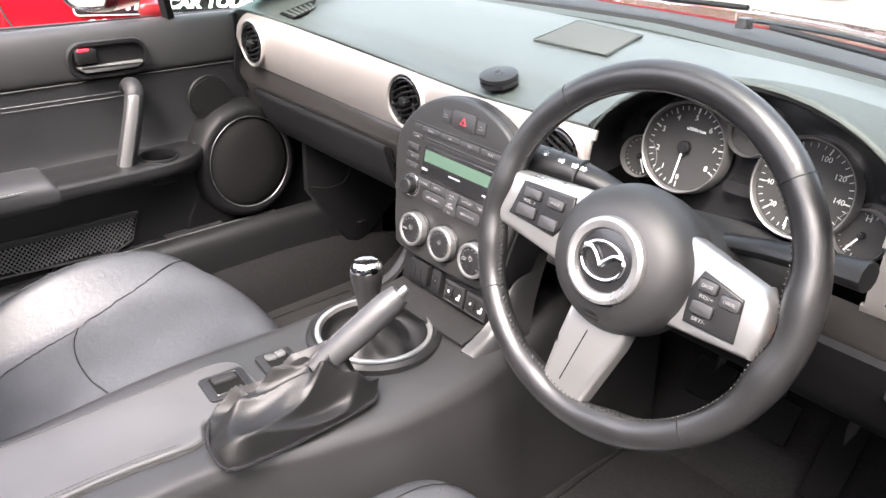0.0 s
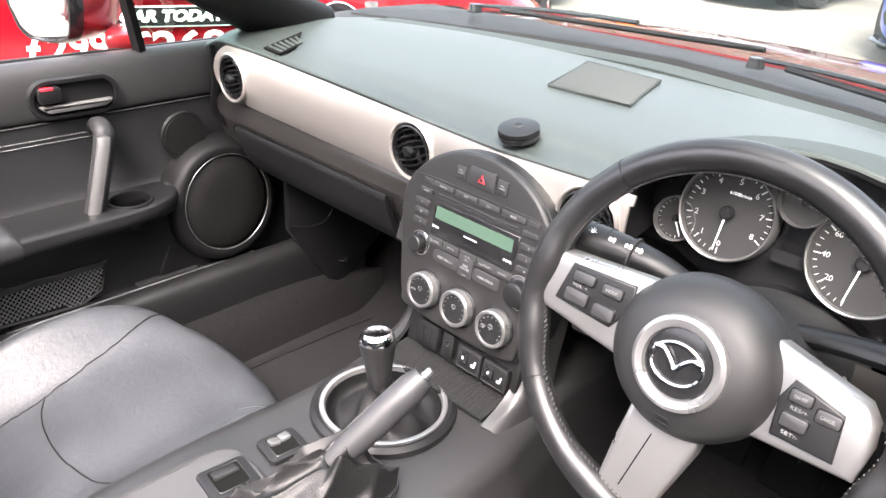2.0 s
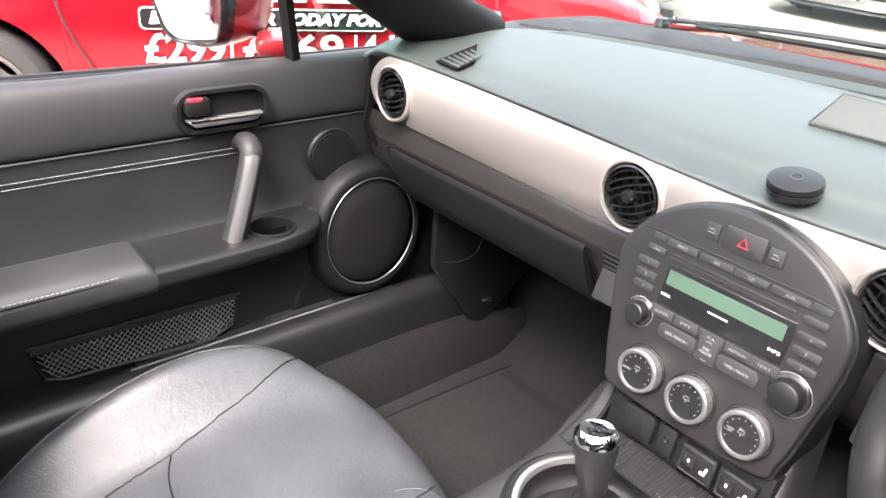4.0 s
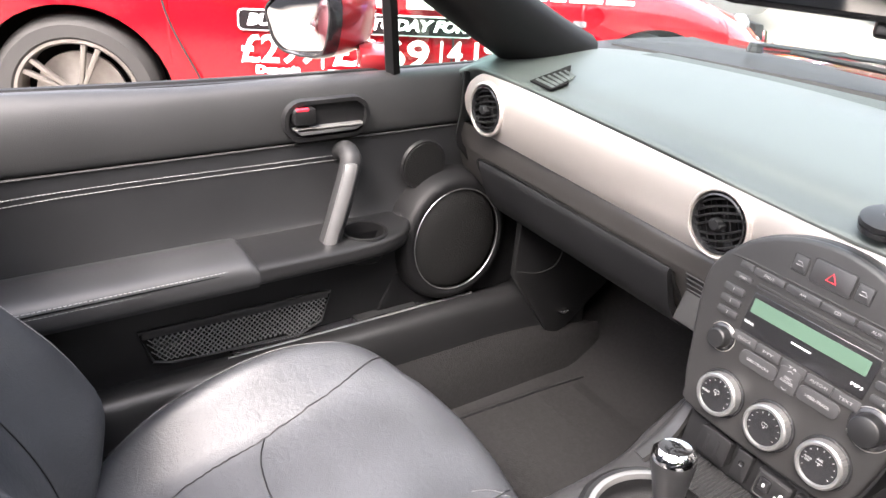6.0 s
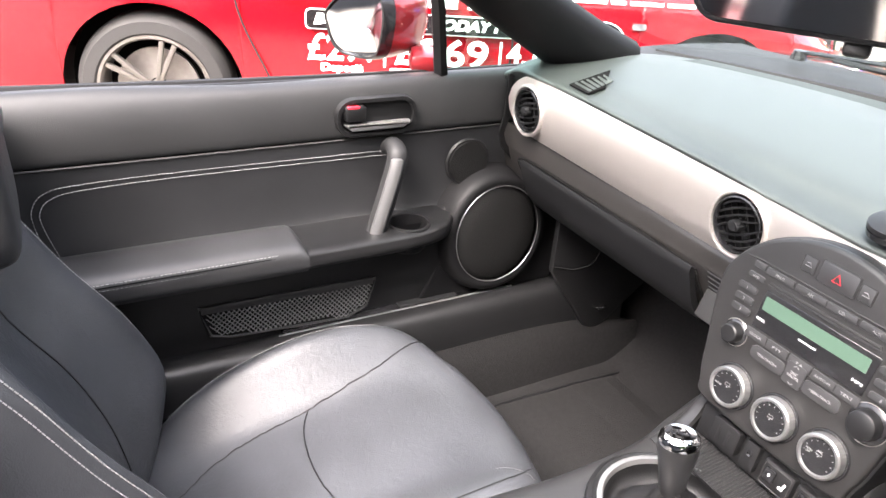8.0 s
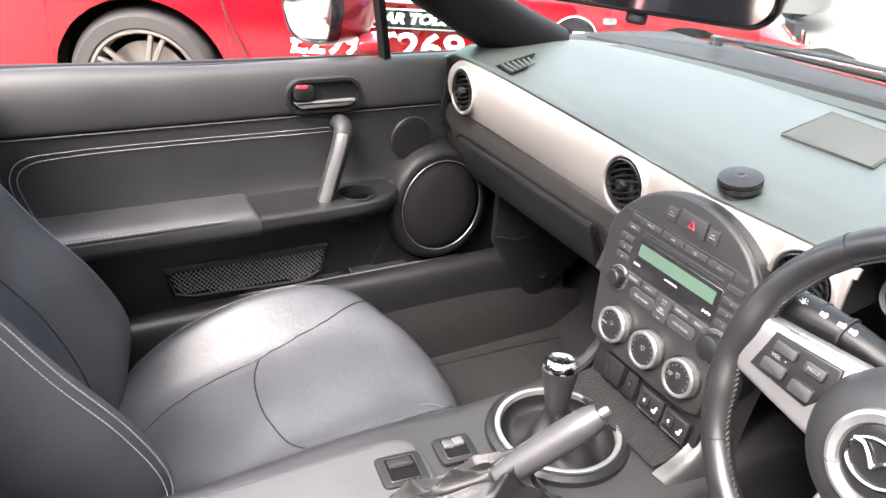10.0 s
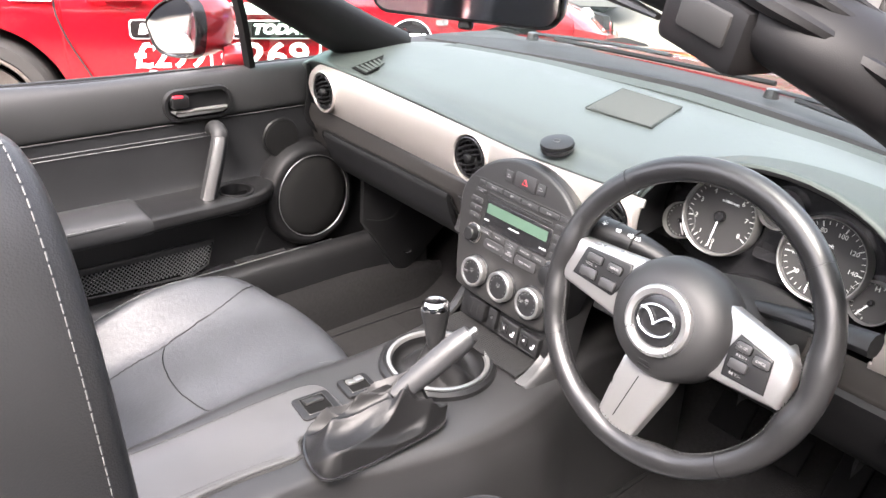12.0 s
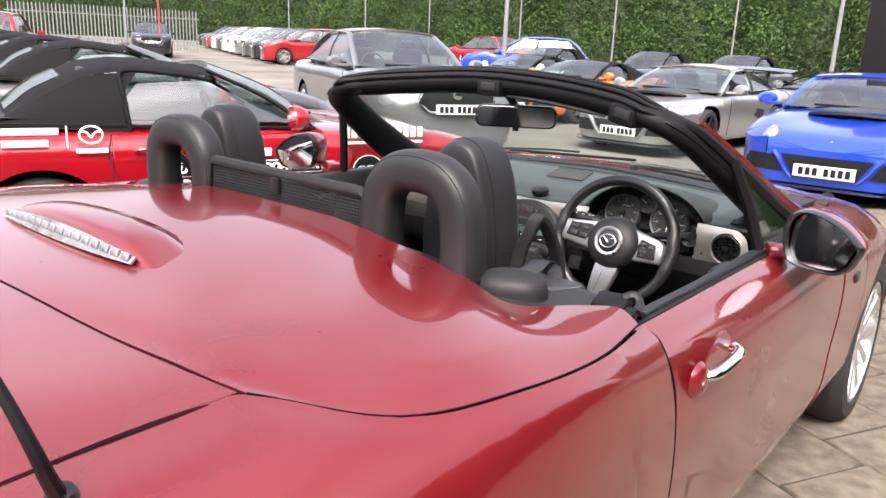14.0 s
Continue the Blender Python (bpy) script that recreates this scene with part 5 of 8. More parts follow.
def dial(x, z, r, marks, numerals, needle, a0, a1, proud=0.0, sub=None, name="gauge", tick=0.3):
    M = CL(x, z, proud)
    g = part(name, moved(lathe([(0, 0.0), (r * 0.96, 0.0), (r * 0.97, 0.004)], None, 48), M), DIALFACE, car, "round charcoal gauge with silver rim")
    part("bezel", moved(lathe([(r * 0.955, 0.001), (r * 0.965, 0.009), (r * 0.995, 0.0105), (r * 1.025, 0.008), (r * 1.04, -0.01)], None, 48), M), KNURL, g)
    t = []
    for k in range(marks):
        f = k / (marks - 1)
        a = radians(a0 + (a1 - a0) * f)
        big = k % 4 == 0
        ln = r * (0.13 if big else 0.08)
        t.append(moved(box((0, r * 0.9 - ln / 2, 0.0008), (r * (0.026 if big else 0.013), ln, 0.0008), bevel=0), M @ pose(0, 0, 0, 0, 0, math.degrees(a))))
    part("scale", merge(*t), DIALINK, g)["kind"] = "stuff"
    for txt, f in numerals:
        a = radians(a0 + (a1 - a0) * f)
        lettering(txt, r * tick, M @ Matrix.Translation((-math.sin(a) * r * 0.68, math.cos(a) * r * 0.68, 0.0008)), DIALINK, g, "numeral", 0.0003)
    if sub:
        lettering(sub[0], r * sub[2], M @ Matrix.Translation((sub[3] * r, r * sub[1], 0.0008)), WHITE, g, "legend", 0.0003)
    nd = part("needle", moved(prism([(-0.0011, -r * 0.12), (0.0011, -r * 0.12), (0.0006, r * 0.82), (-0.0006, r * 0.82)], 0.0012, None), M @ Matrix.Translation((0, 0, 0.005)) @ pose(0, 0, 0, 0, 0, needle)), WHITE, g)
    part("needle_cap", moved(lathe([(0, 0.009), (r * 0.12, 0.0085), (r * 0.15, 0.006), (r * 0.15, 0.001)], None, 24), M), GLOSS, g)
    return g


dial(0.272, 0.812, 0.0535, 33, [(str(k), k / 8) for k in range(9)], 176, 180, -118, 0.004, ("x1000r/min", 0.42, 0.1, 0.14), "tachometer", 0.17)
sp = dial(0.417, 0.808, 0.0545, 33, [(str(20 * k), k / 8) for k in range(1, 8)], 172, 172, -132, 0.004, ("mph", 0.36, 0.12, 0.0), "speedometer", 0.155)
dial(0.347, 0.849, 0.026, 9, [("L", 0.0), ("H", 1.0)], 60, 60, -60, 0.0, None, "pressure_gauge")
dial(0.2135, 0.783, 0.026, 13, [], -150, 190, 10, 0.0, None, "fuel_gauge")
dial(0.484, 0.777, 0.027, 13, [("H", 0.9), ("C", 0.1)], 150, 170, -20, 0.0, None, "temperature_gauge", 0.34)
part("trip_display", moved(prism(rrect(0.034, 0.014, 0.003), 0.002, None), CL(0.345, 0.783, 0.002)), GLOSS, car)
for x, z in ((0.197, 0.828), (0.497, 0.826)):
    part("trip_knob", moved(lathe([(0, 0.012), (0.004, 0.012), (0.0045, 0.0)], None, 14), CL(x, z, 0.002)), GLOSS, car)

# ---- steering wheel ----
WM = pose(0.367, -0.003, 0.785, 73, 0, 0)
rim_a = np.linspace(0, 2 * math.pi, 120, endpoint=False)
swell = sum(h * np.exp(-(((rim_a - radians(c0) + math.pi) % (2 * math.pi) - math.pi) / 0.13) ** 2) for c0, h in ((172, 1.0), (196, 0.7), (8, 0.9), (344, 0.9), (250, 0.7), (284, 0.7)))
swl = part("steering_wheel", moved(tube([((0.1645 - 0.0025 * w) * math.cos(a), (0.1645 - 0.0025 * w) * math.sin(a), 0) for a, w in zip(rim_a, swell)], 0.0146 + 0.0026 * swell, 16, True, flat=0.95), WM), RIMHIDE, car, "black leather three-spoke steering wheel")
for c in ((-0.138, -0.09), (0.107, -0.118), (0.126, 0.116), (-0.118, 0.13)):
    a = math.atan2(c[1], c[0])
    ctr = np.array((0.1645 * math.cos(a), 0.1645 * math.sin(a), 0))
    part("rim_seam", moved(tube([ctr + 0.015 * (math.cos(t) * np.array((math.cos(a), math.sin(a), 0)) + 0.95 * math.sin(t) * np.array((0, 0, 1))) for t in np.linspace(0, 2 * math.pi, 20, endpoint=False)], 0.0005, 4, True), WM), PLASTIC, swl)
ob = part("stitching", moved(merge(*[tube([((0.1499 - 0.0049 * w) * math.cos(a + e), (0.1499 - 0.0049 * w) * math.sin(a + e), h) for e, h in ((0, 0.0025), (0.02, 0.0068))], 0.0007, 4) for a, w in ((q, np.interp(q, rim_a, swell)) for q in np.arange(0, 6.2, 0.034))]), WM), THREAD, swl)
ob["kind"] = "stuff"


def spoke(pts, name, m, z0=-0.012, z1=0.008, bev=0.005, parent=swl, label=""):
    return part(name, moved(prism(pts, z1 - z0, None, bev, 3), WM @ Matrix.Translation((0, 0, z0))), m, parent, label)


spoke([(-0.163, -0.006), (-0.15, -0.02), (-0.05, -0.035), (-0.04, 0.045), (-0.146, 0.038), (-0.158, 0.026)], "spoke", BRIGHT, -0.014, 0.008, 0.007, label="satin silver spoke")
spoke([(0.143, -0.01), (0.139, -0.038), (0.06, -0.042), (0.05, 0.042), (0.13, 0.022), (0.14, 0.01)], "spoke", BRIGHT, -0.014, 0.008, 0.007, label="satin silver spoke")
spoke([(-0.036, -0.05), (0.033, -0.05), (0.027, -0.085), (0.006, -0.152), (-0.02, -0.158), (-0.046, -0.153), (-0.042, -0.1)], "spoke", BRIGHT, -0.014, 0.006, 0.007, label="satin silver lower spoke")
part("spoke_groove", moved(box((-0.016, -0.11, 0.0058), (0.0012, 0.06, 0.001), (0, 0, -12), bevel=0), WM), PLASTIC, swl)
lp = spoke([(-0.139, -0.006), (-0.078, -0.011), (-0.062, 0.012), (-0.064, 0.034), (-0.13, 0.031)], "button_pod", PLASTIC, 0.0, 0.0105, 0.002)
rp = spoke([(0.076, -0.03), (0.124, -0.03), (0.12, 0.008), (0.08, 0.018), (0.073, 0.0)], "button_pod", PLASTIC, 0.0, 0.0105, 0.002)
for pod, u, v, w, h, txt in ((lp, -0.113, 0.022, 0.022, 0.01, ""), (lp, -0.083, 0.021, 0.02, 0.01, "MODE"), (lp, -0.116, 0.003, 0.024, 0.012, ""), (lp, -0.086, 0.0, 0.022, 0.012, ""), (rp, 0.089, 0.007, 0.017, 0.01, "ON OFF"), (rp, 0.111, 0.001, 0.018, 0.01, "CANCEL"), (rp, 0.09, -0.013, 0.02, 0.011, "")):
    b = part("button", moved(prism(rrect(w, h, 0.0025), 0.0035, None, 0.001), WM @ Matrix.Translation((u, v, 0.0103)) @ pose(0, 0, 0, 0, 0, 0)), BUTTON, pod)
    part("button_edge", moved(tube([(x, y, 0) for x, y in rrect(w + 0.001, h + 0.001, 0.003)], 0.0005, 4, True), WM @ Matrix.Translation((u, v, 0.0112))), GLOSS, b)
    if txt:
        lettering(txt, 0.0042, WM @ Matrix.Translation((u, v, 0.0142)), PRINT, b, depth=0.0002, width=w * 0.6)
for pod, u, v, txt, w in ((lp, -0.116, 0.0128, "VOL  +", 0.02), (rp, 0.09, -0.003, "RES/+", 0.016), (rp, 0.09, -0.0235, "SET/-", 0.016), (lp, -0.114, -0.0065, "-", 0.003)):
    lettering(txt, 0.0042, WM @ Matrix.Translation((u, v, 0.0108)), PRINT, pod, depth=0.0002, width=w * 0.8)
hubp = [(0.0, 0.034), (0.03, 0.0335), (0.05, 0.03), (0.064, 0.022), (0.0725, 0.008), (0.075, -0.012), (0.07, -0.035), (0.05, -0.05)]
hub = part("airbag_hub", moved(lathe(hubp, None, 56), WM @ Matrix.Translation((0.001, -0.004, 0)) @ Matrix.Diagonal((1.0, 0.95, 1, 1))), AIRBAG, swl, "grained black airbag cover")
EMM = WM @ Matrix.Translation((0.001, -0.004, 0))
part("emblem_rim", moved(lathe([(0.0285, 0.034), (0.03, 0.0385), (0.036, 0.0395), (0.0395, 0.037), (0.0405, 0.031)], None, 48), EMM), BRIGHT, swl)
em = part("emblem", moved(lathe([(0, 0.0375), (0.02, 0.037), (0.0285, 0.0355), (0.029, 0.032)], None, 40), EMM), GLOSS, swl, "gloss black emblem with bright wing shape")
wing = [(0.022 * math.cos(t), 0.017 * math.sin(t), 0.0385) for t in np.linspace(0, 2 * math.pi, 40, endpoint=False)]
part("emblem_oval", moved(tube(wing, 0.0019, 8, True), EMM), CHROME, em)
part("emblem_wing", moved(tube(cr([(-0.021, 0.008, 0.0392), (-0.012, 0.008, 0.0395), (-0.004, 0.001, 0.0395), (0, -0.004, 0.0395), (0.004, 0.001, 0.0395), (0.012, 0.008, 0.0395), (0.021, 0.008, 0.0392)], 5), 0.0023, 8), EMM), CHROME, em)
for k, w in enumerate((0.013, 0.016)):
    part("moulded_mark", moved(box((0, -0.05 - 0.006 * k, 0.0292 - 0.003 * k), (w, 0.0035, 0.001), (28, 0, 0), bevel=0.0004), EMM), PLASTIC, hub)
part("column_shroud", moved(patch([[(0.08 * k * math.cos(t), (top if math.sin(t) > 0 else 0.075) * k * math.sin(t) - dy, z) for t in np.linspace(0, 2 * math.pi, 16, endpoint=False)] for z, k, dy, top in ((-0.04, 0.8, 0.0, 0.06), (-0.08, 0.98, 0.0, 0.05), (-0.16, 1.05, 0.005, 0.045), (-0.25, 1.1, 0.01, 0.04))], 4, 2, closed_v=True), WM), COVER, car)
# stalks
st = part("light_stalk", tube(cr([(0.34, 0.064, 0.795), (0.3, 0.055, 0.814), (0.268, 0.05, 0.8205), (0.238, 0.047, 0.822), (0.205, 0.045, 0.8215), (0.19, 0.044, 0.821)], 4), np.interp(np.arange(21), [0, 8, 12, 16, 19, 20], [0.0125, 0.016, 0.0175, 0.0185, 0.0175, 0.011]), 14, flat=0.85), PLASTIC, car)
for u in (0.268, 0.24, 0.222):
    part("stalk_collar", tube([(u + 0.0012, 0.0485, 0.8213), (u - 0.0012, 0.0482, 0.8215)], 0.0185, 16, flat=0.85), DARK, st)
SF = lambda u, w: face_to((u, 0.0485 - 0.0125, 0.8215 + 0.0115 + w), (1, 0.08, 0.0), (0, 0.62, 0.78))
for u in (0.231, 0.256):
    lettering("OFF", 0.0058, SF(u, -0.0075), WHITE, st, depth=0.0003)
part("stalk_symbol", moved(merge(lathe([(0.0, 0.0006), (0.0018, 0.0006), (0.002, 0.0)], None, 12), *[box((0.0034 * math.cos(q), 0.0034 * math.sin(q), 0.0003), (0.0016, 0.0005, 0.0006), (0, 0, math.degrees(q)), bevel=0) for q in np.linspace(0, 2 * math.pi, 8, endpoint=False)]), SF(0.228, 0.001)), WHITE, st)
for u, w in ((0.252, 0.0055), (0.27, 0.007), (0.281, 0.005)):
    part("stalk_mark", moved(merge(tube([(0.0022 * math.cos(q) - 0.001, 0.0022 * math.sin(q), 0.0004) for q in np.linspace(-1.6, 1.6, 8)], 0.0004, 4), box((-0.001, 0, 0.0003), (0.0007, 0.0044, 0.0006), bevel=0), *[box((-0.0042, h, 0.0003), (0.0032, 0.0006, 0.0006), bevel=0) for h in (-0.0014, 0, 0.0014)]), SF(u, 0.0005)), WHITE, st)
w2 = part("wiper_stalk", tube(cr([(0.41, 0.085, 0.79), (0.46, 0.078, 0.803), (0.51, 0.072, 0.812), (0.548, 0.068, 0.817)], 4), np.linspace(0.0105, 0.0165, 13), 10, flat=0.8), PLASTIC, car)
part("ignition_lock", lathe([(0, 0.004), (0.012, 0.004), (0.016, 0.0), (0.016, -0.03)], face_to((0.455, 0.115, 0.725), (1, 0.6, 0), (0, 0, 1)), 18), BRIGHT, car)
# pedals, knee panel, switch panel
part("knee_panel", patch([[(x, 0.15, 0.705), (x, 0.17, 0.66), (x, 0.21, 0.6), (x, 0.3, 0.56)] for x in (0.2, 0.35, 0.5, 0.66)], 3, 4, thick=-0.01), POD, car)
sp0 = part("switch_panel", box((0.605, 0.163, 0.688), (0.07, 0.02, 0.05), (-20, 0, 0), bevel=0.004), PLASTIC, car)
part("warning_label", box((0.598, 0.1505, 0.69), (0.03, 0.003, 0.018), (-20, 0, 0), bevel=0.0005), ORANGE, sp0)
part("rocker_switch", box((0.63, 0.152, 0.692), (0.024, 0.006, 0.022), (-20, 0, 0), bevel=0.002), BUTTON, sp0)
for x, w, y in ((0.27, 0.07, 0.47), (0.375, 0.08, 0.46), (0.485, 0.05, 0.45)):
    pd = part("pedal", box((x, y, 0.36), (w, 0.012, 0.07 if w > 0.05 else 0.15), (-35, 0, 0), bevel=0.005), HOLE, car)
    part("pedal_arm", tube(cr([(x, y + 0.01, 0.37), (x, y + 0.05, 0.45), (x, y + 0.12, 0.56)], 3), 0.008, 6), DARK, pd)

# ---- centre stack ----
SM = face_to((0.004, 0.1, 0.618), (1, 0, 0), (0, 0.16, 1))
so = [(-0.082, -0.036), (0.082, -0.036), (0.106, -0.012), (0.117, 0.04), (0.127, 0.1), (0.122, 0.14), (0.085, 0.182), (0.03, 0.205), (-0.03, 0.205), (-0.085, 0.182), (-0.122, 0.14), (-0.127, 0.1), (-0.117, 0.04), (-0.106, -0.012)]
cs = part("radio_fascia", moved(prism([(x, y) for x, y in cr(so, 5, True)], 0.055, None, 0.005, 3), SM @ Matrix.Translation((0, 0, -0.055))), FASCIA, car, "charcoal radio and heater fascia")
part("fascia_backing", moved(prism([(x * 1.03, y * 1.02 - 0.003) for x, y in cr(so, 4, True)], 0.06, None, 0.004), SM @ Matrix.Translation((0, 0, -0.068))), PLASTIC, car)


def key(u, v, w, h, txt="", r=0.002, z=0.002, m=BUTTON, size=0.006, tw=None, parent=cs, name="button", rot=0, col=PRINT):
    b = part(name, moved(prism(rrect(w, h, min(r, h * 0.49)), 0.0035, None, 0.0009), SM @ Matrix.Translation((u, v, z - 0.0035)) @ pose(0, 0, 0, 0, 0, rot)), m, parent)
    if txt:
        lettering(txt, size * 0.78, SM @ Matrix.Translation((u, v, z + 0.0001)) @ pose(0, 0, 0, 0, 0, rot), col, b, depth=0.0002, width=tw and tw * 0.85)
    return b


def outline(u, v, w, h, r=0.003, z=0.0003, th=0.0006):
    return part("panel_gap", moved(tube([(x, y, 0) for x, y in rrect(w, h, r)], th, 4, True), SM @ Matrix.Translation((u, v, z))), DARK, cs)


arcu = [(-0.105, 0.155)] + [(-0.105 + 0.021 * k, 0.157 + 0.0 * k) for k in range(1, 10)] + [(0.105, 0.155)]
part("panel_gap", moved(tube([(x, y, 0.0004) for x, y in arcu], 0.0008, 4), SM), DARK, cs)
hz = key(0.004, 0.179, 0.044, 0.024, r=0.003, z=0.0018)
part("hazard_triangle", moved(tube([(0.004 + 0.006 * math.cos(a), 0.1775 + 0.006 * math.sin(a), 0.0022) for a in (math.pi / 2, math.pi * 7 / 6, math.pi * 11 / 6)], 0.0009, 4, True), SM), REDMARK, hz)
outline(0.004, 0.179, 0.0455, 0.0255)
for u in (-0.031, 0.037):
    b = key(u, 0.178, 0.016, 0.017, r=0.001, z=0.0014)
    outline(u, 0.178, 0.0172, 0.0182, 0.0015)
    part("roof_symbol", moved(tube([(u - 0.004, 0.1765, 0.0018), (u + 0.004, 0.1765, 0.0018), (u + 0.001, 0.1805, 0.0018), (u - 0.003, 0.18, 0.0018)], 0.0005, 4), SM), STITCH, b)
for u, w, t in ((-0.0555, 0.037, "FM1/2"), (-0.0155, 0.038, "AM"), (0.0225, 0.036, "CD"), (0.0625, 0.038, "AUX")):
    key(u, 0.1495, w, 0.0085, t, size=0.0062, z=0.0022)
key(0.093, 0.15, 0.018, 0.009, r=0.001, z=0.0008)
key(-0.084, 0.15, 0.016, 0.008, r=0.001, z=0.0008)
key(-0.083, 0.1365, 0.022, 0.007, "LOAD", size=0.005, tw=0.01)
for k, (l, r2) in enumerate((("1", "4"), ("2", "5"), ("3", "6"))):
    key(-0.088 + 0.001 * k, 0.12 - 0.0135 * k, 0.026, 0.0085, l, r=0.003, size=0.0062, z=0.0025)
    key(0.0935 + 0.0005 * k, 0.12 - 0.0145 * k, 0.028, 0.0085, r2, r=0.003, size=0.0062, z=0.0025)
key(0.0915, 0.1365, 0.024, 0.008, r=0.003, z=0.0025)
part("disc_slot", moved(box((0.004, 0.1375, -0.0005), (0.136, 0.0042, 0.004), bevel=0.001), SM), DARK, cs)
part("slot_lip", moved(tube([(-0.066, 0.1345, 0.0006), (0.074, 0.1345, 0.0006)], 0.001, 5), SM), PLASTIC, cs)
wn0 = part("display_window", moved(prism([(-0.066, 0.083), (0.0755, 0.083), (0.0775, 0.129), (-0.0645, 0.129)], 0.002, None, 0.0008), SM @ Matrix.Translation((0, 0, -0.001))), GLOSS, cs)
part("display", moved(prism(rrect(0.131, 0.0165, 0.001), 0.0014, None), SM @ Matrix.Translation((0.004, 0.1145, 0.0))), GREEN, wn0, "green liquid-crystal panel")
for u, w, t in ((-0.058, 0.012, "WMA"), (0.066, 0.012, "MP3")):
    lettering(t, 0.0045, SM @ Matrix.Translation((u, 0.0945 if u < 0 else 0.0935, 0.0013)), WHITE, wn0, depth=0.0002, width=w)
for u, w, h in ((0.003, 0.022, 0.0016), (0.003, 0.017, 0.0011)):
    part("maker_mark", moved(box((u, 0.0945 + (0.0045 if h < 0.002 else 0), 0.0012), (w, h, 0.0006), bevel=0), SM), WHITE, wn0)
for u, t in ((-0.0555, "CLOCK"), (-0.0255, "PTY"), (0.0045, "TA"), (0.034, "AUTO-M"), (0.063, "TEXT")):
    key(u, 0.0745, 0.0288, 0.0115, t, size=0.0056, z=0.0018, tw=0.006 + 0.0028 * len(t))


def knob(u, v, r, h, name="knob", ring=True, m=PLASTIC):
    M = SM @ Matrix.Translation((u, v, 0))
    k = part(name, moved(lathe([(0, h), (r * 0.78, h), (r * 0.9, h - 0.0012), (r * 0.95, h - 0.004), (r, 0.001)], None, 40), M), m, cs)
    if ring:
        part("knob_skirt", moved(lathe([(r * 0.98, 0.0022), (r * 1.22, 0.0012), (r * 1.35, -0.001)], None, 40), M), GLOSS, k)
        part("knob_scale", moved(tube([(r * 1.33 * math.cos(a), r * 1.33 * math.sin(a), 0.0006) for a in np.linspace(-2.6, 2.6, 40)], 0.0004, 4), M), SILVER, k)
    return k


knob(-0.0815, 0.0635, 0.0125, 0.014, "volume_knob")
knob(0.0925, 0.0615, 0.0165, 0.015, "tuning_knob")
key(-0.031, 0.0575, 0.046, 0.017, "SEEK-TRACK<", r=0.007, size=0.0058, tw=0.032, z=0.0022)
key(0.0045, 0.0605, 0.024, 0.027, "", r=0.004, z=0.0026)
lettering("DISC\nFOLDER", 0.0042, SM @ Matrix.Translation((0.0045, 0.0605, 0.0028)), PRINT, cs, depth=0.0002, width=0.0145)
for sg in (1, -1):
    part("arrow_mark", moved(tube([(0.0015, 0.0605 + sg * 0.0095, 0.0029), (0.0045, 0.0605 + sg * 0.0112, 0.0029), (0.0075, 0.0605 + sg * 0.0095, 0.0029)], 0.00035, 4), SM), PRINT, cs)
key(0.0395, 0.0575, 0.046, 0.017, ">SEEK-TRACK", r=0.007, size=0.0058, tw=0.032, z=0.0022)
# heater dials
for u, txt in ((-0.0565, "AUTO"), (0.006, ""), (0.0695, "A/C")):
    M = SM @ Matrix.Translation((u, 0.0045, 0))
    k = part("heater_dial", moved(lathe([(0.0285, 0.0008), (0.0275, 0.003), (0.0255, 0.003)], None, 48), M), GLOSS, cs)
    grip = [[((0.0245 + (0.0006 if j % 2 else 0)) * math.cos(j * math.pi / 48), (0.0245 + (0.0006 if j % 2 else 0)) * math.sin(j * math.pi / 48), z) for j in range(96)] for z in (0.002, 0.0125)]
    part("dial_grip", moved(merge(grid(grip, closed_v=True), lathe([(0.0247, 0.0125), (0.023, 0.0145), (0.0205, 0.0145), (0.0195, 0.012)], None, 48)), M), KNURL, k, "knurled silver ring")
    part("dial_face", moved(lathe([(0, 0.0128), (0.0196, 0.0125)], None, 40), M), GLOSS, k)
    part("dial_dot", moved(lathe([(0, 0.0135), (0.0007, 0.0133), (0.0008, 0.0126)], None, 10), M), PRINT, k)
    if u > 0.05 or u < -0.05:
        lettering(txt, 0.0036, M @ Matrix.Translation((0 if u > 0 else -0.0125, 0.006 if u > 0 else -0.002, 0.0129)), PRINT, k, depth=0.0002)
    if u > 0.05:
        lettering("AUTO\nOFF", 0.003, M @ Matrix.Translation((-0.0115, 0.0, 0.0129)), PRINT, k, depth=0.0002)
    for j in range(11):
        a = radians(-30 + 24 * j)
        part("dial_tick", moved(box((0.0165 * math.cos(a), 0.0165 * math.sin(a), 0.0128), (0.0015, 0.0006, 0.0006), (0, 0, math.degrees(a)), bevel=0), M), PRINT, k)
    part("dial_symbol", moved(merge(tube([(-0.0035, -0.004, 0.0129), (0.0035, -0.004, 0.0129), (0.003, -0.0005, 0.0129), (-0.003, -0.0005, 0.0129)], 0.0003, 4, True)), M @ Matrix.Translation((0, 0.006, 0))), PRINT, k)
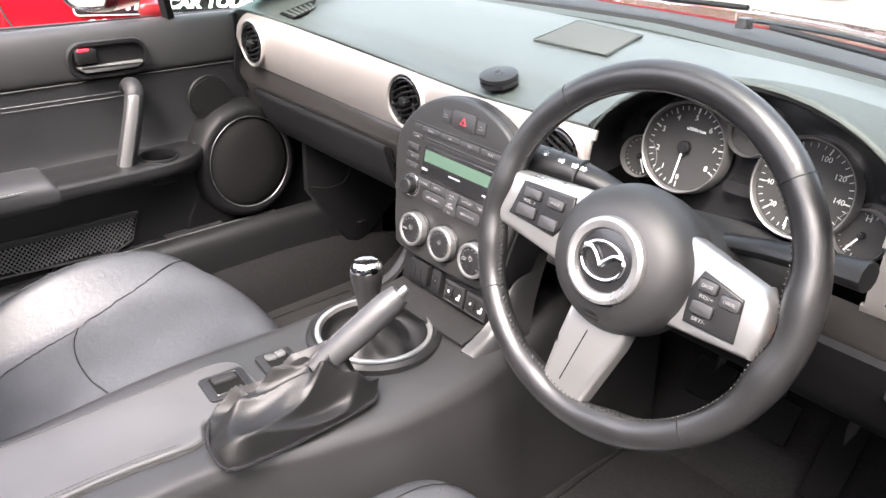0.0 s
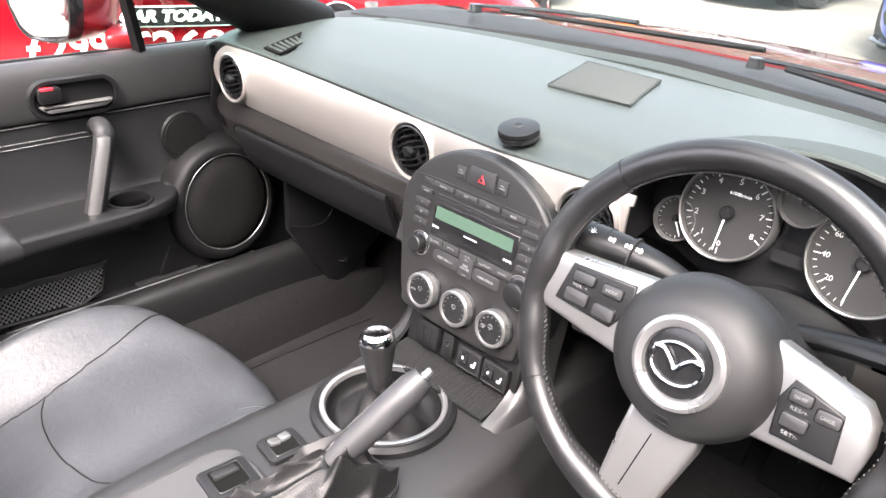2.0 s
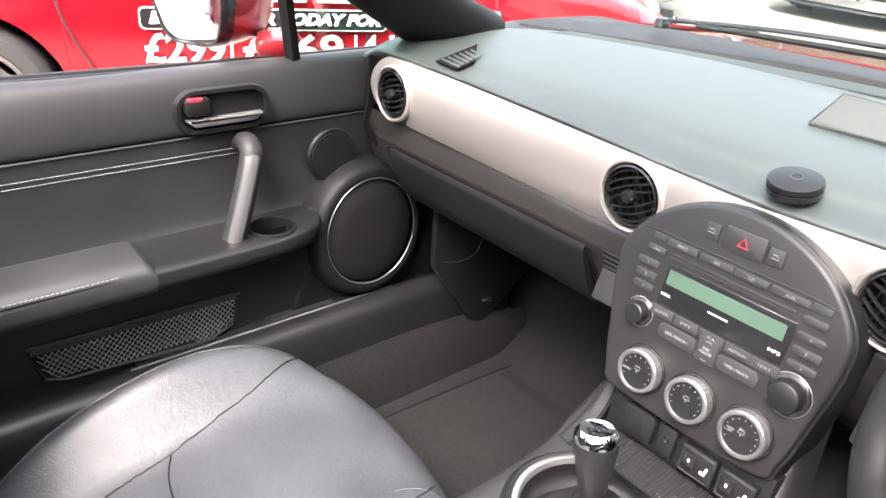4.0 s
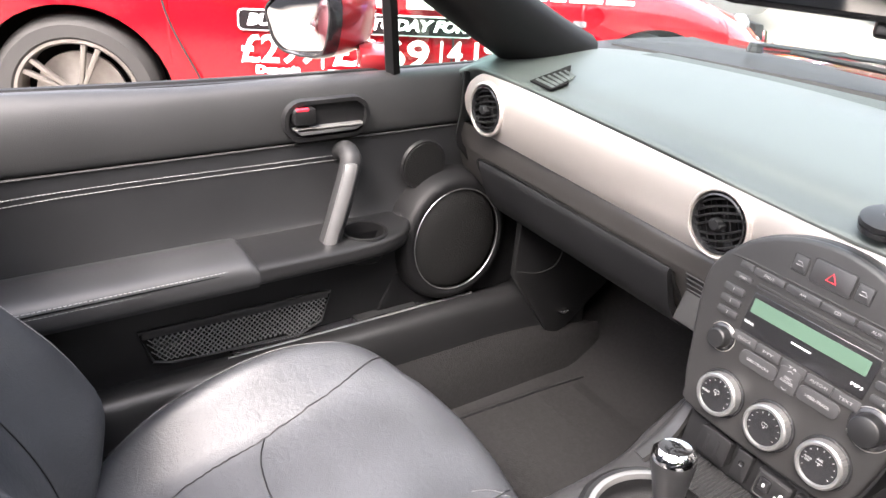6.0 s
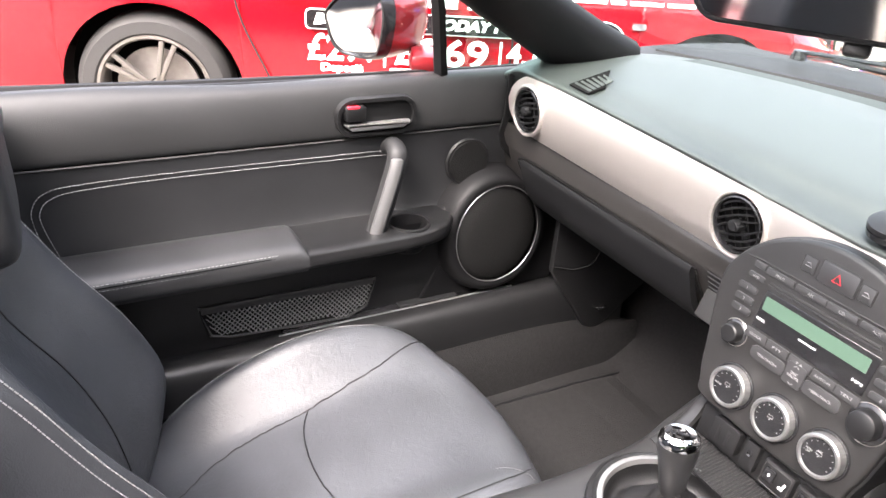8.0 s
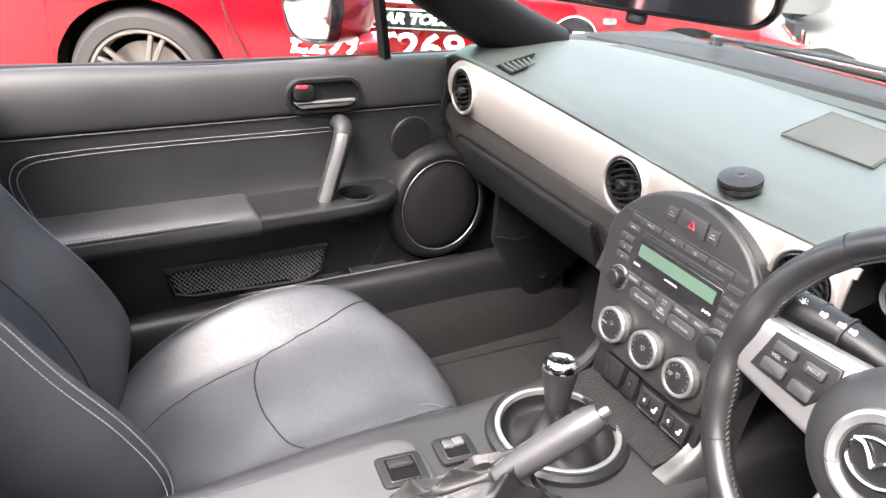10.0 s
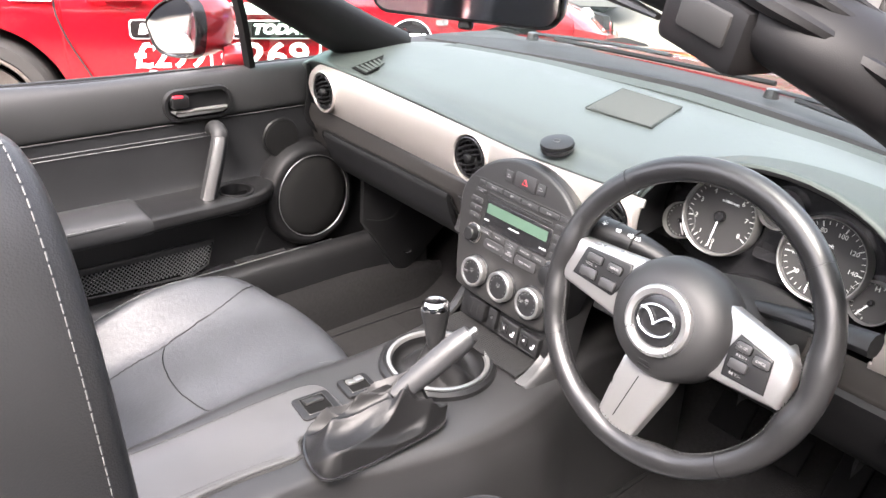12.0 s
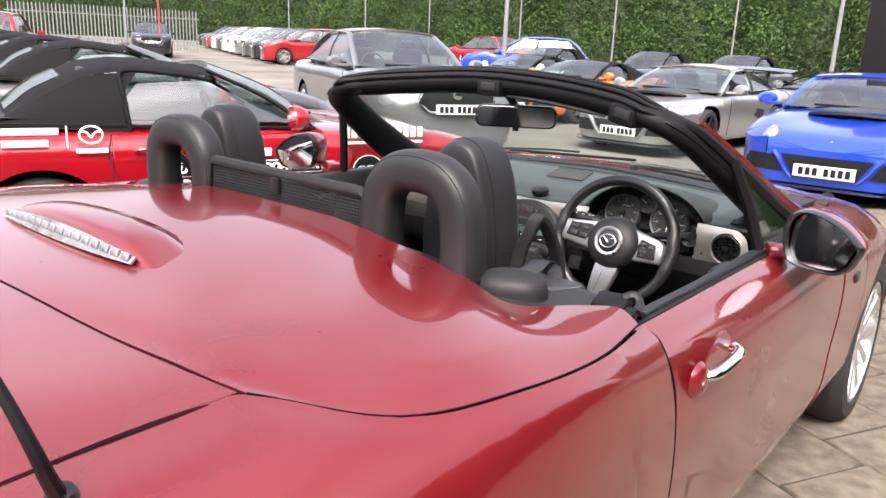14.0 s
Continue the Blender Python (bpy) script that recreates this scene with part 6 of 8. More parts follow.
# shelf under the fascia: socket cover, jack, seat heaters
part("cubby", moved(box((0.008, -0.062, -0.032), (0.2, 0.056, 0.03), bevel=0.002), SM), PLASTIC, car)
sk = part("socket_cover", moved(prism(rrect(0.042, 0.036, 0.006), 0.012, None, 0.003), SM @ Matrix.Translation((-0.047, -0.063, -0.018))), RUBBER, car)
for k in range(2):
    part("moulded_mark", moved(box((-0.055 + 0.014 * k, -0.063, -0.0058), (0.004, 0.02, 0.0008), bevel=0.0003), SM), PLASTIC, sk)
jk = part("aux_socket", moved(prism(rrect(0.02, 0.036, 0.003), 0.008, None, 0.002), SM @ Matrix.Translation((-0.009, -0.063, -0.016))), PLASTIC, car)
part("jack_hole", moved(lathe([(0.0016, 0.0), (0.0035, 0.001), (0.004, 0.0)], None, 14), SM @ Matrix.Translation((-0.009, -0.06, -0.0078))), GLOSS, jk)
for u in (0.031, 0.076):
    hs0 = part("seat_heater_switch", moved(prism(rrect(0.042, 0.034, 0.003), 0.01, None, 0.002), SM @ Matrix.Translation((u, -0.066, -0.018))), PLASTIC, car)
    part("switch_bezel", moved(tube([(x, y, 0) for x, y in rrect(0.036, 0.028, 0.003)], 0.0007, 4, True), SM @ Matrix.Translation((u, -0.066, -0.0078))), DARK, hs0)
    part("rocker", moved(prism(rrect(0.014, 0.016, 0.002), 0.003, None, 0.001), SM @ Matrix.Translation((u - 0.008, -0.064, -0.0082))), GLOSS, hs0)
    part("seat_symbol", moved(merge(box((u + 0.009, -0.07, -0.0075), (0.006, 0.003, 0.0006), bevel=0), box((u + 0.0115, -0.066, -0.0075), (0.0025, 0.008, 0.0006), (0, 0, -15), bevel=0)), SM), WHITE, hs0)
    lettering("0", 0.006, SM @ Matrix.Translation((u - 0.008, -0.064, -0.005)), WHITE, hs0, depth=0.0002)

# ---- tunnel console ----
tun = [(-0.78, 0.50, -0.10, 0.10), (-0.6, 0.508, -0.10, 0.10), (-0.45, 0.51, -0.10, 0.098), (-0.3, 0.51, -0.112, 0.105), (-0.2, 0.508, -0.115, 0.132), (-0.08, 0.505, -0.112, 0.156), (0.04, 0.507, -0.118, 0.16), (0.12, 0.515, -0.135, 0.15), (0.22, 0.53, -0.145, 0.145), (0.45, 0.5, -0.16, 0.16)]


def bored(net, x, y, r):
    """A sheet with a round hole cut through its top."""
    bm = patch(net, 16, 10)
    bmesh.ops.delete(bm, geom=[f for f in bm.faces if f.calc_center_median().z > 0.48 and math.hypot(f.calc_center_median().x - x, f.calc_center_median().y - y) < r], context="FACES")
    return bm


tunnel = part("centre_console", bored([[(l - 0.03, y, 0.19), (l - 0.022, y, z - 0.09), (l - 0.01, y, z - 0.022), (l + 0.006, y, z - 0.003), (l * 0.55, y, z), (r * 0.4, y, z), (r * 0.8, y, z - 0.002), (r - 0.006, y, z - 0.012), (r + 0.004, y, z - 0.035), (r + 0.016, y, z - 0.1), (r + 0.03, y, 0.19)] for y, z, l, r in tun], -0.008, -0.012, 0.081), CONSOLE, car, "dark grey centre console")
# console cheeks that rise to the fascia
for s in (-1, 1):
    part("console_cheek", patch([[(s * 0.10 + 0.004, 0.05, 0.512), (s * 0.125 + 0.004, 0.06, 0.50), (s * 0.15 + 0.004, 0.075, 0.44)], [(s * 0.098 + 0.004, 0.1, 0.535), (s * 0.122 + 0.004, 0.105, 0.525), (s * 0.15 + 0.004, 0.12, 0.45)], [(s * 0.1 + 0.004, 0.132, 0.585), (s * 0.112 + 0.004, 0.138, 0.58), (s * 0.122 + 0.004, 0.17, 0.555)], [(s * 0.1 + 0.004, 0.165, 0.64), (s * 0.106 + 0.004, 0.175, 0.635), (s * 0.11 + 0.004, 0.205, 0.62)]], 6, 5, thick=-0.006), CONSOLE, car)
part("console_mat", grid([[(x, y, z) for x in np.linspace(-0.09, 0.1, 6)] for y, z in ((0.055, 0.5135), (0.09, 0.5175), (0.128, 0.5225))], thick=0.004), RIBBED, car, "ribbed black rubber tray mat")
tray = bpy.data.objects["console_mat"]
part("rib", merge(*[tube([(x, 0.056, 0.5182), (x, 0.09, 0.5222), (x, 0.127, 0.5268)], 0.0011, 4) for x in np.arange(-0.088, 0.1, 0.0042)]), RIBBED, tray)["kind"] = "stuff"
# gear lever
RC = Matrix.Translation((-0.008, -0.012, 0.508))
sr = part("gear_lever", moved(lathe([(0.096, -0.006), (0.094, 0.004), (0.088, 0.0085), (0.0835, 0.007)], None, 56), RC), PLASTIC, car, "leather-gaitered gear lever with chrome cap")
part("gear_ring", moved(lathe([(0.083, 0.006), (0.0825, 0.0095), (0.0795, 0.0105), (0.0765, 0.0095), (0.0745, 0.003)], None, 56), RC), BRIGHT, sr, "bright silver ring")
gait = []
for r, h, amp in ((0.074, 0.004, 0.0), (0.071, -0.012, 0.001), (0.06, -0.02, 0.004), (0.044, -0.006, 0.008), (0.029, 0.016, 0.006), (0.019, 0.034, 0.003), (0.0125, 0.052, 0.0)):
    gait.append([(-0.008 + (r + amp * math.cos(4 * a + h * 60)) * math.cos(a) + 0.004 * (h > 0) * h * 20, -0.012 + (r + amp * math.cos(4 * a + h * 60)) * math.sin(a) - 0.2 * max(h, 0), 0.508 + h + amp * 0.8 * math.sin(4 * a)) for a in np.linspace(0, 2 * math.pi, 40, endpoint=False)])
part("gaiter", patch(gait, 4, 1, closed_v=True), GAITER, sr, "folded black leather gaiter")
GL0 = look((-0.004, -0.024, 0.552), (-0.016, -0.02, 0.63)) @ pose(0, 0, 0, 180, 0, 0)
part("gear_knob", moved(lathe([(0.0, -0.004), (0.012, -0.004), (0.0135, 0.0), (0.0165, 0.02), (0.021, 0.045), (0.0225, 0.055), (0.0222, 0.06)], None, 32), GL0), RIMHIDE, sr)
gk = part("knob_cap", moved(lathe([(0.0222, 0.059), (0.0228, 0.062), (0.0215, 0.068), (0.017, 0.0725), (0.015, 0.0715), (0.0, 0.0725)], None, 32), GL0), CHROME, sr, "chrome cap with shift pattern")
for u in (-0.008, 0, 0.008):
    part("shift_mark", moved(box((u, 0, 0.0728), (0.0012, 0.012, 0.0004), bevel=0), GL0), GLOSS, gk)
part("shift_mark", moved(box((0, 0, 0.0728), (0.017, 0.0012, 0.0004), bevel=0), GL0), GLOSS, gk)
# handbrake
hb0 = [(0.025, -0.275), (0.05, -0.292), (0.08, -0.3), (0.112, -0.298), (0.121, -0.26), (0.122, -0.2), (0.12, -0.13), (0.113, -0.1), (0.09, -0.09), (0.05, -0.092), (0.03, -0.11), (0.016, -0.17), (0.012, -0.22), (0.014, -0.255)]
b3 = cr([(x, y, 0) for x, y in hb0], 4, True)
gc, ga = np.array((0.072, -0.2, 0.0)), np.array((0.072, -0.148, 0.0))
prof = cr([(1.0, 0.512), (0.97, 0.519), (0.84, 0.53), (0.68, 0.538), (0.52, 0.553), (0.36, 0.569), (0.22, 0.576), (0.14, 0.576)], 6)
b3d = cr([(x, y, 0) for x, y in hb0], 9, True)
rows = []
for i, (f, z) in enumerate(prof):
    t = i / (len(prof) - 1)
    amp = math.sin(math.pi * min(1, t * 1.05)) ** 0.7 if t < 0.95 else 0.0
    row = []
    for k, p in enumerate(b3d):
        a = 2 * math.pi * k / len(b3d)
        c = gc * f + ga * (1 - f)
        # creases: sharp ridges that run down and across the leather
        w = abs(math.sin(1.5 * a + 4.0 * t + 0.9 * math.sin(2 * a + 2 * t))) ** 0.8
        w2 = abs(math.sin(3 * a - 4 * t + 0.8 * math.sin(2 * a))) ** 0.9
        d = amp * (0.019 * (0.62 - w) + 0.009 * (0.6 - w2))
        q = c + (p - gc) * f * (1 + d * 6)
        row.append((q[0] + (1 - f) * 0.004, q[1], z + d * 1.1 + 0.014 * (1 - f) * (p[1] - gc[1]) / 0.1))
    rows.append(row)
hb = part("handbrake", grid(rows, closed_v=True), GAITER, car, "handbrake lever with creased leather gaiter", angle=60)
part("gaiter_seam", tube([(p[0], p[1], 0.5135) for p in b3], 0.0028, 6, True), GLOSS, hb)
g0, g1 = np.array((0.068, -0.155, 0.555)), np.array((0.109, -0.061, 0.645))
gp = [g0 + (g1 - g0) * t for t in np.linspace(0, 1, 9)]
part("handbrake_grip", tube(gp, [0.0162, 0.0165, 0.0168, 0.0172, 0.0175, 0.0177, 0.0178, 0.0172, 0.0135], 16), LEATHER, hb)
gd = (g1 - g0) / np.linalg.norm(g1 - g0)
sd = np.cross(gd, (0, 0, 1))
sd /= np.linalg.norm(sd)
stitches([p + 0.0174 * (0.93 * np.cross(sd, gd) - 0.37 * sd) for p in gp[1:-1]], hb, 0.0006, 0.004, 0.0028, PALETHREAD)
part("release_button", tube([g1, g1 + gd * 0.009, g1 + gd * 0.011], [0.005, 0.005, 0.0035], 14), BRIGHT, hb)
# padded centre armrest lid with window-switch bezel
pad0 = [(0.044, -0.416), (0.054, -0.31), (0.043, -0.293), (0.026, -0.283), (0.021, -0.24), (0.014, -0.203), (-0.035, -0.196), (-0.066, -0.206), (-0.076, -0.26), (-0.074, -0.45), (-0.072, -0.7), (0.045, -0.7)]
lid = part("console_lid", moved(prism([(x, y) for x, y in cr([(x, y) for x, y in pad0], 3, True)], 0.012, None, 0.005, 3), pose(0, 0, 0.504)), LIDHIDE, car, "stitched leather console lid")
part("lid_gap", tube([(x, y, 0.5105) for x, y in cr([(x * 1.03, y) for x, y in pad0], 3, True)], 0.0024, 5, True), DARK, lid)
for dx in (0.004, 0.009):
    stitches(cr([(0.044 - dx, -0.69, 0.5168), (0.044 - dx, -0.416, 0.5168), (0.053 - dx, -0.32, 0.5168)], 10), lid, 0.0005, 0.005, 0.0035, THREAD)
stitches(cr([(-0.069, -0.69, 0.5168), (-0.071, -0.4, 0.5168), (-0.07, -0.25, 0.5168)], 10), lid, 0.0005, 0.005, 0.0035, THREAD)
for cx, cy, w, h, nm in ((-0.02, -0.231, 0.052, 0.058, "window_switch"), (-0.03, -0.153, 0.046, 0.05, "mode_switch")):
    b = part(nm, moved(prism(rrect(w, h, 0.007), 0.006, None, 0.0025), pose(cx, cy, 0.513 if nm[0] == "w" else 0.5085, 0, 0, -6)), PLASTIC, car)
    z = 0.5195 if nm[0] == "w" else 0.515
    part("switch_well", moved(prism(rrect(w * 0.7, h * 0.62, 0.002), 0.0008, None), pose(cx, cy, z - 0.0003, 0, 0, -6)), HOLE, b)
    part("switch_frame", moved(tube([(x, y, 0) for x, y in rrect(w * 0.72, h * 0.64, 0.003)], 0.0009, 4, True), pose(cx, cy, z, 0, 0, -6)), CONSOLE, b)
    if nm[0] == "w":
        part("switch_rocker", moved(prism(rrect(w * 0.3, h * 0.5, 0.002), 0.004, None, 0.0015), pose(cx - w * 0.14, cy, z, 0, -14, -6)), CONSOLE, b)
    else:
        for k in (-1, 1):
            part("switch_rocker", moved(prism(rrect(w * 0.3, h * 0.26, 0.002), 0.004, None, 0.0015), pose(cx - w * 0.15, cy + k * h * 0.145, z, k * 6, -10, -6)), KNURL, b)

# ---- seats ----
def seat_at(s):
    c = s * 0.375
    rows = []
    for y, zc, zo, w in ((-0.53, 0.30, 0.30, 0.2), (-0.47, 0.325, 0.355, 0.215), (-0.4, 0.347, 0.4, 0.22), (-0.3, 0.372, 0.437, 0.222), (-0.2, 0.392, 0.451, 0.22), (-0.12, 0.405, 0.441, 0.216), (-0.065, 0.41, 0.418, 0.208), (-0.03, 0.396, 0.385, 0.195), (-0.012, 0.36, 0.345, 0.185), (-0.014, 0.3, 0.3, 0.18), (-0.03, 0.25, 0.25, 0.175)):
        zi = zc + (zo - zc) * 0.5
        half = lambda g, z: [(g * (w - 0.005), z - 0.15), (g * (w + 0.006), z - 0.05), (g * (w - 0.008), z - 0.006), (g * (w - 0.035), z + 0.004), (g * w * 0.66, zc + (z - zc) * 0.55), (g * w * 0.45, zc + (z - zc) * 0.08)]
        left, right = half(-1, zo if s < 0 else zi), half(1, zi if s < 0 else zo)
        bow = 0.026 * min(1, max(0, (y + 0.3) / 0.22))
        rows.append([(c + x, y - bow * (x / w) ** 2 + 0.012 * (bow > 0.02), z) for x, z in left + [(0, zc)] + right[::-1]])
    seat = part("seat", patch(rows, 5, 5), LEATHER_SOFT, car, "worn black leather bucket seat")
    A = np.array(rows)
    dense = cr(np.array([cr(r, 6) for r in rows]), 8)

    def on(x, y, lift=0.0008):
        d = (dense[:, 8:-8, 0] - x) ** 2 + (dense[:, 8:-8, 1] - y) ** 2
        i, j = np.unravel_index(np.argmin(d), d.shape)
        return (x, y, dense[i, j + 8, 2] + lift)
    # panel seams pressed into the cushion; the bolster beside the tunnel is the smaller one
    outer = [(0.165, -0.048), (0.15, -0.085), (0.129, -0.142), (0.115, -0.209), (0.103, -0.28), (0.1, -0.331), (0.097, -0.372), (0.086, -0.431), (0.066, -0.475), (0.05, -0.52)]
    inner = [(-0.165, -0.05), (-0.178, -0.09), (-0.184, -0.165), (-0.184, -0.23), (-0.18, -0.3), (-0.165, -0.4), (-0.14, -0.5)]
    arc = [(0.103, -0.28), (0.075, -0.296), (0.03, -0.306), (-0.03, -0.308), (-0.09, -0.3), (-0.14, -0.287), (-0.182, -0.27)]
    for run, r in ((outer, 0.0009), (inner, 0.0008), (arc, 0.0011)):
        part("seat_seam", tube([on(c + s * x, y, 0.0016) for x, y in cr(run, 8)], r, 5), GAITER, seat)
    pts = [A[i][2 if s < 0 else -3] for i in range(len(A))]
    stitches([(p[0], p[1], p[2] + 0.003) for p in cr(pts[1:7], 8)], seat, 0.0005, 0.0055, 0.004)
    stitches([on(c - s * x, y, 0.001) for x, y in cr([(0.15, -0.1), (0.168, -0.07), (0.182, -0.055)], 5)], seat, 0.0005, 0.0055, 0.004, PALETHREAD)
    # backrest
    br = []
    for y, z, w, d in ((-0.525, 0.30, 0.19, 0.02), (-0.529, 0.38, 0.205, 0.046), (-0.541, 0.46, 0.212, 0.066), (-0.576, 0.55, 0.212, 0.064), (-0.628, 0.64, 0.208, 0.058), (-0.658, 0.72, 0.205, 0.043), (-0.668, 0.79, 0.203, 0.022), (-0.662, 0.832, 0.19, 0.008), (-0.658, 0.856, 0.158, 0.0), (-0.66, 0.866, 0.1, 0.0)):
        sag = lambda q: q - (0.032 * min(1, max(0, (z - 0.72) / 0.14)))
        br.append([(c - w + 0.02, y - 0.115, sag(z)), (c - w - 0.008, y - 0.09, sag(z)), (c - w - 0.012, y - 0.03, sag(z)), (c - w + 0.012, y + d, sag(z)), (c - w * 0.74, y + d * 0.78, z), (c - w * 0.46, y - d * 0.25, z), (c, y - d * 0.4, z), (c + w * 0.46, y - d * 0.25, z), (c + w * 0.74, y + d * 0.78, z), (c + w - 0.012, y + d, sag(z)), (c + w + 0.012, y - 0.03, sag(z)), (c + w + 0.008, y - 0.09, sag(z)), (c + w - 0.02, y - 0.115, sag(z))])
    bk = part("backrest", caps(patch(br, 4, 3, closed_v=True)), LEATHER_SOFT, seat)
    B = np.array(br)
    for j, nm in ((3, 1), (-4, 1)):
        line = cr(B[0:8, j], 8)
        stitches([(p[0], p[1] + 0.002, p[2]) for p in line], seat, 0.0007, 0.0055, 0.004)
        out = 1 if line[0][0] > c else -1
        stitches([(p[0] + out * 0.012, p[1] - 0.0065, p[2]) for p in line], seat, 0.0007, 0.0055, 0.004)
    # cross seam over the lumbar panel
    part("seat_seam", tube([(p[0], p[1] + 0.001, p[2]) for p in cr([tuple(B[5, j] * 0.75 + B[4, j] * 0.25 + np.array((0, 0, dz))) for j, dz in ((5, 0.02), (6, -0.004), (7, 0.02))], 6)], 0.001, 5), GAITER, seat)
    for j in (5, -6):
        part("seat_seam", tube([(p[0], p[1] + 0.001, p[2]) for p in cr(B[0:8, j], 5)], 0.001, 5), GAITER, seat)
    # integral headrest: rounded slab with piping round its back
    hr = []
    hc = c + (0.01 if s > 0 else -0.005)
    for y, k in ((-0.585, 0.55), (-0.588, 0.82), (-0.6, 0.95), (-0.635, 1.0), (-0.675, 0.98), (-0.695, 0.93), (-0.702, 0.82), (-0.704, 0.5)):
        ring = []
        for x, z in ((-0.1, 0.8), (-0.103, 0.88), (-0.097, 0.95), (-0.08, 1.02), (-0.048, 1.07), (0, 1.085), (0.048, 1.07), (0.08, 1.02), (0.097, 0.95), (0.103, 0.88), (0.1, 0.8), (0.05, 0.775), (-0.05, 0.775)):
            ring.append((hc + x * 0.8 * (0.35 + 0.65 * k), y - 0.02 - 0.03 * (z - 0.8) * 1.0, 0.92 + ((z - 0.92) * (1.14 if z > 0.92 else 1)) * (0.4 + 0.6 * k)))
        hr.append(ring)
    hd = part("headrest", caps(patch(hr, 4, 4, closed_v=True)), HOOPHIDE, seat)
    H2 = np.array(hr)
    part("piping", tube(cr(H2[4][:11] * 1.0, 5), 0.0013, 5), GAITER, seat)
    part("seat_seam", tube(cr([(hc + s * 0.05, -0.726, 0.893), (hc + s * 0.076, -0.719, 0.898), (hc + s * 0.082, -0.69, 0.9), (hc + s * 0.082, -0.65, 0.895), (hc + s * 0.079, -0.61, 0.888)], 6), 0.0009, 6), DARK, seat)
    stitches(cr(H2[2][:11], 10) + np.array((0, 0.001, 0.0004)), seat, 0.00045, 0.0055, 0.004, PALETHREAD)
    part("seat_base", box((c, -0.28, 0.235), (0.36, 0.42, 0.07), bevel=0.02), DARK, seat)
    part("recliner", tube(cr([(c + s * 0.24, -0.5, 0.29), (c + s * 0.243, -0.47, 0.303), (c + s * 0.245, -0.42, 0.317), (c + s * 0.245, -0.37, 0.322), (c + s * 0.245, -0.33, 0.322)], 4), np.r_[0.01, np.full(15, 0.017), 0.01], 10, flat=0.55), GREYTRIM, seat, "satin grey recliner lever")
    part("seat_rail", box((c + s * 0.225, -0.4, 0.22), (0.03, 0.34, 0.03), bevel=0.004), BRIGHT, seat)
    return seat


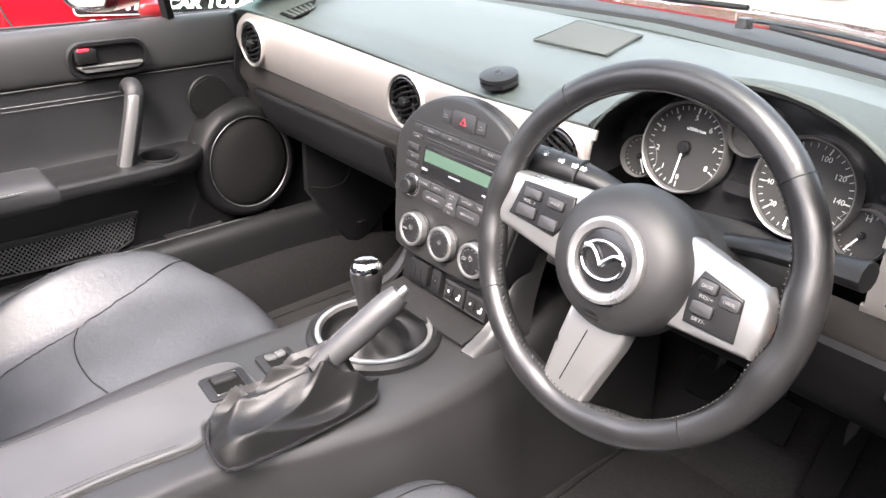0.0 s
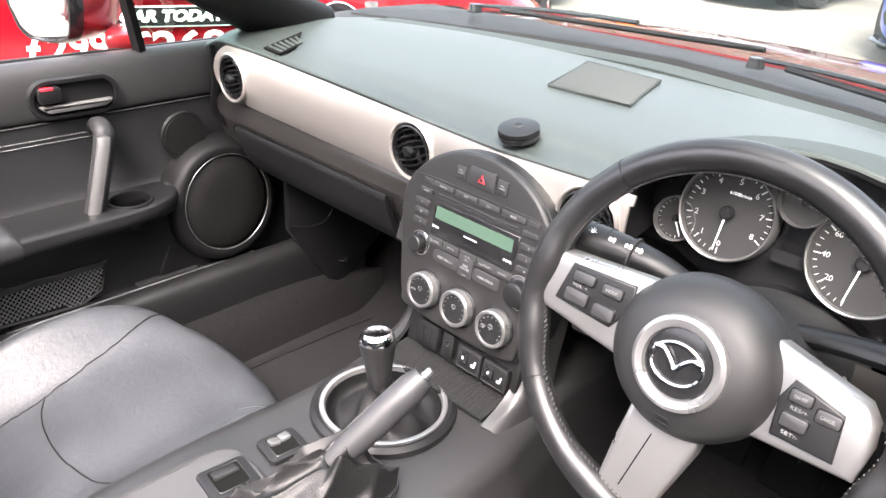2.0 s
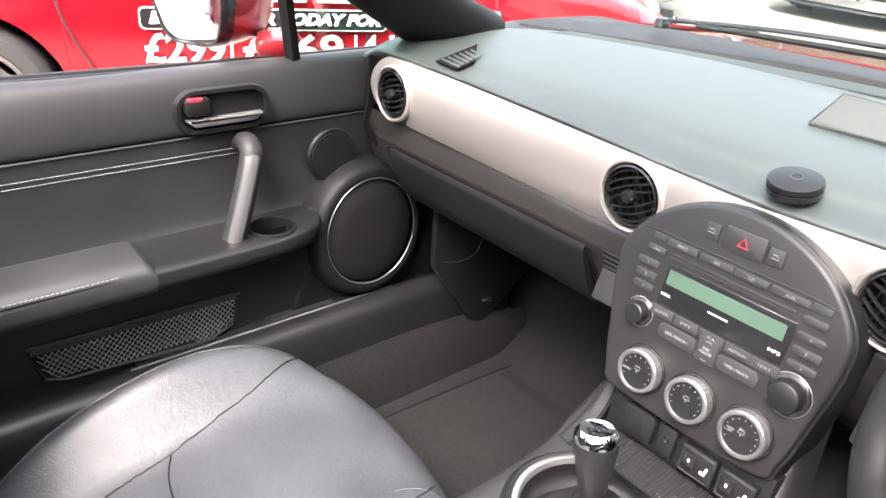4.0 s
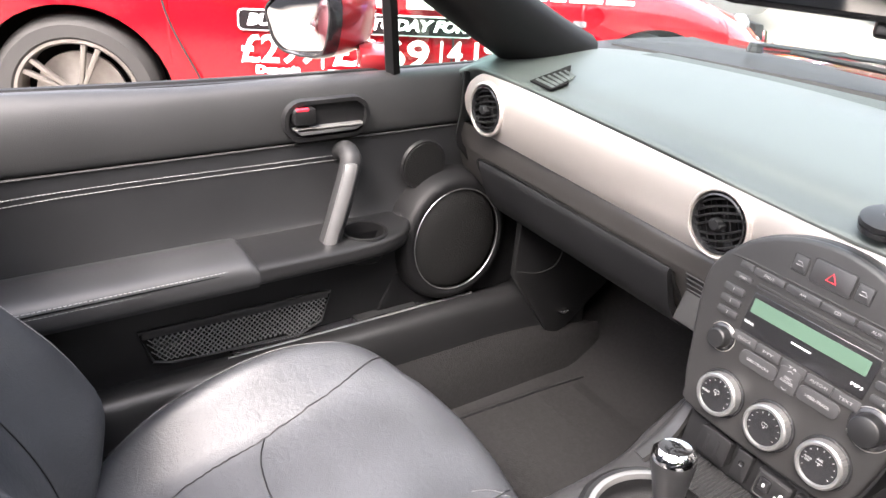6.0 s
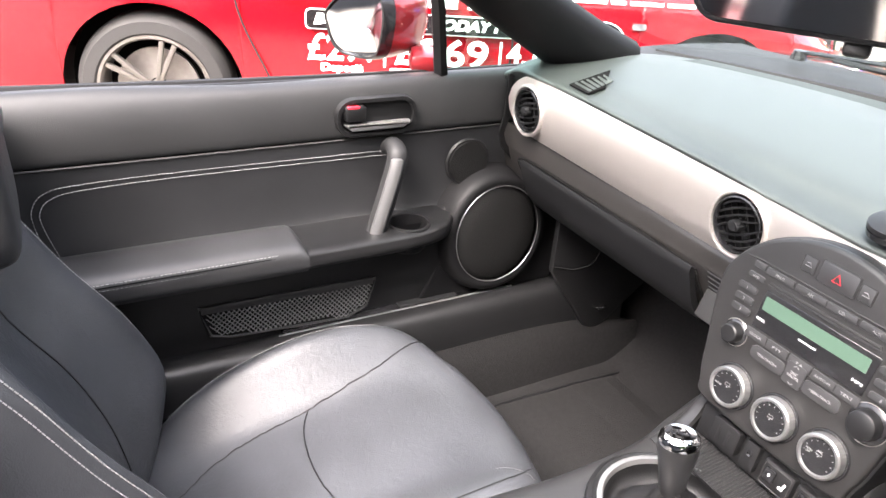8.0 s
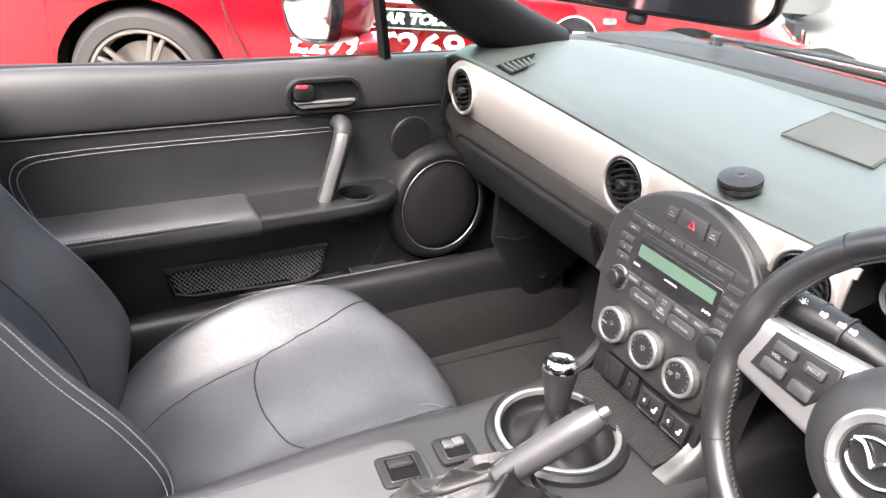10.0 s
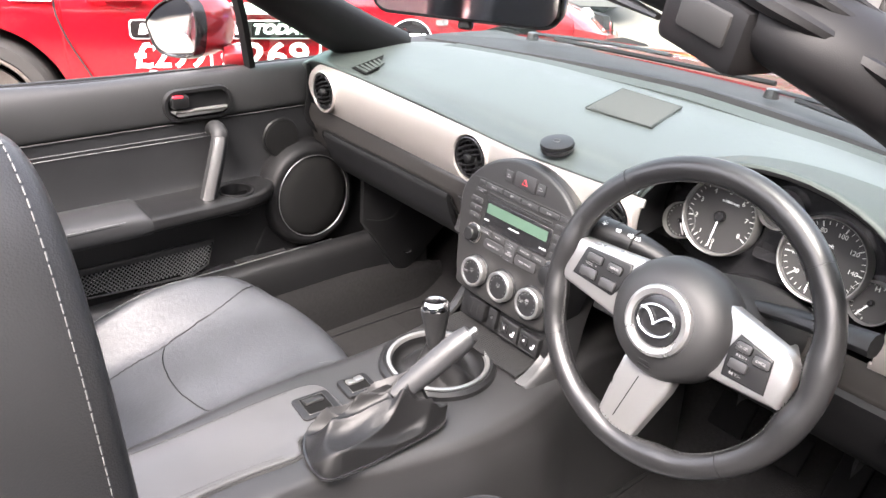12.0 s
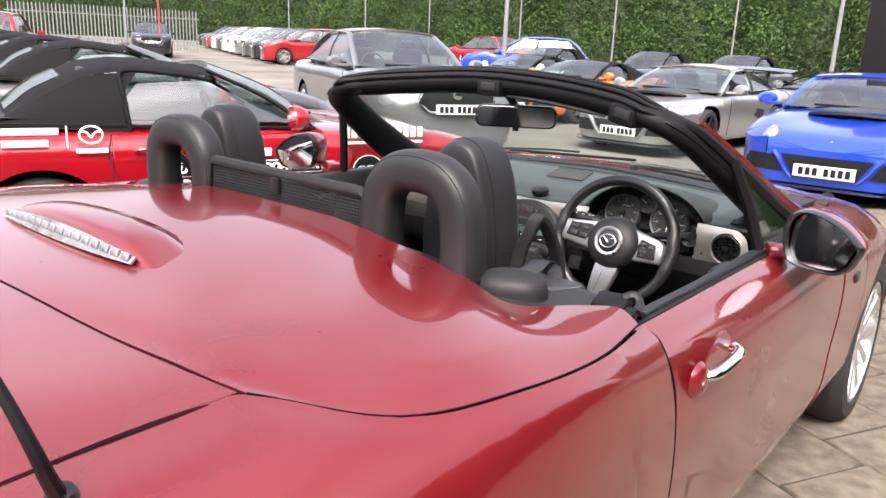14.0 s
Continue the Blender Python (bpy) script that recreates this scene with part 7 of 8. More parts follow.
for s in (-1, 1):
    seat_at(s)
    cx = s * 0.363 + 0.033
    hp = cr([(cx + dx, -0.83 - 0.03 * (z - 0.9), z) for dx, z in ((-0.094, 0.78), (-0.094, 0.87), (-0.093, 0.96), (-0.083, 1.016), (-0.05, 1.05), (0, 1.059), (0.05, 1.05), (0.083, 1.016), (0.093, 0.96), (0.094, 0.87), (0.094, 0.78))], 8)
    ring, seams = [], ([], [])
    for i, p in enumerate(hp):
        t = hp[min(i + 1, len(hp) - 1)] - hp[max(i - 1, 0)]
        t /= np.linalg.norm(t)
        back = np.array((0, -1.0, 0)) + t * t[1]
        back /= np.linalg.norm(back)
        out = np.cross(t, back)
        ring.append([p + 0.037 * math.copysign(abs(math.cos(q)) ** 0.78, math.cos(q)) * out + 0.036 * math.copysign(abs(math.sin(q)) ** 0.78, math.sin(q)) * back for q in np.linspace(0, 2 * math.pi, 28, endpoint=False)])
        if 8 <= i <= len(hp) - 9:
            side = 1 if np.dot(out, p - np.array((cx, p[1], 0.95))) > 0 else -1
            for k, (u, v) in enumerate(((0.0284, 0.0276), (0.0284, -0.0276))):
                seams[k].append(p + side * u * out + v * back)
    rh = part("roll_hoop", grid(ring, closed_v=True), HOOPHIDE, car, "leather-covered roll hoop")
    for line in seams:
        part("hoop_seam", tube(line, 0.0011, 5), DARK, rh)
    for sg in (-1, 1):
        part("hoop_foot", moved(prism(rrect(0.08, 0.08, 0.034, 6), 0.012, None, 0.004), pose(cx + sg * 0.094, -0.83, 0.882)), POD, rh)
    # belt guide loop, belt and its housing
    gx, gy = s * 0.545, 0.0 if s > 0 else -0.05
    lp0 = cr([(gx - s * lean, y + gy, z) for y, z, lean in ((-0.69, 0.81, 0.036), (-0.689, 0.9, 0.034), (-0.695, 0.95, 0.012), (-0.692, 0.977, 0.002), (-0.677, 0.976, 0), (-0.645, 0.945, 0), (-0.62, 0.908, 0), (-0.6, 0.866, 0), (-0.588, 0.82, 0), (-0.604, 0.803, 0.006), (-0.65, 0.8, 0.022))], 5, True)
    band = []
    for i in range(len(lp0)):
        a, b = lp0[i - 1], lp0[(i + 1) % len(lp0)]
        t = np.array(b) - np.array(a)
        n = np.cross(t / np.linalg.norm(t), (1, 0, 0))
        band.append([np.array(lp0[i]) + dx * np.array((1, 0, 0)) + dn * n for dx, dn in ((-0.013, -0.004), (-0.01, -0.007), (0.01, -0.007), (0.013, -0.004), (0.013, 0.004), (0.01, 0.007), (-0.01, 0.007), (-0.013, 0.004))])
    band = grid(band, closed_u=True, closed_v=True)
    bmesh.ops.recalc_face_normals(band, faces=band.faces)
    bg0 = part("belt_guide", band, COVER, car, "plastic seat belt guide")
    part("guide_foot", box((gx - s * 0.02, -0.64 + gy, 0.83), (0.05, 0.12, 0.05), (-20, 0, 0), bevel=0.015), PLASTIC, bg0)
    part("seat_belt", patch([[(s * x, y, z) for x, y, z in edge] for edge in (((0.524, -0.766, 0.872), (0.531, -0.752, 0.882), (0.524, -0.69, 0.886), (0.515, -0.634 + gy, 0.885), (0.535, -0.625 + gy, 0.845), (0.6, -0.66, 0.55)), ((0.563, -0.745, 0.872), (0.57, -0.731, 0.882), (0.558, -0.675, 0.886), (0.545, -0.622 + gy, 0.884), (0.565, -0.613 + gy, 0.845), (0.63, -0.655, 0.55)))], 1, 5, thick=0.0015), mat("dark_webbing", (0.018, 0.02, 0.026), 0.7, 0, 0.1, 30, 0.6, 900), car)
    dome = [[(0.062 * k * math.copysign(abs(math.cos(q)) ** 0.8, math.cos(q)), 0.044 * k * math.copysign(abs(math.sin(q)) ** 0.8, math.sin(q)), h) for q in np.linspace(0, 2 * math.pi, 32, endpoint=False)] for k, h in ((1.06, -0.03), (1.04, 0.0), (1.0, 0.016), (0.95, 0.029), (0.82, 0.039), (0.6, 0.045), (0.3, 0.048), (0.02, 0.0485))]
    hz = part("belt_housing", moved(caps(patch(dome, 3, 1, closed_v=True)), pose(s * 0.562, -0.785, 0.858, 5, 0, s * 26)), COVER, car, "smooth domed seat belt housing")
    gb0 = part("guide_pad", moved(prism([(-0.055, -0.06), (0.045, -0.06), (0.056, 0.02), (0.045, 0.06), (-0.055, 0.05)][::s], 0.035, None, 0.01, 3), pose(s * 0.562, -0.672, 0.83, -8, 0, 0) @ Matrix.Diagonal((s, 1, 1, 1))), LEATHER, car, "stitched leather pad round the belt guide")
    stitches(cr([(s * 0.607, -0.728, 0.869), (s * 0.616, -0.66, 0.861), (s * 0.608, -0.622, 0.853)], 6), gb0, 0.0006, 0.006, 0.0042)
    part("belt_slot", box((s * 0.547, -0.752, 0.876), (0.05, 0.012, 0.01), (-50, 0, s * 24), bevel=0.003), DARK, hz)
    lc = part("latch_cap", box((s * 0.705, -0.695, 0.86), (0.06, 0.06, 0.026), (6, 0, s * 12), bevel=0.008), POD, car)
    part("latch_hook", tube(cr([(s * 0.72, -0.685, 0.872), (s * 0.735, -0.675, 0.878), (s * 0.748, -0.68, 0.868), (s * 0.75, -0.695, 0.858)], 4), 0.008, 8), GLOSS, lc)
    part("latch_cap", box((s * 0.742, -0.712, 0.855), (0.03, 0.035, 0.02), (6, 0, s * 10), bevel=0.006), RUBBER, car)
    cov = []
    for x, yd, zt in ((0.12, -0.86, 0.89), (0.28, -0.86, 0.888), (0.45, -0.85, 0.88), (0.56, -0.86, 0.872), (0.625, -0.862, 0.862), (0.68, -0.79, 0.856), (0.72, -0.72, 0.852), (0.745, -0.70, 0.85)):
        f = 0.0 if x < 0.7 else 0.03
        yr0 = -0.745 if x < 0.5 else -0.745 + 0.09 * min(1, (x - 0.5) / 0.12)
        cov.append([(s * x, yd - 0.03, zt - 0.012), (s * x, yd, zt), (s * x, (yd + yr0) / 2, zt + 0.003), (s * x, yr0, zt - 0.004), (s * x, yr0 + 0.022, zt - 0.022), (s * x, yr0 + 0.03, 0.78), (s * x, yr0 + 0.035, 0.5)])
    part("rear_cover", patch(cov, 4, 4, thick=-0.008), COVER, car)
# wind deflector with mesh
wd = part("wind_deflector", tube([(x, -0.85, z) for x, z in ((-0.21, 0.945), (-0.2, 1.0), (-0.185, 1.012), (0.26, 1.008), (0.275, 0.996), (0.285, 0.94))], 0.008, 8), COVER, car, "black mesh wind deflector between the hoops")
part("deflector_bar", box((0.035, -0.85, 1.005), (0.46, 0.018, 0.014), (0, 0.5, 0), bevel=0.005), COVER, wd)
part("deflector_clip", box((0.03, -0.858, 0.985), (0.025, 0.012, 0.03), bevel=0.003), PLASTIC, wd)
net = [box((0.037, -0.85, 0.925 + 0.0062 * k), (0.46, 0.003, 0.0032), bevel=0) for k in range(12)] + [box((-0.19 + 0.0078 * k, -0.85, 0.955), (0.0026, 0.002, 0.075), bevel=0) for k in range(60)]
part("deflector_net", merge(*net), COVER, wd)["kind"] = "stuff"

# ---- rear-view mirror, header catches, wipers ----
RV = look((0.087, -0.089, 1.095), (0.087 + 0.545, -0.089 - 0.838, 1.095))
rv = part("rear_view_mirror", moved(prism(rrect(0.218, 0.06, 0.022, 8), 0.03, None, 0.008, 3), RV @ pose(0, 0, 0, 180, 0, 0)), GLOSS, car, "frameless-look interior mirror on a stem")
part("mirror_glass", moved(prism(rrect(0.206, 0.05, 0.018, 8), 0.001, None), RV @ pose(0, 0, 0, 180, 0, 0) @ Matrix.Translation((0, 0, 0.0297))), CHROME, rv)
part("mirror_stem", tube(cr([(0.075, -0.068, 1.1), (0.055, -0.065, 1.135), (0.03, -0.08, 1.165)], 4), 0.012, 8), GLOSS, rv)
part("mirror_button", box((0.095, -0.1, 1.062), (0.017, 0.01, 0.013), (-20, 0, 33), bevel=0.003), PLASTIC, rv)
for x in (-0.42, 0.03, 0.47):
    h = HDR(x)
    k = part("roof_catch", box((h[0], h[1] - 0.038, h[2] - 0.012), (0.075, 0.05, 0.044), (0, x * 22, -x * 30), bevel=0.008), POD, car)
    part("catch_slot", box((h[0], h[1] - 0.058, h[2] - 0.008), (0.045, 0.016, 0.022), (0, x * 22, -x * 30), bevel=0.003), DARK, k)
for x0 in (-0.28, 0.24):
    h = [HDR(x0 + d) for d in (-0.16, -0.1, 0.0, 0.1, 0.16)]
    part("sun_visor_edge", tube([(a, b - 0.035, c - 0.03) for a, b, c in h], [0.004, 0.009, 0.009, 0.009, 0.004], 8, flat=0.6), PAD, car)
for base, tip, nm in (((-0.5, 0.66, 0.872), (0.12, 0.62, 0.905), "w"), ((0.08, 0.7, 0.872), (0.58, 0.47, 0.885), "w")):
    b0, t0 = np.array(base), np.array(tip)
    wv = part("wiper", tube([b0 + (t0 - b0) * k + np.array((0, 0.012, 0.012 + 0.012 * math.sin(k * 3.1))) for k in np.linspace(0, 0.62, 6)], 0.007, 6, flat=0.6), GLOSS, car, "black wiper arm and blade")
    part("wiper_blade", tube([b0 + (t0 - b0) * k + np.array((0, 0.0, 0.012)) for k in np.linspace(0.12, 1.0, 8)], 0.005, 6), RUBBER, wv)
    part("wiper_pivot", lathe([(0, 0.018), (0.012, 0.016), (0.015, 0.0)], Matrix.Translation(base), 14), GLOSS, wv)
# a small black tag reader that lies on the dash
pk = thing("dash_puck", pose(0.016, 0.182, 0.8395, 12, 0, 0) @ Matrix.Diagonal((0.76, 0.76, 0.68, 1)), "small round black plastic tag lying on the dash top", "tracker")
part("puck_body", moved(lathe([(0, 0.0), (0.028, 0.0), (0.034, 0.003), (0.0345, 0.012), (0.0325, 0.0125)], None, 40), pose(0, 0, 0)), GLOSS, pk)
part("puck_lid", moved(lathe([(0.0335, 0.014), (0.0345, 0.0145), (0.034, 0.022), (0.028, 0.0245), (0, 0.025)], None, 40), pose(0, 0, 0)), PLASTIC, pk)
part("puck_mark", tube([(0.007 * math.cos(a), 0.007 * math.sin(a), 0.0252) for a in np.linspace(0, 2 * math.pi, 20, endpoint=False)], 0.001, 5, True), BUTTON, pk)

# ---- neighbours in the yard ----
OTHER = {k: paint(k + "_paint", c, f) for k, c, f in (("blue", (0.009, 0.052, 0.46), 0.3), ("silver", (0.4, 0.4, 0.39), 0.7), ("orange", (0.75, 0.16, 0.01), 0.2), ("grey", (0.22, 0.225, 0.23), 0.6), ("dark_grey", (0.09, 0.092, 0.095), 0.5), ("white", (0.68, 0.68, 0.68), 0.05), ("black", (0.012, 0.013, 0.015), 0.3), ("bright_red", (0.3, 0.007, 0.012), 0.3))}
BRONZE = mat("grey_bronze_rim", (0.2, 0.185, 0.17), 0.35, 0.6, 0.1, 12)
ROADSTER = dict(L=3.92, W=1.72, H=1.215, wb=2.31, R=0.308, cowl=(0.34, 0.86), nose=0.66, tail=0.82, deck=0.9, roof=(-0.24, -0.98), back=-1.33, drop=0.05, quarter=-0.70, roof_mat=FABRIC, plate=False, spokes=10, rims=BRONZE, axle=(1.17, -1.15))
red2 = make_car("soft_top_roadster", pose(-3.12, 1.25, -0.085, 0, 0, -22), "bright red roadster with black fabric hood and white sales lettering", RED2, group="red roadsters", **ROADSTER)


def decal(y, z, x=0.868):
    """On the flank of the red roadster: local x runs forward along the car."""
    return face_to((x, y, z + 0.085), (0, 1, 0), (-0.05, 0, 1))


def bar(y0, y1, z0, z1, m=WHITE, name="printed_bar", x=0.866, r=0.004, d=0.0015):
    return part(name, moved(prism(rrect(y1 - y0, z1 - z0, min(r, (z1 - z0) * 0.45)), d, None), decal((y0 + y1) / 2, (z0 + z1) / 2, x)), m, red2)


bar(-0.55, 0.365, 0.51, 0.59, WHITE, "banner_edge", 0.8655, 0.02)
bar(-0.545, 0.36, 0.515, 0.585, GLOSS, "banner", 0.8685, 0.018)
P = lambda txt, y0, y1, z0, z1, x=0.8705, sh=0.0: lettering(txt, (z1 - z0) * 1.38, decal((y0 + y1) / 2, (z0 + z1) / 2, x), WHITE, red2, depth=0.0008, width=y1 - y0, shear=sh, bold=0.003)
P("BUY THIS CAR TODAY FOR", -0.52, 0.335, 0.53, 0.571, 0.872, 0.25)
P("\u00a3299", -0.542, -0.255, 0.385, 0.49)
P("\u00a3269", -0.194, 0.19, 0.38, 0.488)
P("4.1%", 0.268, 0.50, 0.40, 0.49)
for y in (-0.232, 0.242):
    bar(y - 0.005, y + 0.005, 0.37, 0.495, WHITE, "divider")
P("Deposit", -0.49, -0.32, 0.345, 0.375, 0.864)
for y0, y1, z0, z1 in ((-0.21, 0.1, 0.345, 0.368), (0.28, 0.44, 0.345, 0.368), (-0.16, 0.05, 0.615, 0.66), (0.09, 0.3, 0.615, 0.66)):
    bar(y0, y1, z0, z1, WHITE, x=0.864)
# bars for the number, the address and the dealer's name
for k in range(11):
    if k != 5:
        bar(0.5 + 0.05 * k, 0.5 + 0.05 * k + 0.038, 0.705, 0.77, WHITE, x=0.86)
for y0, y1 in ((0.5, 0.66), (0.675, 0.74), (0.755, 0.9), (0.915, 1.04)):
    bar(y0, y1, 0.668, 0.684, WHITE, x=0.862)
bar(-1.31, -1.05, 0.755, 0.79, WHITE, x=0.862)
bar(-1.31, -1.1, 0.695, 0.73, WHITE, x=0.864)
bar(-1.018, -1.01, 0.685, 0.80, WHITE, x=0.862)
bar(-0.976, -0.823, 0.658, 0.682, WHITE, x=0.866)
part("printed_roundel", moved(tube([(0.055 * math.cos(a), 0.044 * math.sin(a), 0) for a in np.linspace(0, 2 * math.pi, 28, endpoint=False)], 0.006, 5, True), decal(-0.9, 0.752, 0.862)), WHITE, red2)
part("printed_roundel", moved(tube(cr([(-0.05, 0.018, 0), (-0.02, 0.012, 0), (0, -0.014, 0), (0.02, 0.012, 0), (0.05, 0.018, 0)], 4), 0.006, 5), decal(-0.9, 0.752, 0.862)), WHITE, red2)
part("price_roundel_edge", moved(prism(oval(0.212, 0.2, 40), 0.0015, None), decal(0.662, 0.499, 0.8665)), WHITE, red2)
part("price_roundel", moved(prism(oval(0.2, 0.188, 40), 0.0025, None), decal(0.662, 0.499, 0.867)), GLOSS, red2)
P("\u00a31,750", 0.585, 0.74, 0.485, 0.53, 0.8705)
for k, w in enumerate((0.1, 0.12)):
    bar(0.662 - w / 2, 0.662 + w / 2, 0.455 - 0.025 * k, 0.468 - 0.025 * k, WHITE, x=0.871)
bar(0.78, 0.84, 0.572, 0.598, LAMP, "side_marker", 0.868, 0.01, 0.006)
hd = part("door_handle", tube(cr([(0.862, -0.69, 0.748), (0.882, -0.66, 0.756), (0.886, -0.57, 0.758), (0.88, -0.47, 0.76), (0.862, -0.44, 0.756)], 4), 0.014, 8, flat=0.7), RED2, red2)
part("handle_recess", lathe([(0, 0.001), (0.04, 0.002), (0.05, 0.0)], decal(-0.56, 0.67, 0.864) @ Matrix.Diagonal((1.5, 0.8, 1, 1)), 24), RED2, hd)
part("door_seam", tube(cr([(0.835, -0.80, 0.83), (0.856, -0.82, 0.72), (0.864, -0.79, 0.6), (0.866, -0.72, 0.45), (0.86, -0.66, 0.32)], 4), 0.004, 5), DARK, red2)

# further roadsters of the same kind behind it
for x, y, rz, c, w in ((-6.0, 2.35, -22, "dark_grey", "dark grey"), (-8.9, 3.3, -20, "bright_red", "bright red"), (-11.8, 4.2, -20, "bright_red", "bright red"), (-14.7, 5.1, -20, "black", "black")):
    make_car("soft_top_roadster", pose(x, y, rise(x, y), 0, 0, rz), w + " roadster with closed black fabric hood", OTHER[c], group="red roadsters", **ROADSTER)

COUPE = dict(L=4.0, W=1.75, H=1.14, wb=2.3, R=0.31, cowl=(0.66, 0.8), nose=0.57, tail=0.8, deck=0.86, roof=(-0.02, -0.55), back=-1.3, front_face="sport", group="sports coupes")
make_car("sports_coupe", pose(-0.47, 7.73, 0, 0, 0, 183), "low bright blue sports coupe with black front intakes", OTHER["blue"], **COUPE)
make_car("sports_coupe", pose(-3.12, 9.41, 0, 0, 0, 176), "low silver sports coupe with dark wheels and rear wing", OTHER["silver"], rims=GLOSS, wing=True, **COUPE)
make_car("sports_coupe", pose(-6.3, 11.9, 0.0, 0, 0, 172), "low orange sports car with black fabric roof", OTHER["orange"], rims=GLOSS, **{**COUPE, "roof_mat": FABRIC})
make_car("sports_coupe", pose(-9.2, 14.2, rise(-9.2, 14.2), 0, 0, 170), "low white sports car with black roof", OTHER["white"], rims=GLOSS, **{**COUPE, "roof_mat": FABRIC})
make_car("sports_coupe", pose(-2.1, 13.6, 0, 0, 0, 70), "low grey sports car with black fabric roof", OTHER["grey"], rims=GLOSS, wing=False, **{**COUPE, "roof_mat": FABRIC})
for x, y, c in ((-8.3, 19.2, "dark_grey"), (-6.0, 19.8, "dark_grey"), (-11.6, 18.9, "dark_grey")):
    make_car("soft_top_roadster", pose(x, y, rise(x, y), 0, 0, 168), "dark grey soft-top sports car in the second row", OTHER[c], group="second row roadsters", **{**ROADSTER, "H": 1.3})
SALOON = dict(L=4.87, W=1.84, H=1.45, wb=2.83, R=0.33, cowl=(0.95, 0.98), nose=0.84, tail=0.95, deck=1.03, roof=(0.15, -1.05), back=-1.8, group="saloons")
make_car("saloon_car", pose(-6.23, 6.14, 0, 0, 0, 241.6), "metallic grey saloon with dark grille and chrome surround", OTHER["grey"], **SALOON)
SUV = dict(L=4.3, W=1.77, H=1.56, wb=2.57, R=0.34, cowl=(0.95, 1.02), nose=0.92, tail=1.0, deck=1.06, roof=(0.1, -1.45), back=-1.95, group="far row of crossovers")
base_cars = {}


def suv(c, x, y, rz):
    words = {"bright_red": "red", "dark_grey": "dark grey"}.get(c, c)
    m = pose(x, y, rise(x, y), 0, 0, rz)
    if c in base_cars:
        copy_thing(base_cars[c], m)
    else:
        base_cars[c] = make_car("crossover_car", m, words + " compact crossover in the far row", OTHER[c], **SUV)


for k, c in enumerate(("bright_red", "black", "dark_grey", "grey", "white", "white", "dark_grey", "white", "bright_red", "dark_grey", "black")):
    suv(c, -25.8 - 2.3 * k, 21.8 + 1.2 * k, 152)
suv("bright_red", -20.6, 28.0, 75)
suv("blue", -13.4, 20.6, 120)
suv("bright_red", -20.5, 6.6, 60)
suv("black", -33.0, 18.3, 238)
suv("bright_red", -25.5, 8.4, 60)
suv("white", -15.4, 2.0, 70)

# ---- bank of ivy and trees, fence, poles, closing walls ----
IVY = mat("ivy_leaf", (0.03, 0.058, 0.013), 0.6, 0, 0.5, 0.35, spec=0.2)
EARTH = mat("dark_undergrowth", (0.02, 0.034, 0.01), 0.9, 0, 0.4, 0.6)
GALV = mat("galvanised_steel", (0.2, 0.205, 0.21), 0.5, 0.5, 0.15, 3)
POLE = mat("white_pole", (0.18, 0.185, 0.19), 0.4, 0, 0.08, 4)
g = np.random.default_rng(4)


def bank(line, height, depth, count, name, label, size=0.2):
    """A leafy bank along a line on the ground: an undergrowth core with many single leaves in front of it."""
    pts = cr(line, 8)
    seg = np.r_[0, np.cumsum(np.linalg.norm(np.diff(pts, axis=0), axis=1))]

    def at(u, v, off=0.0):
        x, y = np.interp(u, seg, pts[:, 0]), np.interp(u, seg, pts[:, 1])
        tx, ty = np.interp(u + 0.5, seg, pts[:, 0]) - np.interp(u - 0.5, seg, pts[:, 0]), np.interp(u + 0.5, seg, pts[:, 1]) - np.interp(u - 0.5, seg, pts[:, 1])
        n = np.hypot(tx, ty) + 1e-9
        bulge = 0.5 * np.sin(u * 0.9 + 2 * v) + 0.4 * np.sin(u * 2.3 + 5 * v + 1) + 0.3 * np.sin(u * 0.37 - v * 3)
        h = height * (1 + 0.12 * np.sin(u * 0.31) + 0.08 * np.sin(u * 0.83))
        back = depth * v ** 1.3 - bulge * (0.7 + v * 0.5) + off
        return np.stack([x - ty / n * back, y + tx / n * back, h * v + 0.0 * u], -1)
    U, V = np.meshgrid(np.linspace(0.3, seg[-1] - 0.3, 90), np.linspace(0, 1, 12), indexing="ij")
    G = at(U, V, 0.55)
    gz = np.vectorize(rise)(G[..., 0], G[..., 1])
    G[..., 2] += gz - 0.05
    core = part(name, grid(G, thick=0.3), EARTH, None, normals=True)
    tagged(core, label, "hedge", kind="stuff")
    u, v = g.uniform(0.5, seg[-1] - 0.5, count), g.uniform(0, 1, count)
    c = at(u, v)
    c[:, 2] += np.vectorize(rise)(c[:, 0], c[:, 1])
    c += g.normal(0, 0.2, c.shape)
    a = g.normal(0, 1, c.shape)
    a /= np.linalg.norm(a, axis=1)[:, None]
    b = np.cross(a, g.normal(0, 1, c.shape))
    b /= np.linalg.norm(b, axis=1)[:, None]
    s = (size * g.uniform(0.5, 1.3, count))[:, None]
    fold = np.cross(a, b) * s * 0.2
    vs = np.stack([c - a * s * 0.6, c - b * s * 0.4 + fold, c + a * s * 0.6, c + b * s * 0.4 + fold], 1).reshape(-1, 3)
    me = bpy.data.meshes.new("leaf")
    idx = np.arange(count * 4).reshape(-1, 4)
    me.from_pydata(vs.tolist(), [], np.concatenate([idx[:, [0, 1, 2]], idx[:, [0, 2, 3]]]).tolist())
    me.materials.append(IVY)
    lv = new("leaf", me)
    lv.parent = core
    lv["kind"] = "stuff"


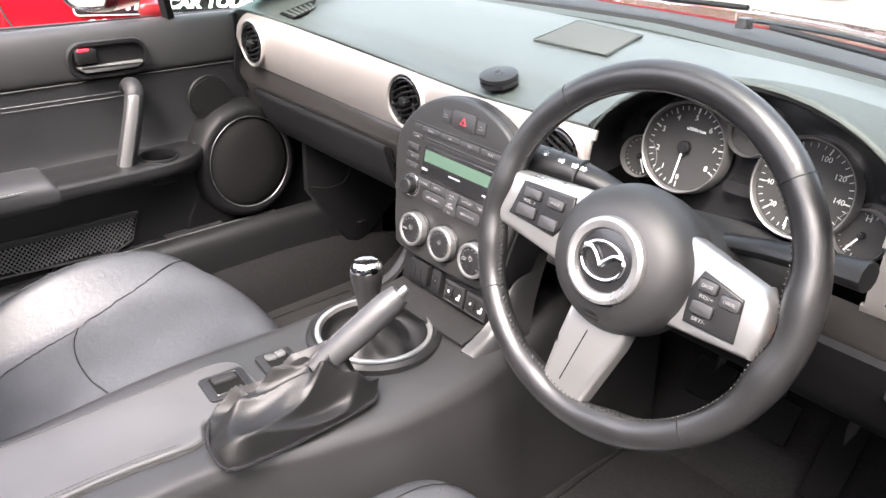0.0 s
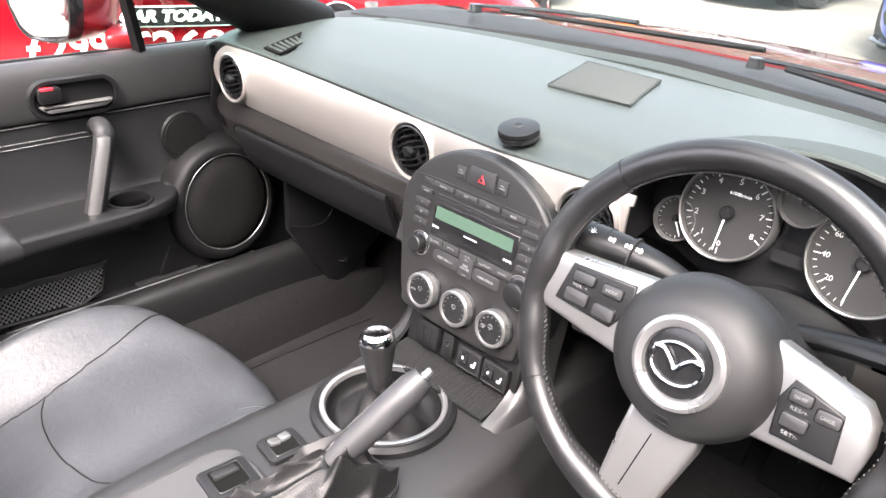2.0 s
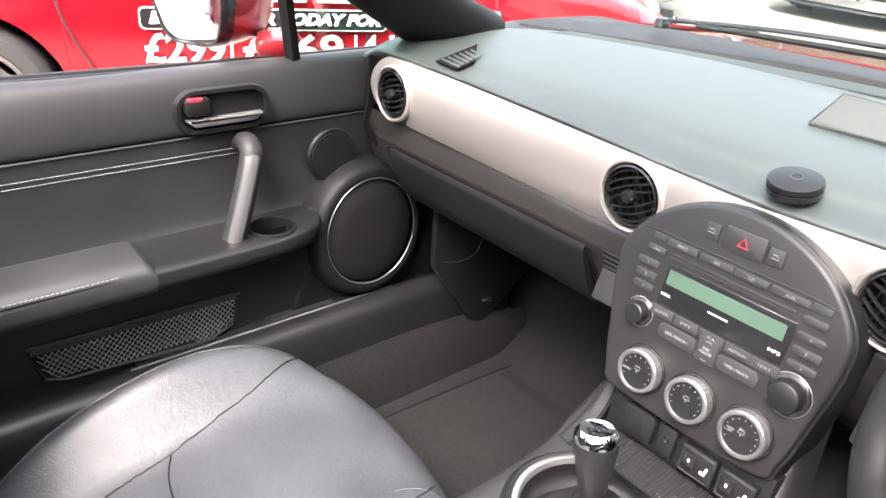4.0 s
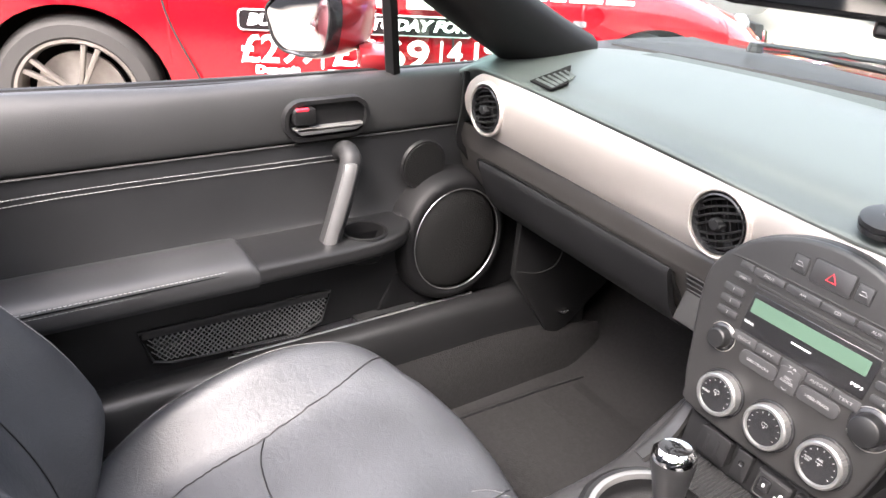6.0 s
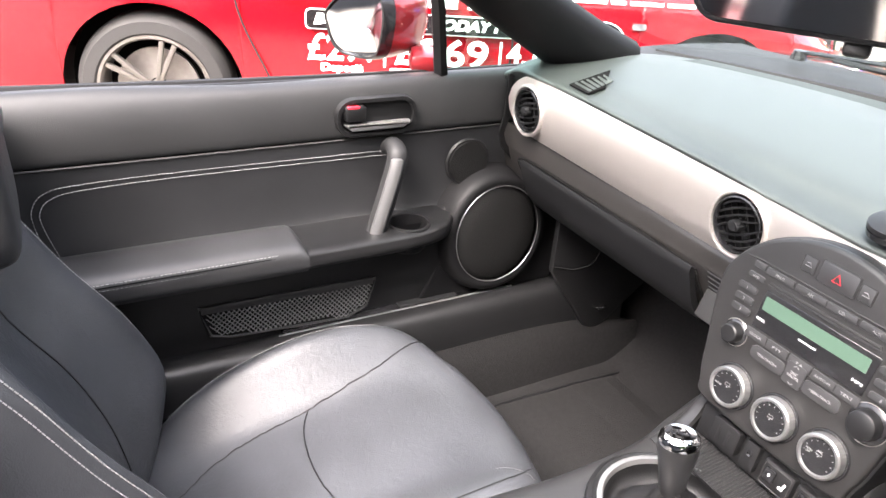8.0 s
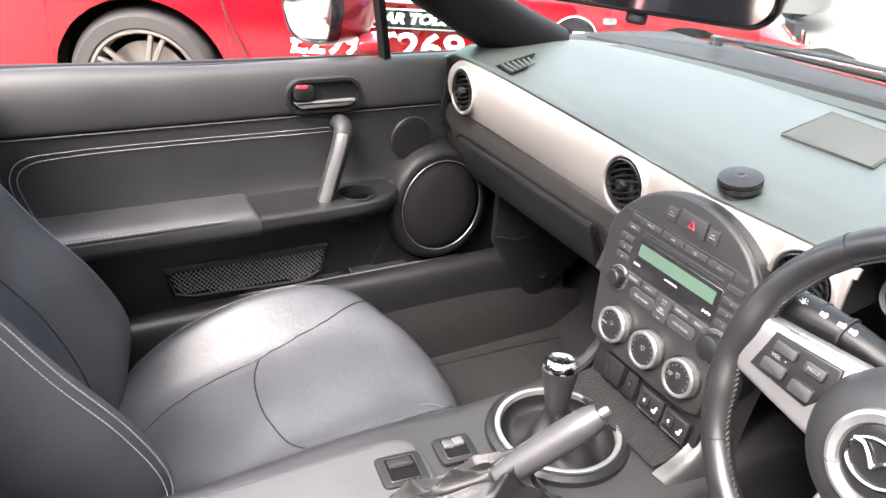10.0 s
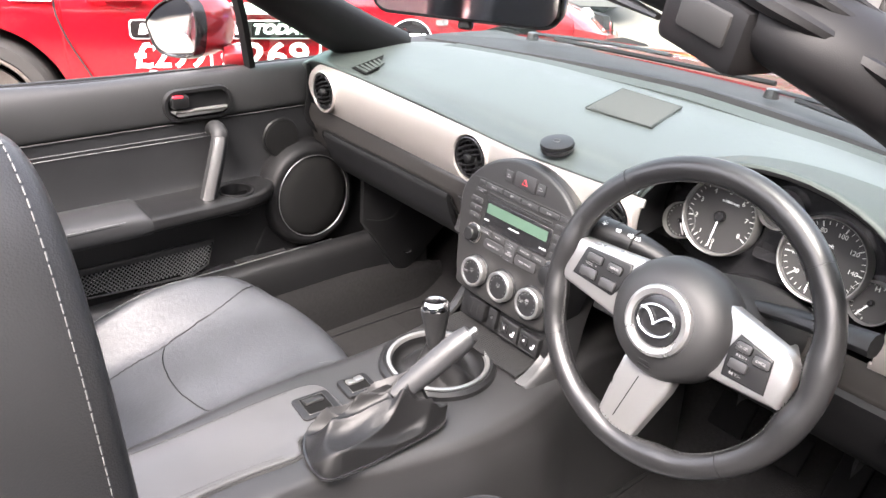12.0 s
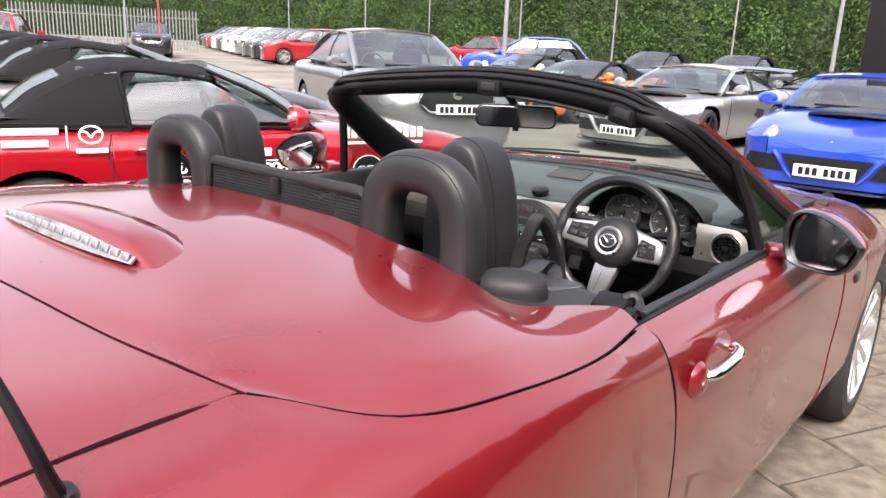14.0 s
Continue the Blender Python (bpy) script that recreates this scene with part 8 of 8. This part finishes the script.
bank([(-95, 18), (-80, 44), (-55, 50), (-32, 46), (-15, 46), (2, 43), (16, 36)], 8.5, 5.0, 150000, "hedge_bank", "tall bank of green ivy and trees behind the yard", 0.2)
bank([(17, 34), (12, 20), (8, 6), (7.5, -6), (8, -18)], 9.0, 3.0, 45000, "hedge_bank", "leafy trees along the side of the yard", 0.3)
# leaves take their colour leaf by leaf
nt = IVY.node_tree
gi = nt.nodes.new("ShaderNodeNewGeometry")
hv = nt.nodes.new("ShaderNodeHueSaturation")
vr = nt.nodes.new("ShaderNodeMapRange")
vr.inputs["To Min"].default_value, vr.inputs["To Max"].default_value = 0.55, 1.4
nt.links.new(gi.outputs["Random Per Island"], vr.inputs["Value"])
nt.links.new(vr.outputs[0], hv.inputs["Value"])
old = nt.nodes["Principled BSDF"].inputs["Base Color"].links[0].from_socket
nt.links.new(old, hv.inputs["Color"])
nt.links.new(hv.outputs[0], nt.nodes["Principled BSDF"].inputs["Base Color"])

# palisade fence
fence = thing("palisade_fence", pose(-44.0, 20.7, rise(-44, 20.7), 0, 0, 69), "grey galvanised palisade fence at the yard's edge", "fence")
pale_me = None
for k in range(52):
    if pale_me is None:
        ob = part("pale", prism([(-0.035, 0), (0.035, 0), (0.035, 2.3), (0, 2.42), (-0.035, 2.3)], 0.02, Matrix(((1, 0, 0, 0), (0, 0, 1, 0), (0, 1, 0, 0), (0, 0, 0, 1)))), GALV, fence)
        pale_me = ob.data
    else:
        ob = new("pale", pale_me)
        ob.parent = fence
    ob.matrix_basis = pose(-4.0 + 0.2 * k, 0, 0)
for z in (0.5, 1.9):
    part("rail", box((1.1, 0.04, z), (10.6, 0.04, 0.05), bevel=0.005), GALV, fence)


def pole(x, y, h, r, label="tall white pole standing at the yard's edge", m=POLE):
    r *= 0.75
    p = thing("flag_pole" if r < 0.07 else "street_lamp", pose(x, y, rise(x, y)), label, "pole", "poles round the yard")
    part("mast", lathe([(r * 1.6, 0), (r * 1.6, 0.3), (r * 1.1, 0.35), (r, 0.6), (r * 0.7, h), (0, h + 0.02)], None, 14), m, p)
    part("base_plate", box((0, 0, 0.01), (r * 5, r * 5, 0.03), bevel=0.004), GALV, p)
    if r >= 0.07:
        part("lamp_head", box((0.3, 0, h), (0.7, 0.2, 0.09), bevel=0.03), GALV, p)


for x, y, h, r in ((-13.6, 19.6, 8, 0.1), (-18.7, 28.1, 8, 0.045), (-27.0, 26.5, 8, 0.045), (-25.9, 30.2, 8, 0.045), (-16.9, 33.8, 8, 0.06), (-8.5, 26.6, 8, 0.045), (-33.4, 26.9, 8, 0.045), (-5.3, 27.5, 9, 0.1)):
    pole(x, y, h, r)
pole(-33.0, 17.0, 7, 0.06)
pole(-32.5, 18.4, 7, 0.05, "red and white flag pole beside the fence", REDMARK)
# tall dark sign panel
sg = thing("sign_panel", pose(-1.0, 12.1, 0, 0, 0, 8), "tall matt black free-standing sign panel", "sign")
part("panel", box((0.3, 0, 2.2), (1.5, 0.16, 4.4), bevel=0.01), RUBBER, sg)
part("plinth", box((0.3, 0, 0.06), (1.7, 0.3, 0.12), bevel=0.01), GALV, sg)
# showroom wall that closes the yard behind
tagged(part("wall_south", box((0, -13, 2.2), (30, 0.3, 4.4), bevel=0.02), mat("grey_cladding", (0.06, 0.06, 0.065), 0.5, 0, 0.1, 0.6, 0.2, 40)), "grey clad showroom wall", "wall", kind="structure")
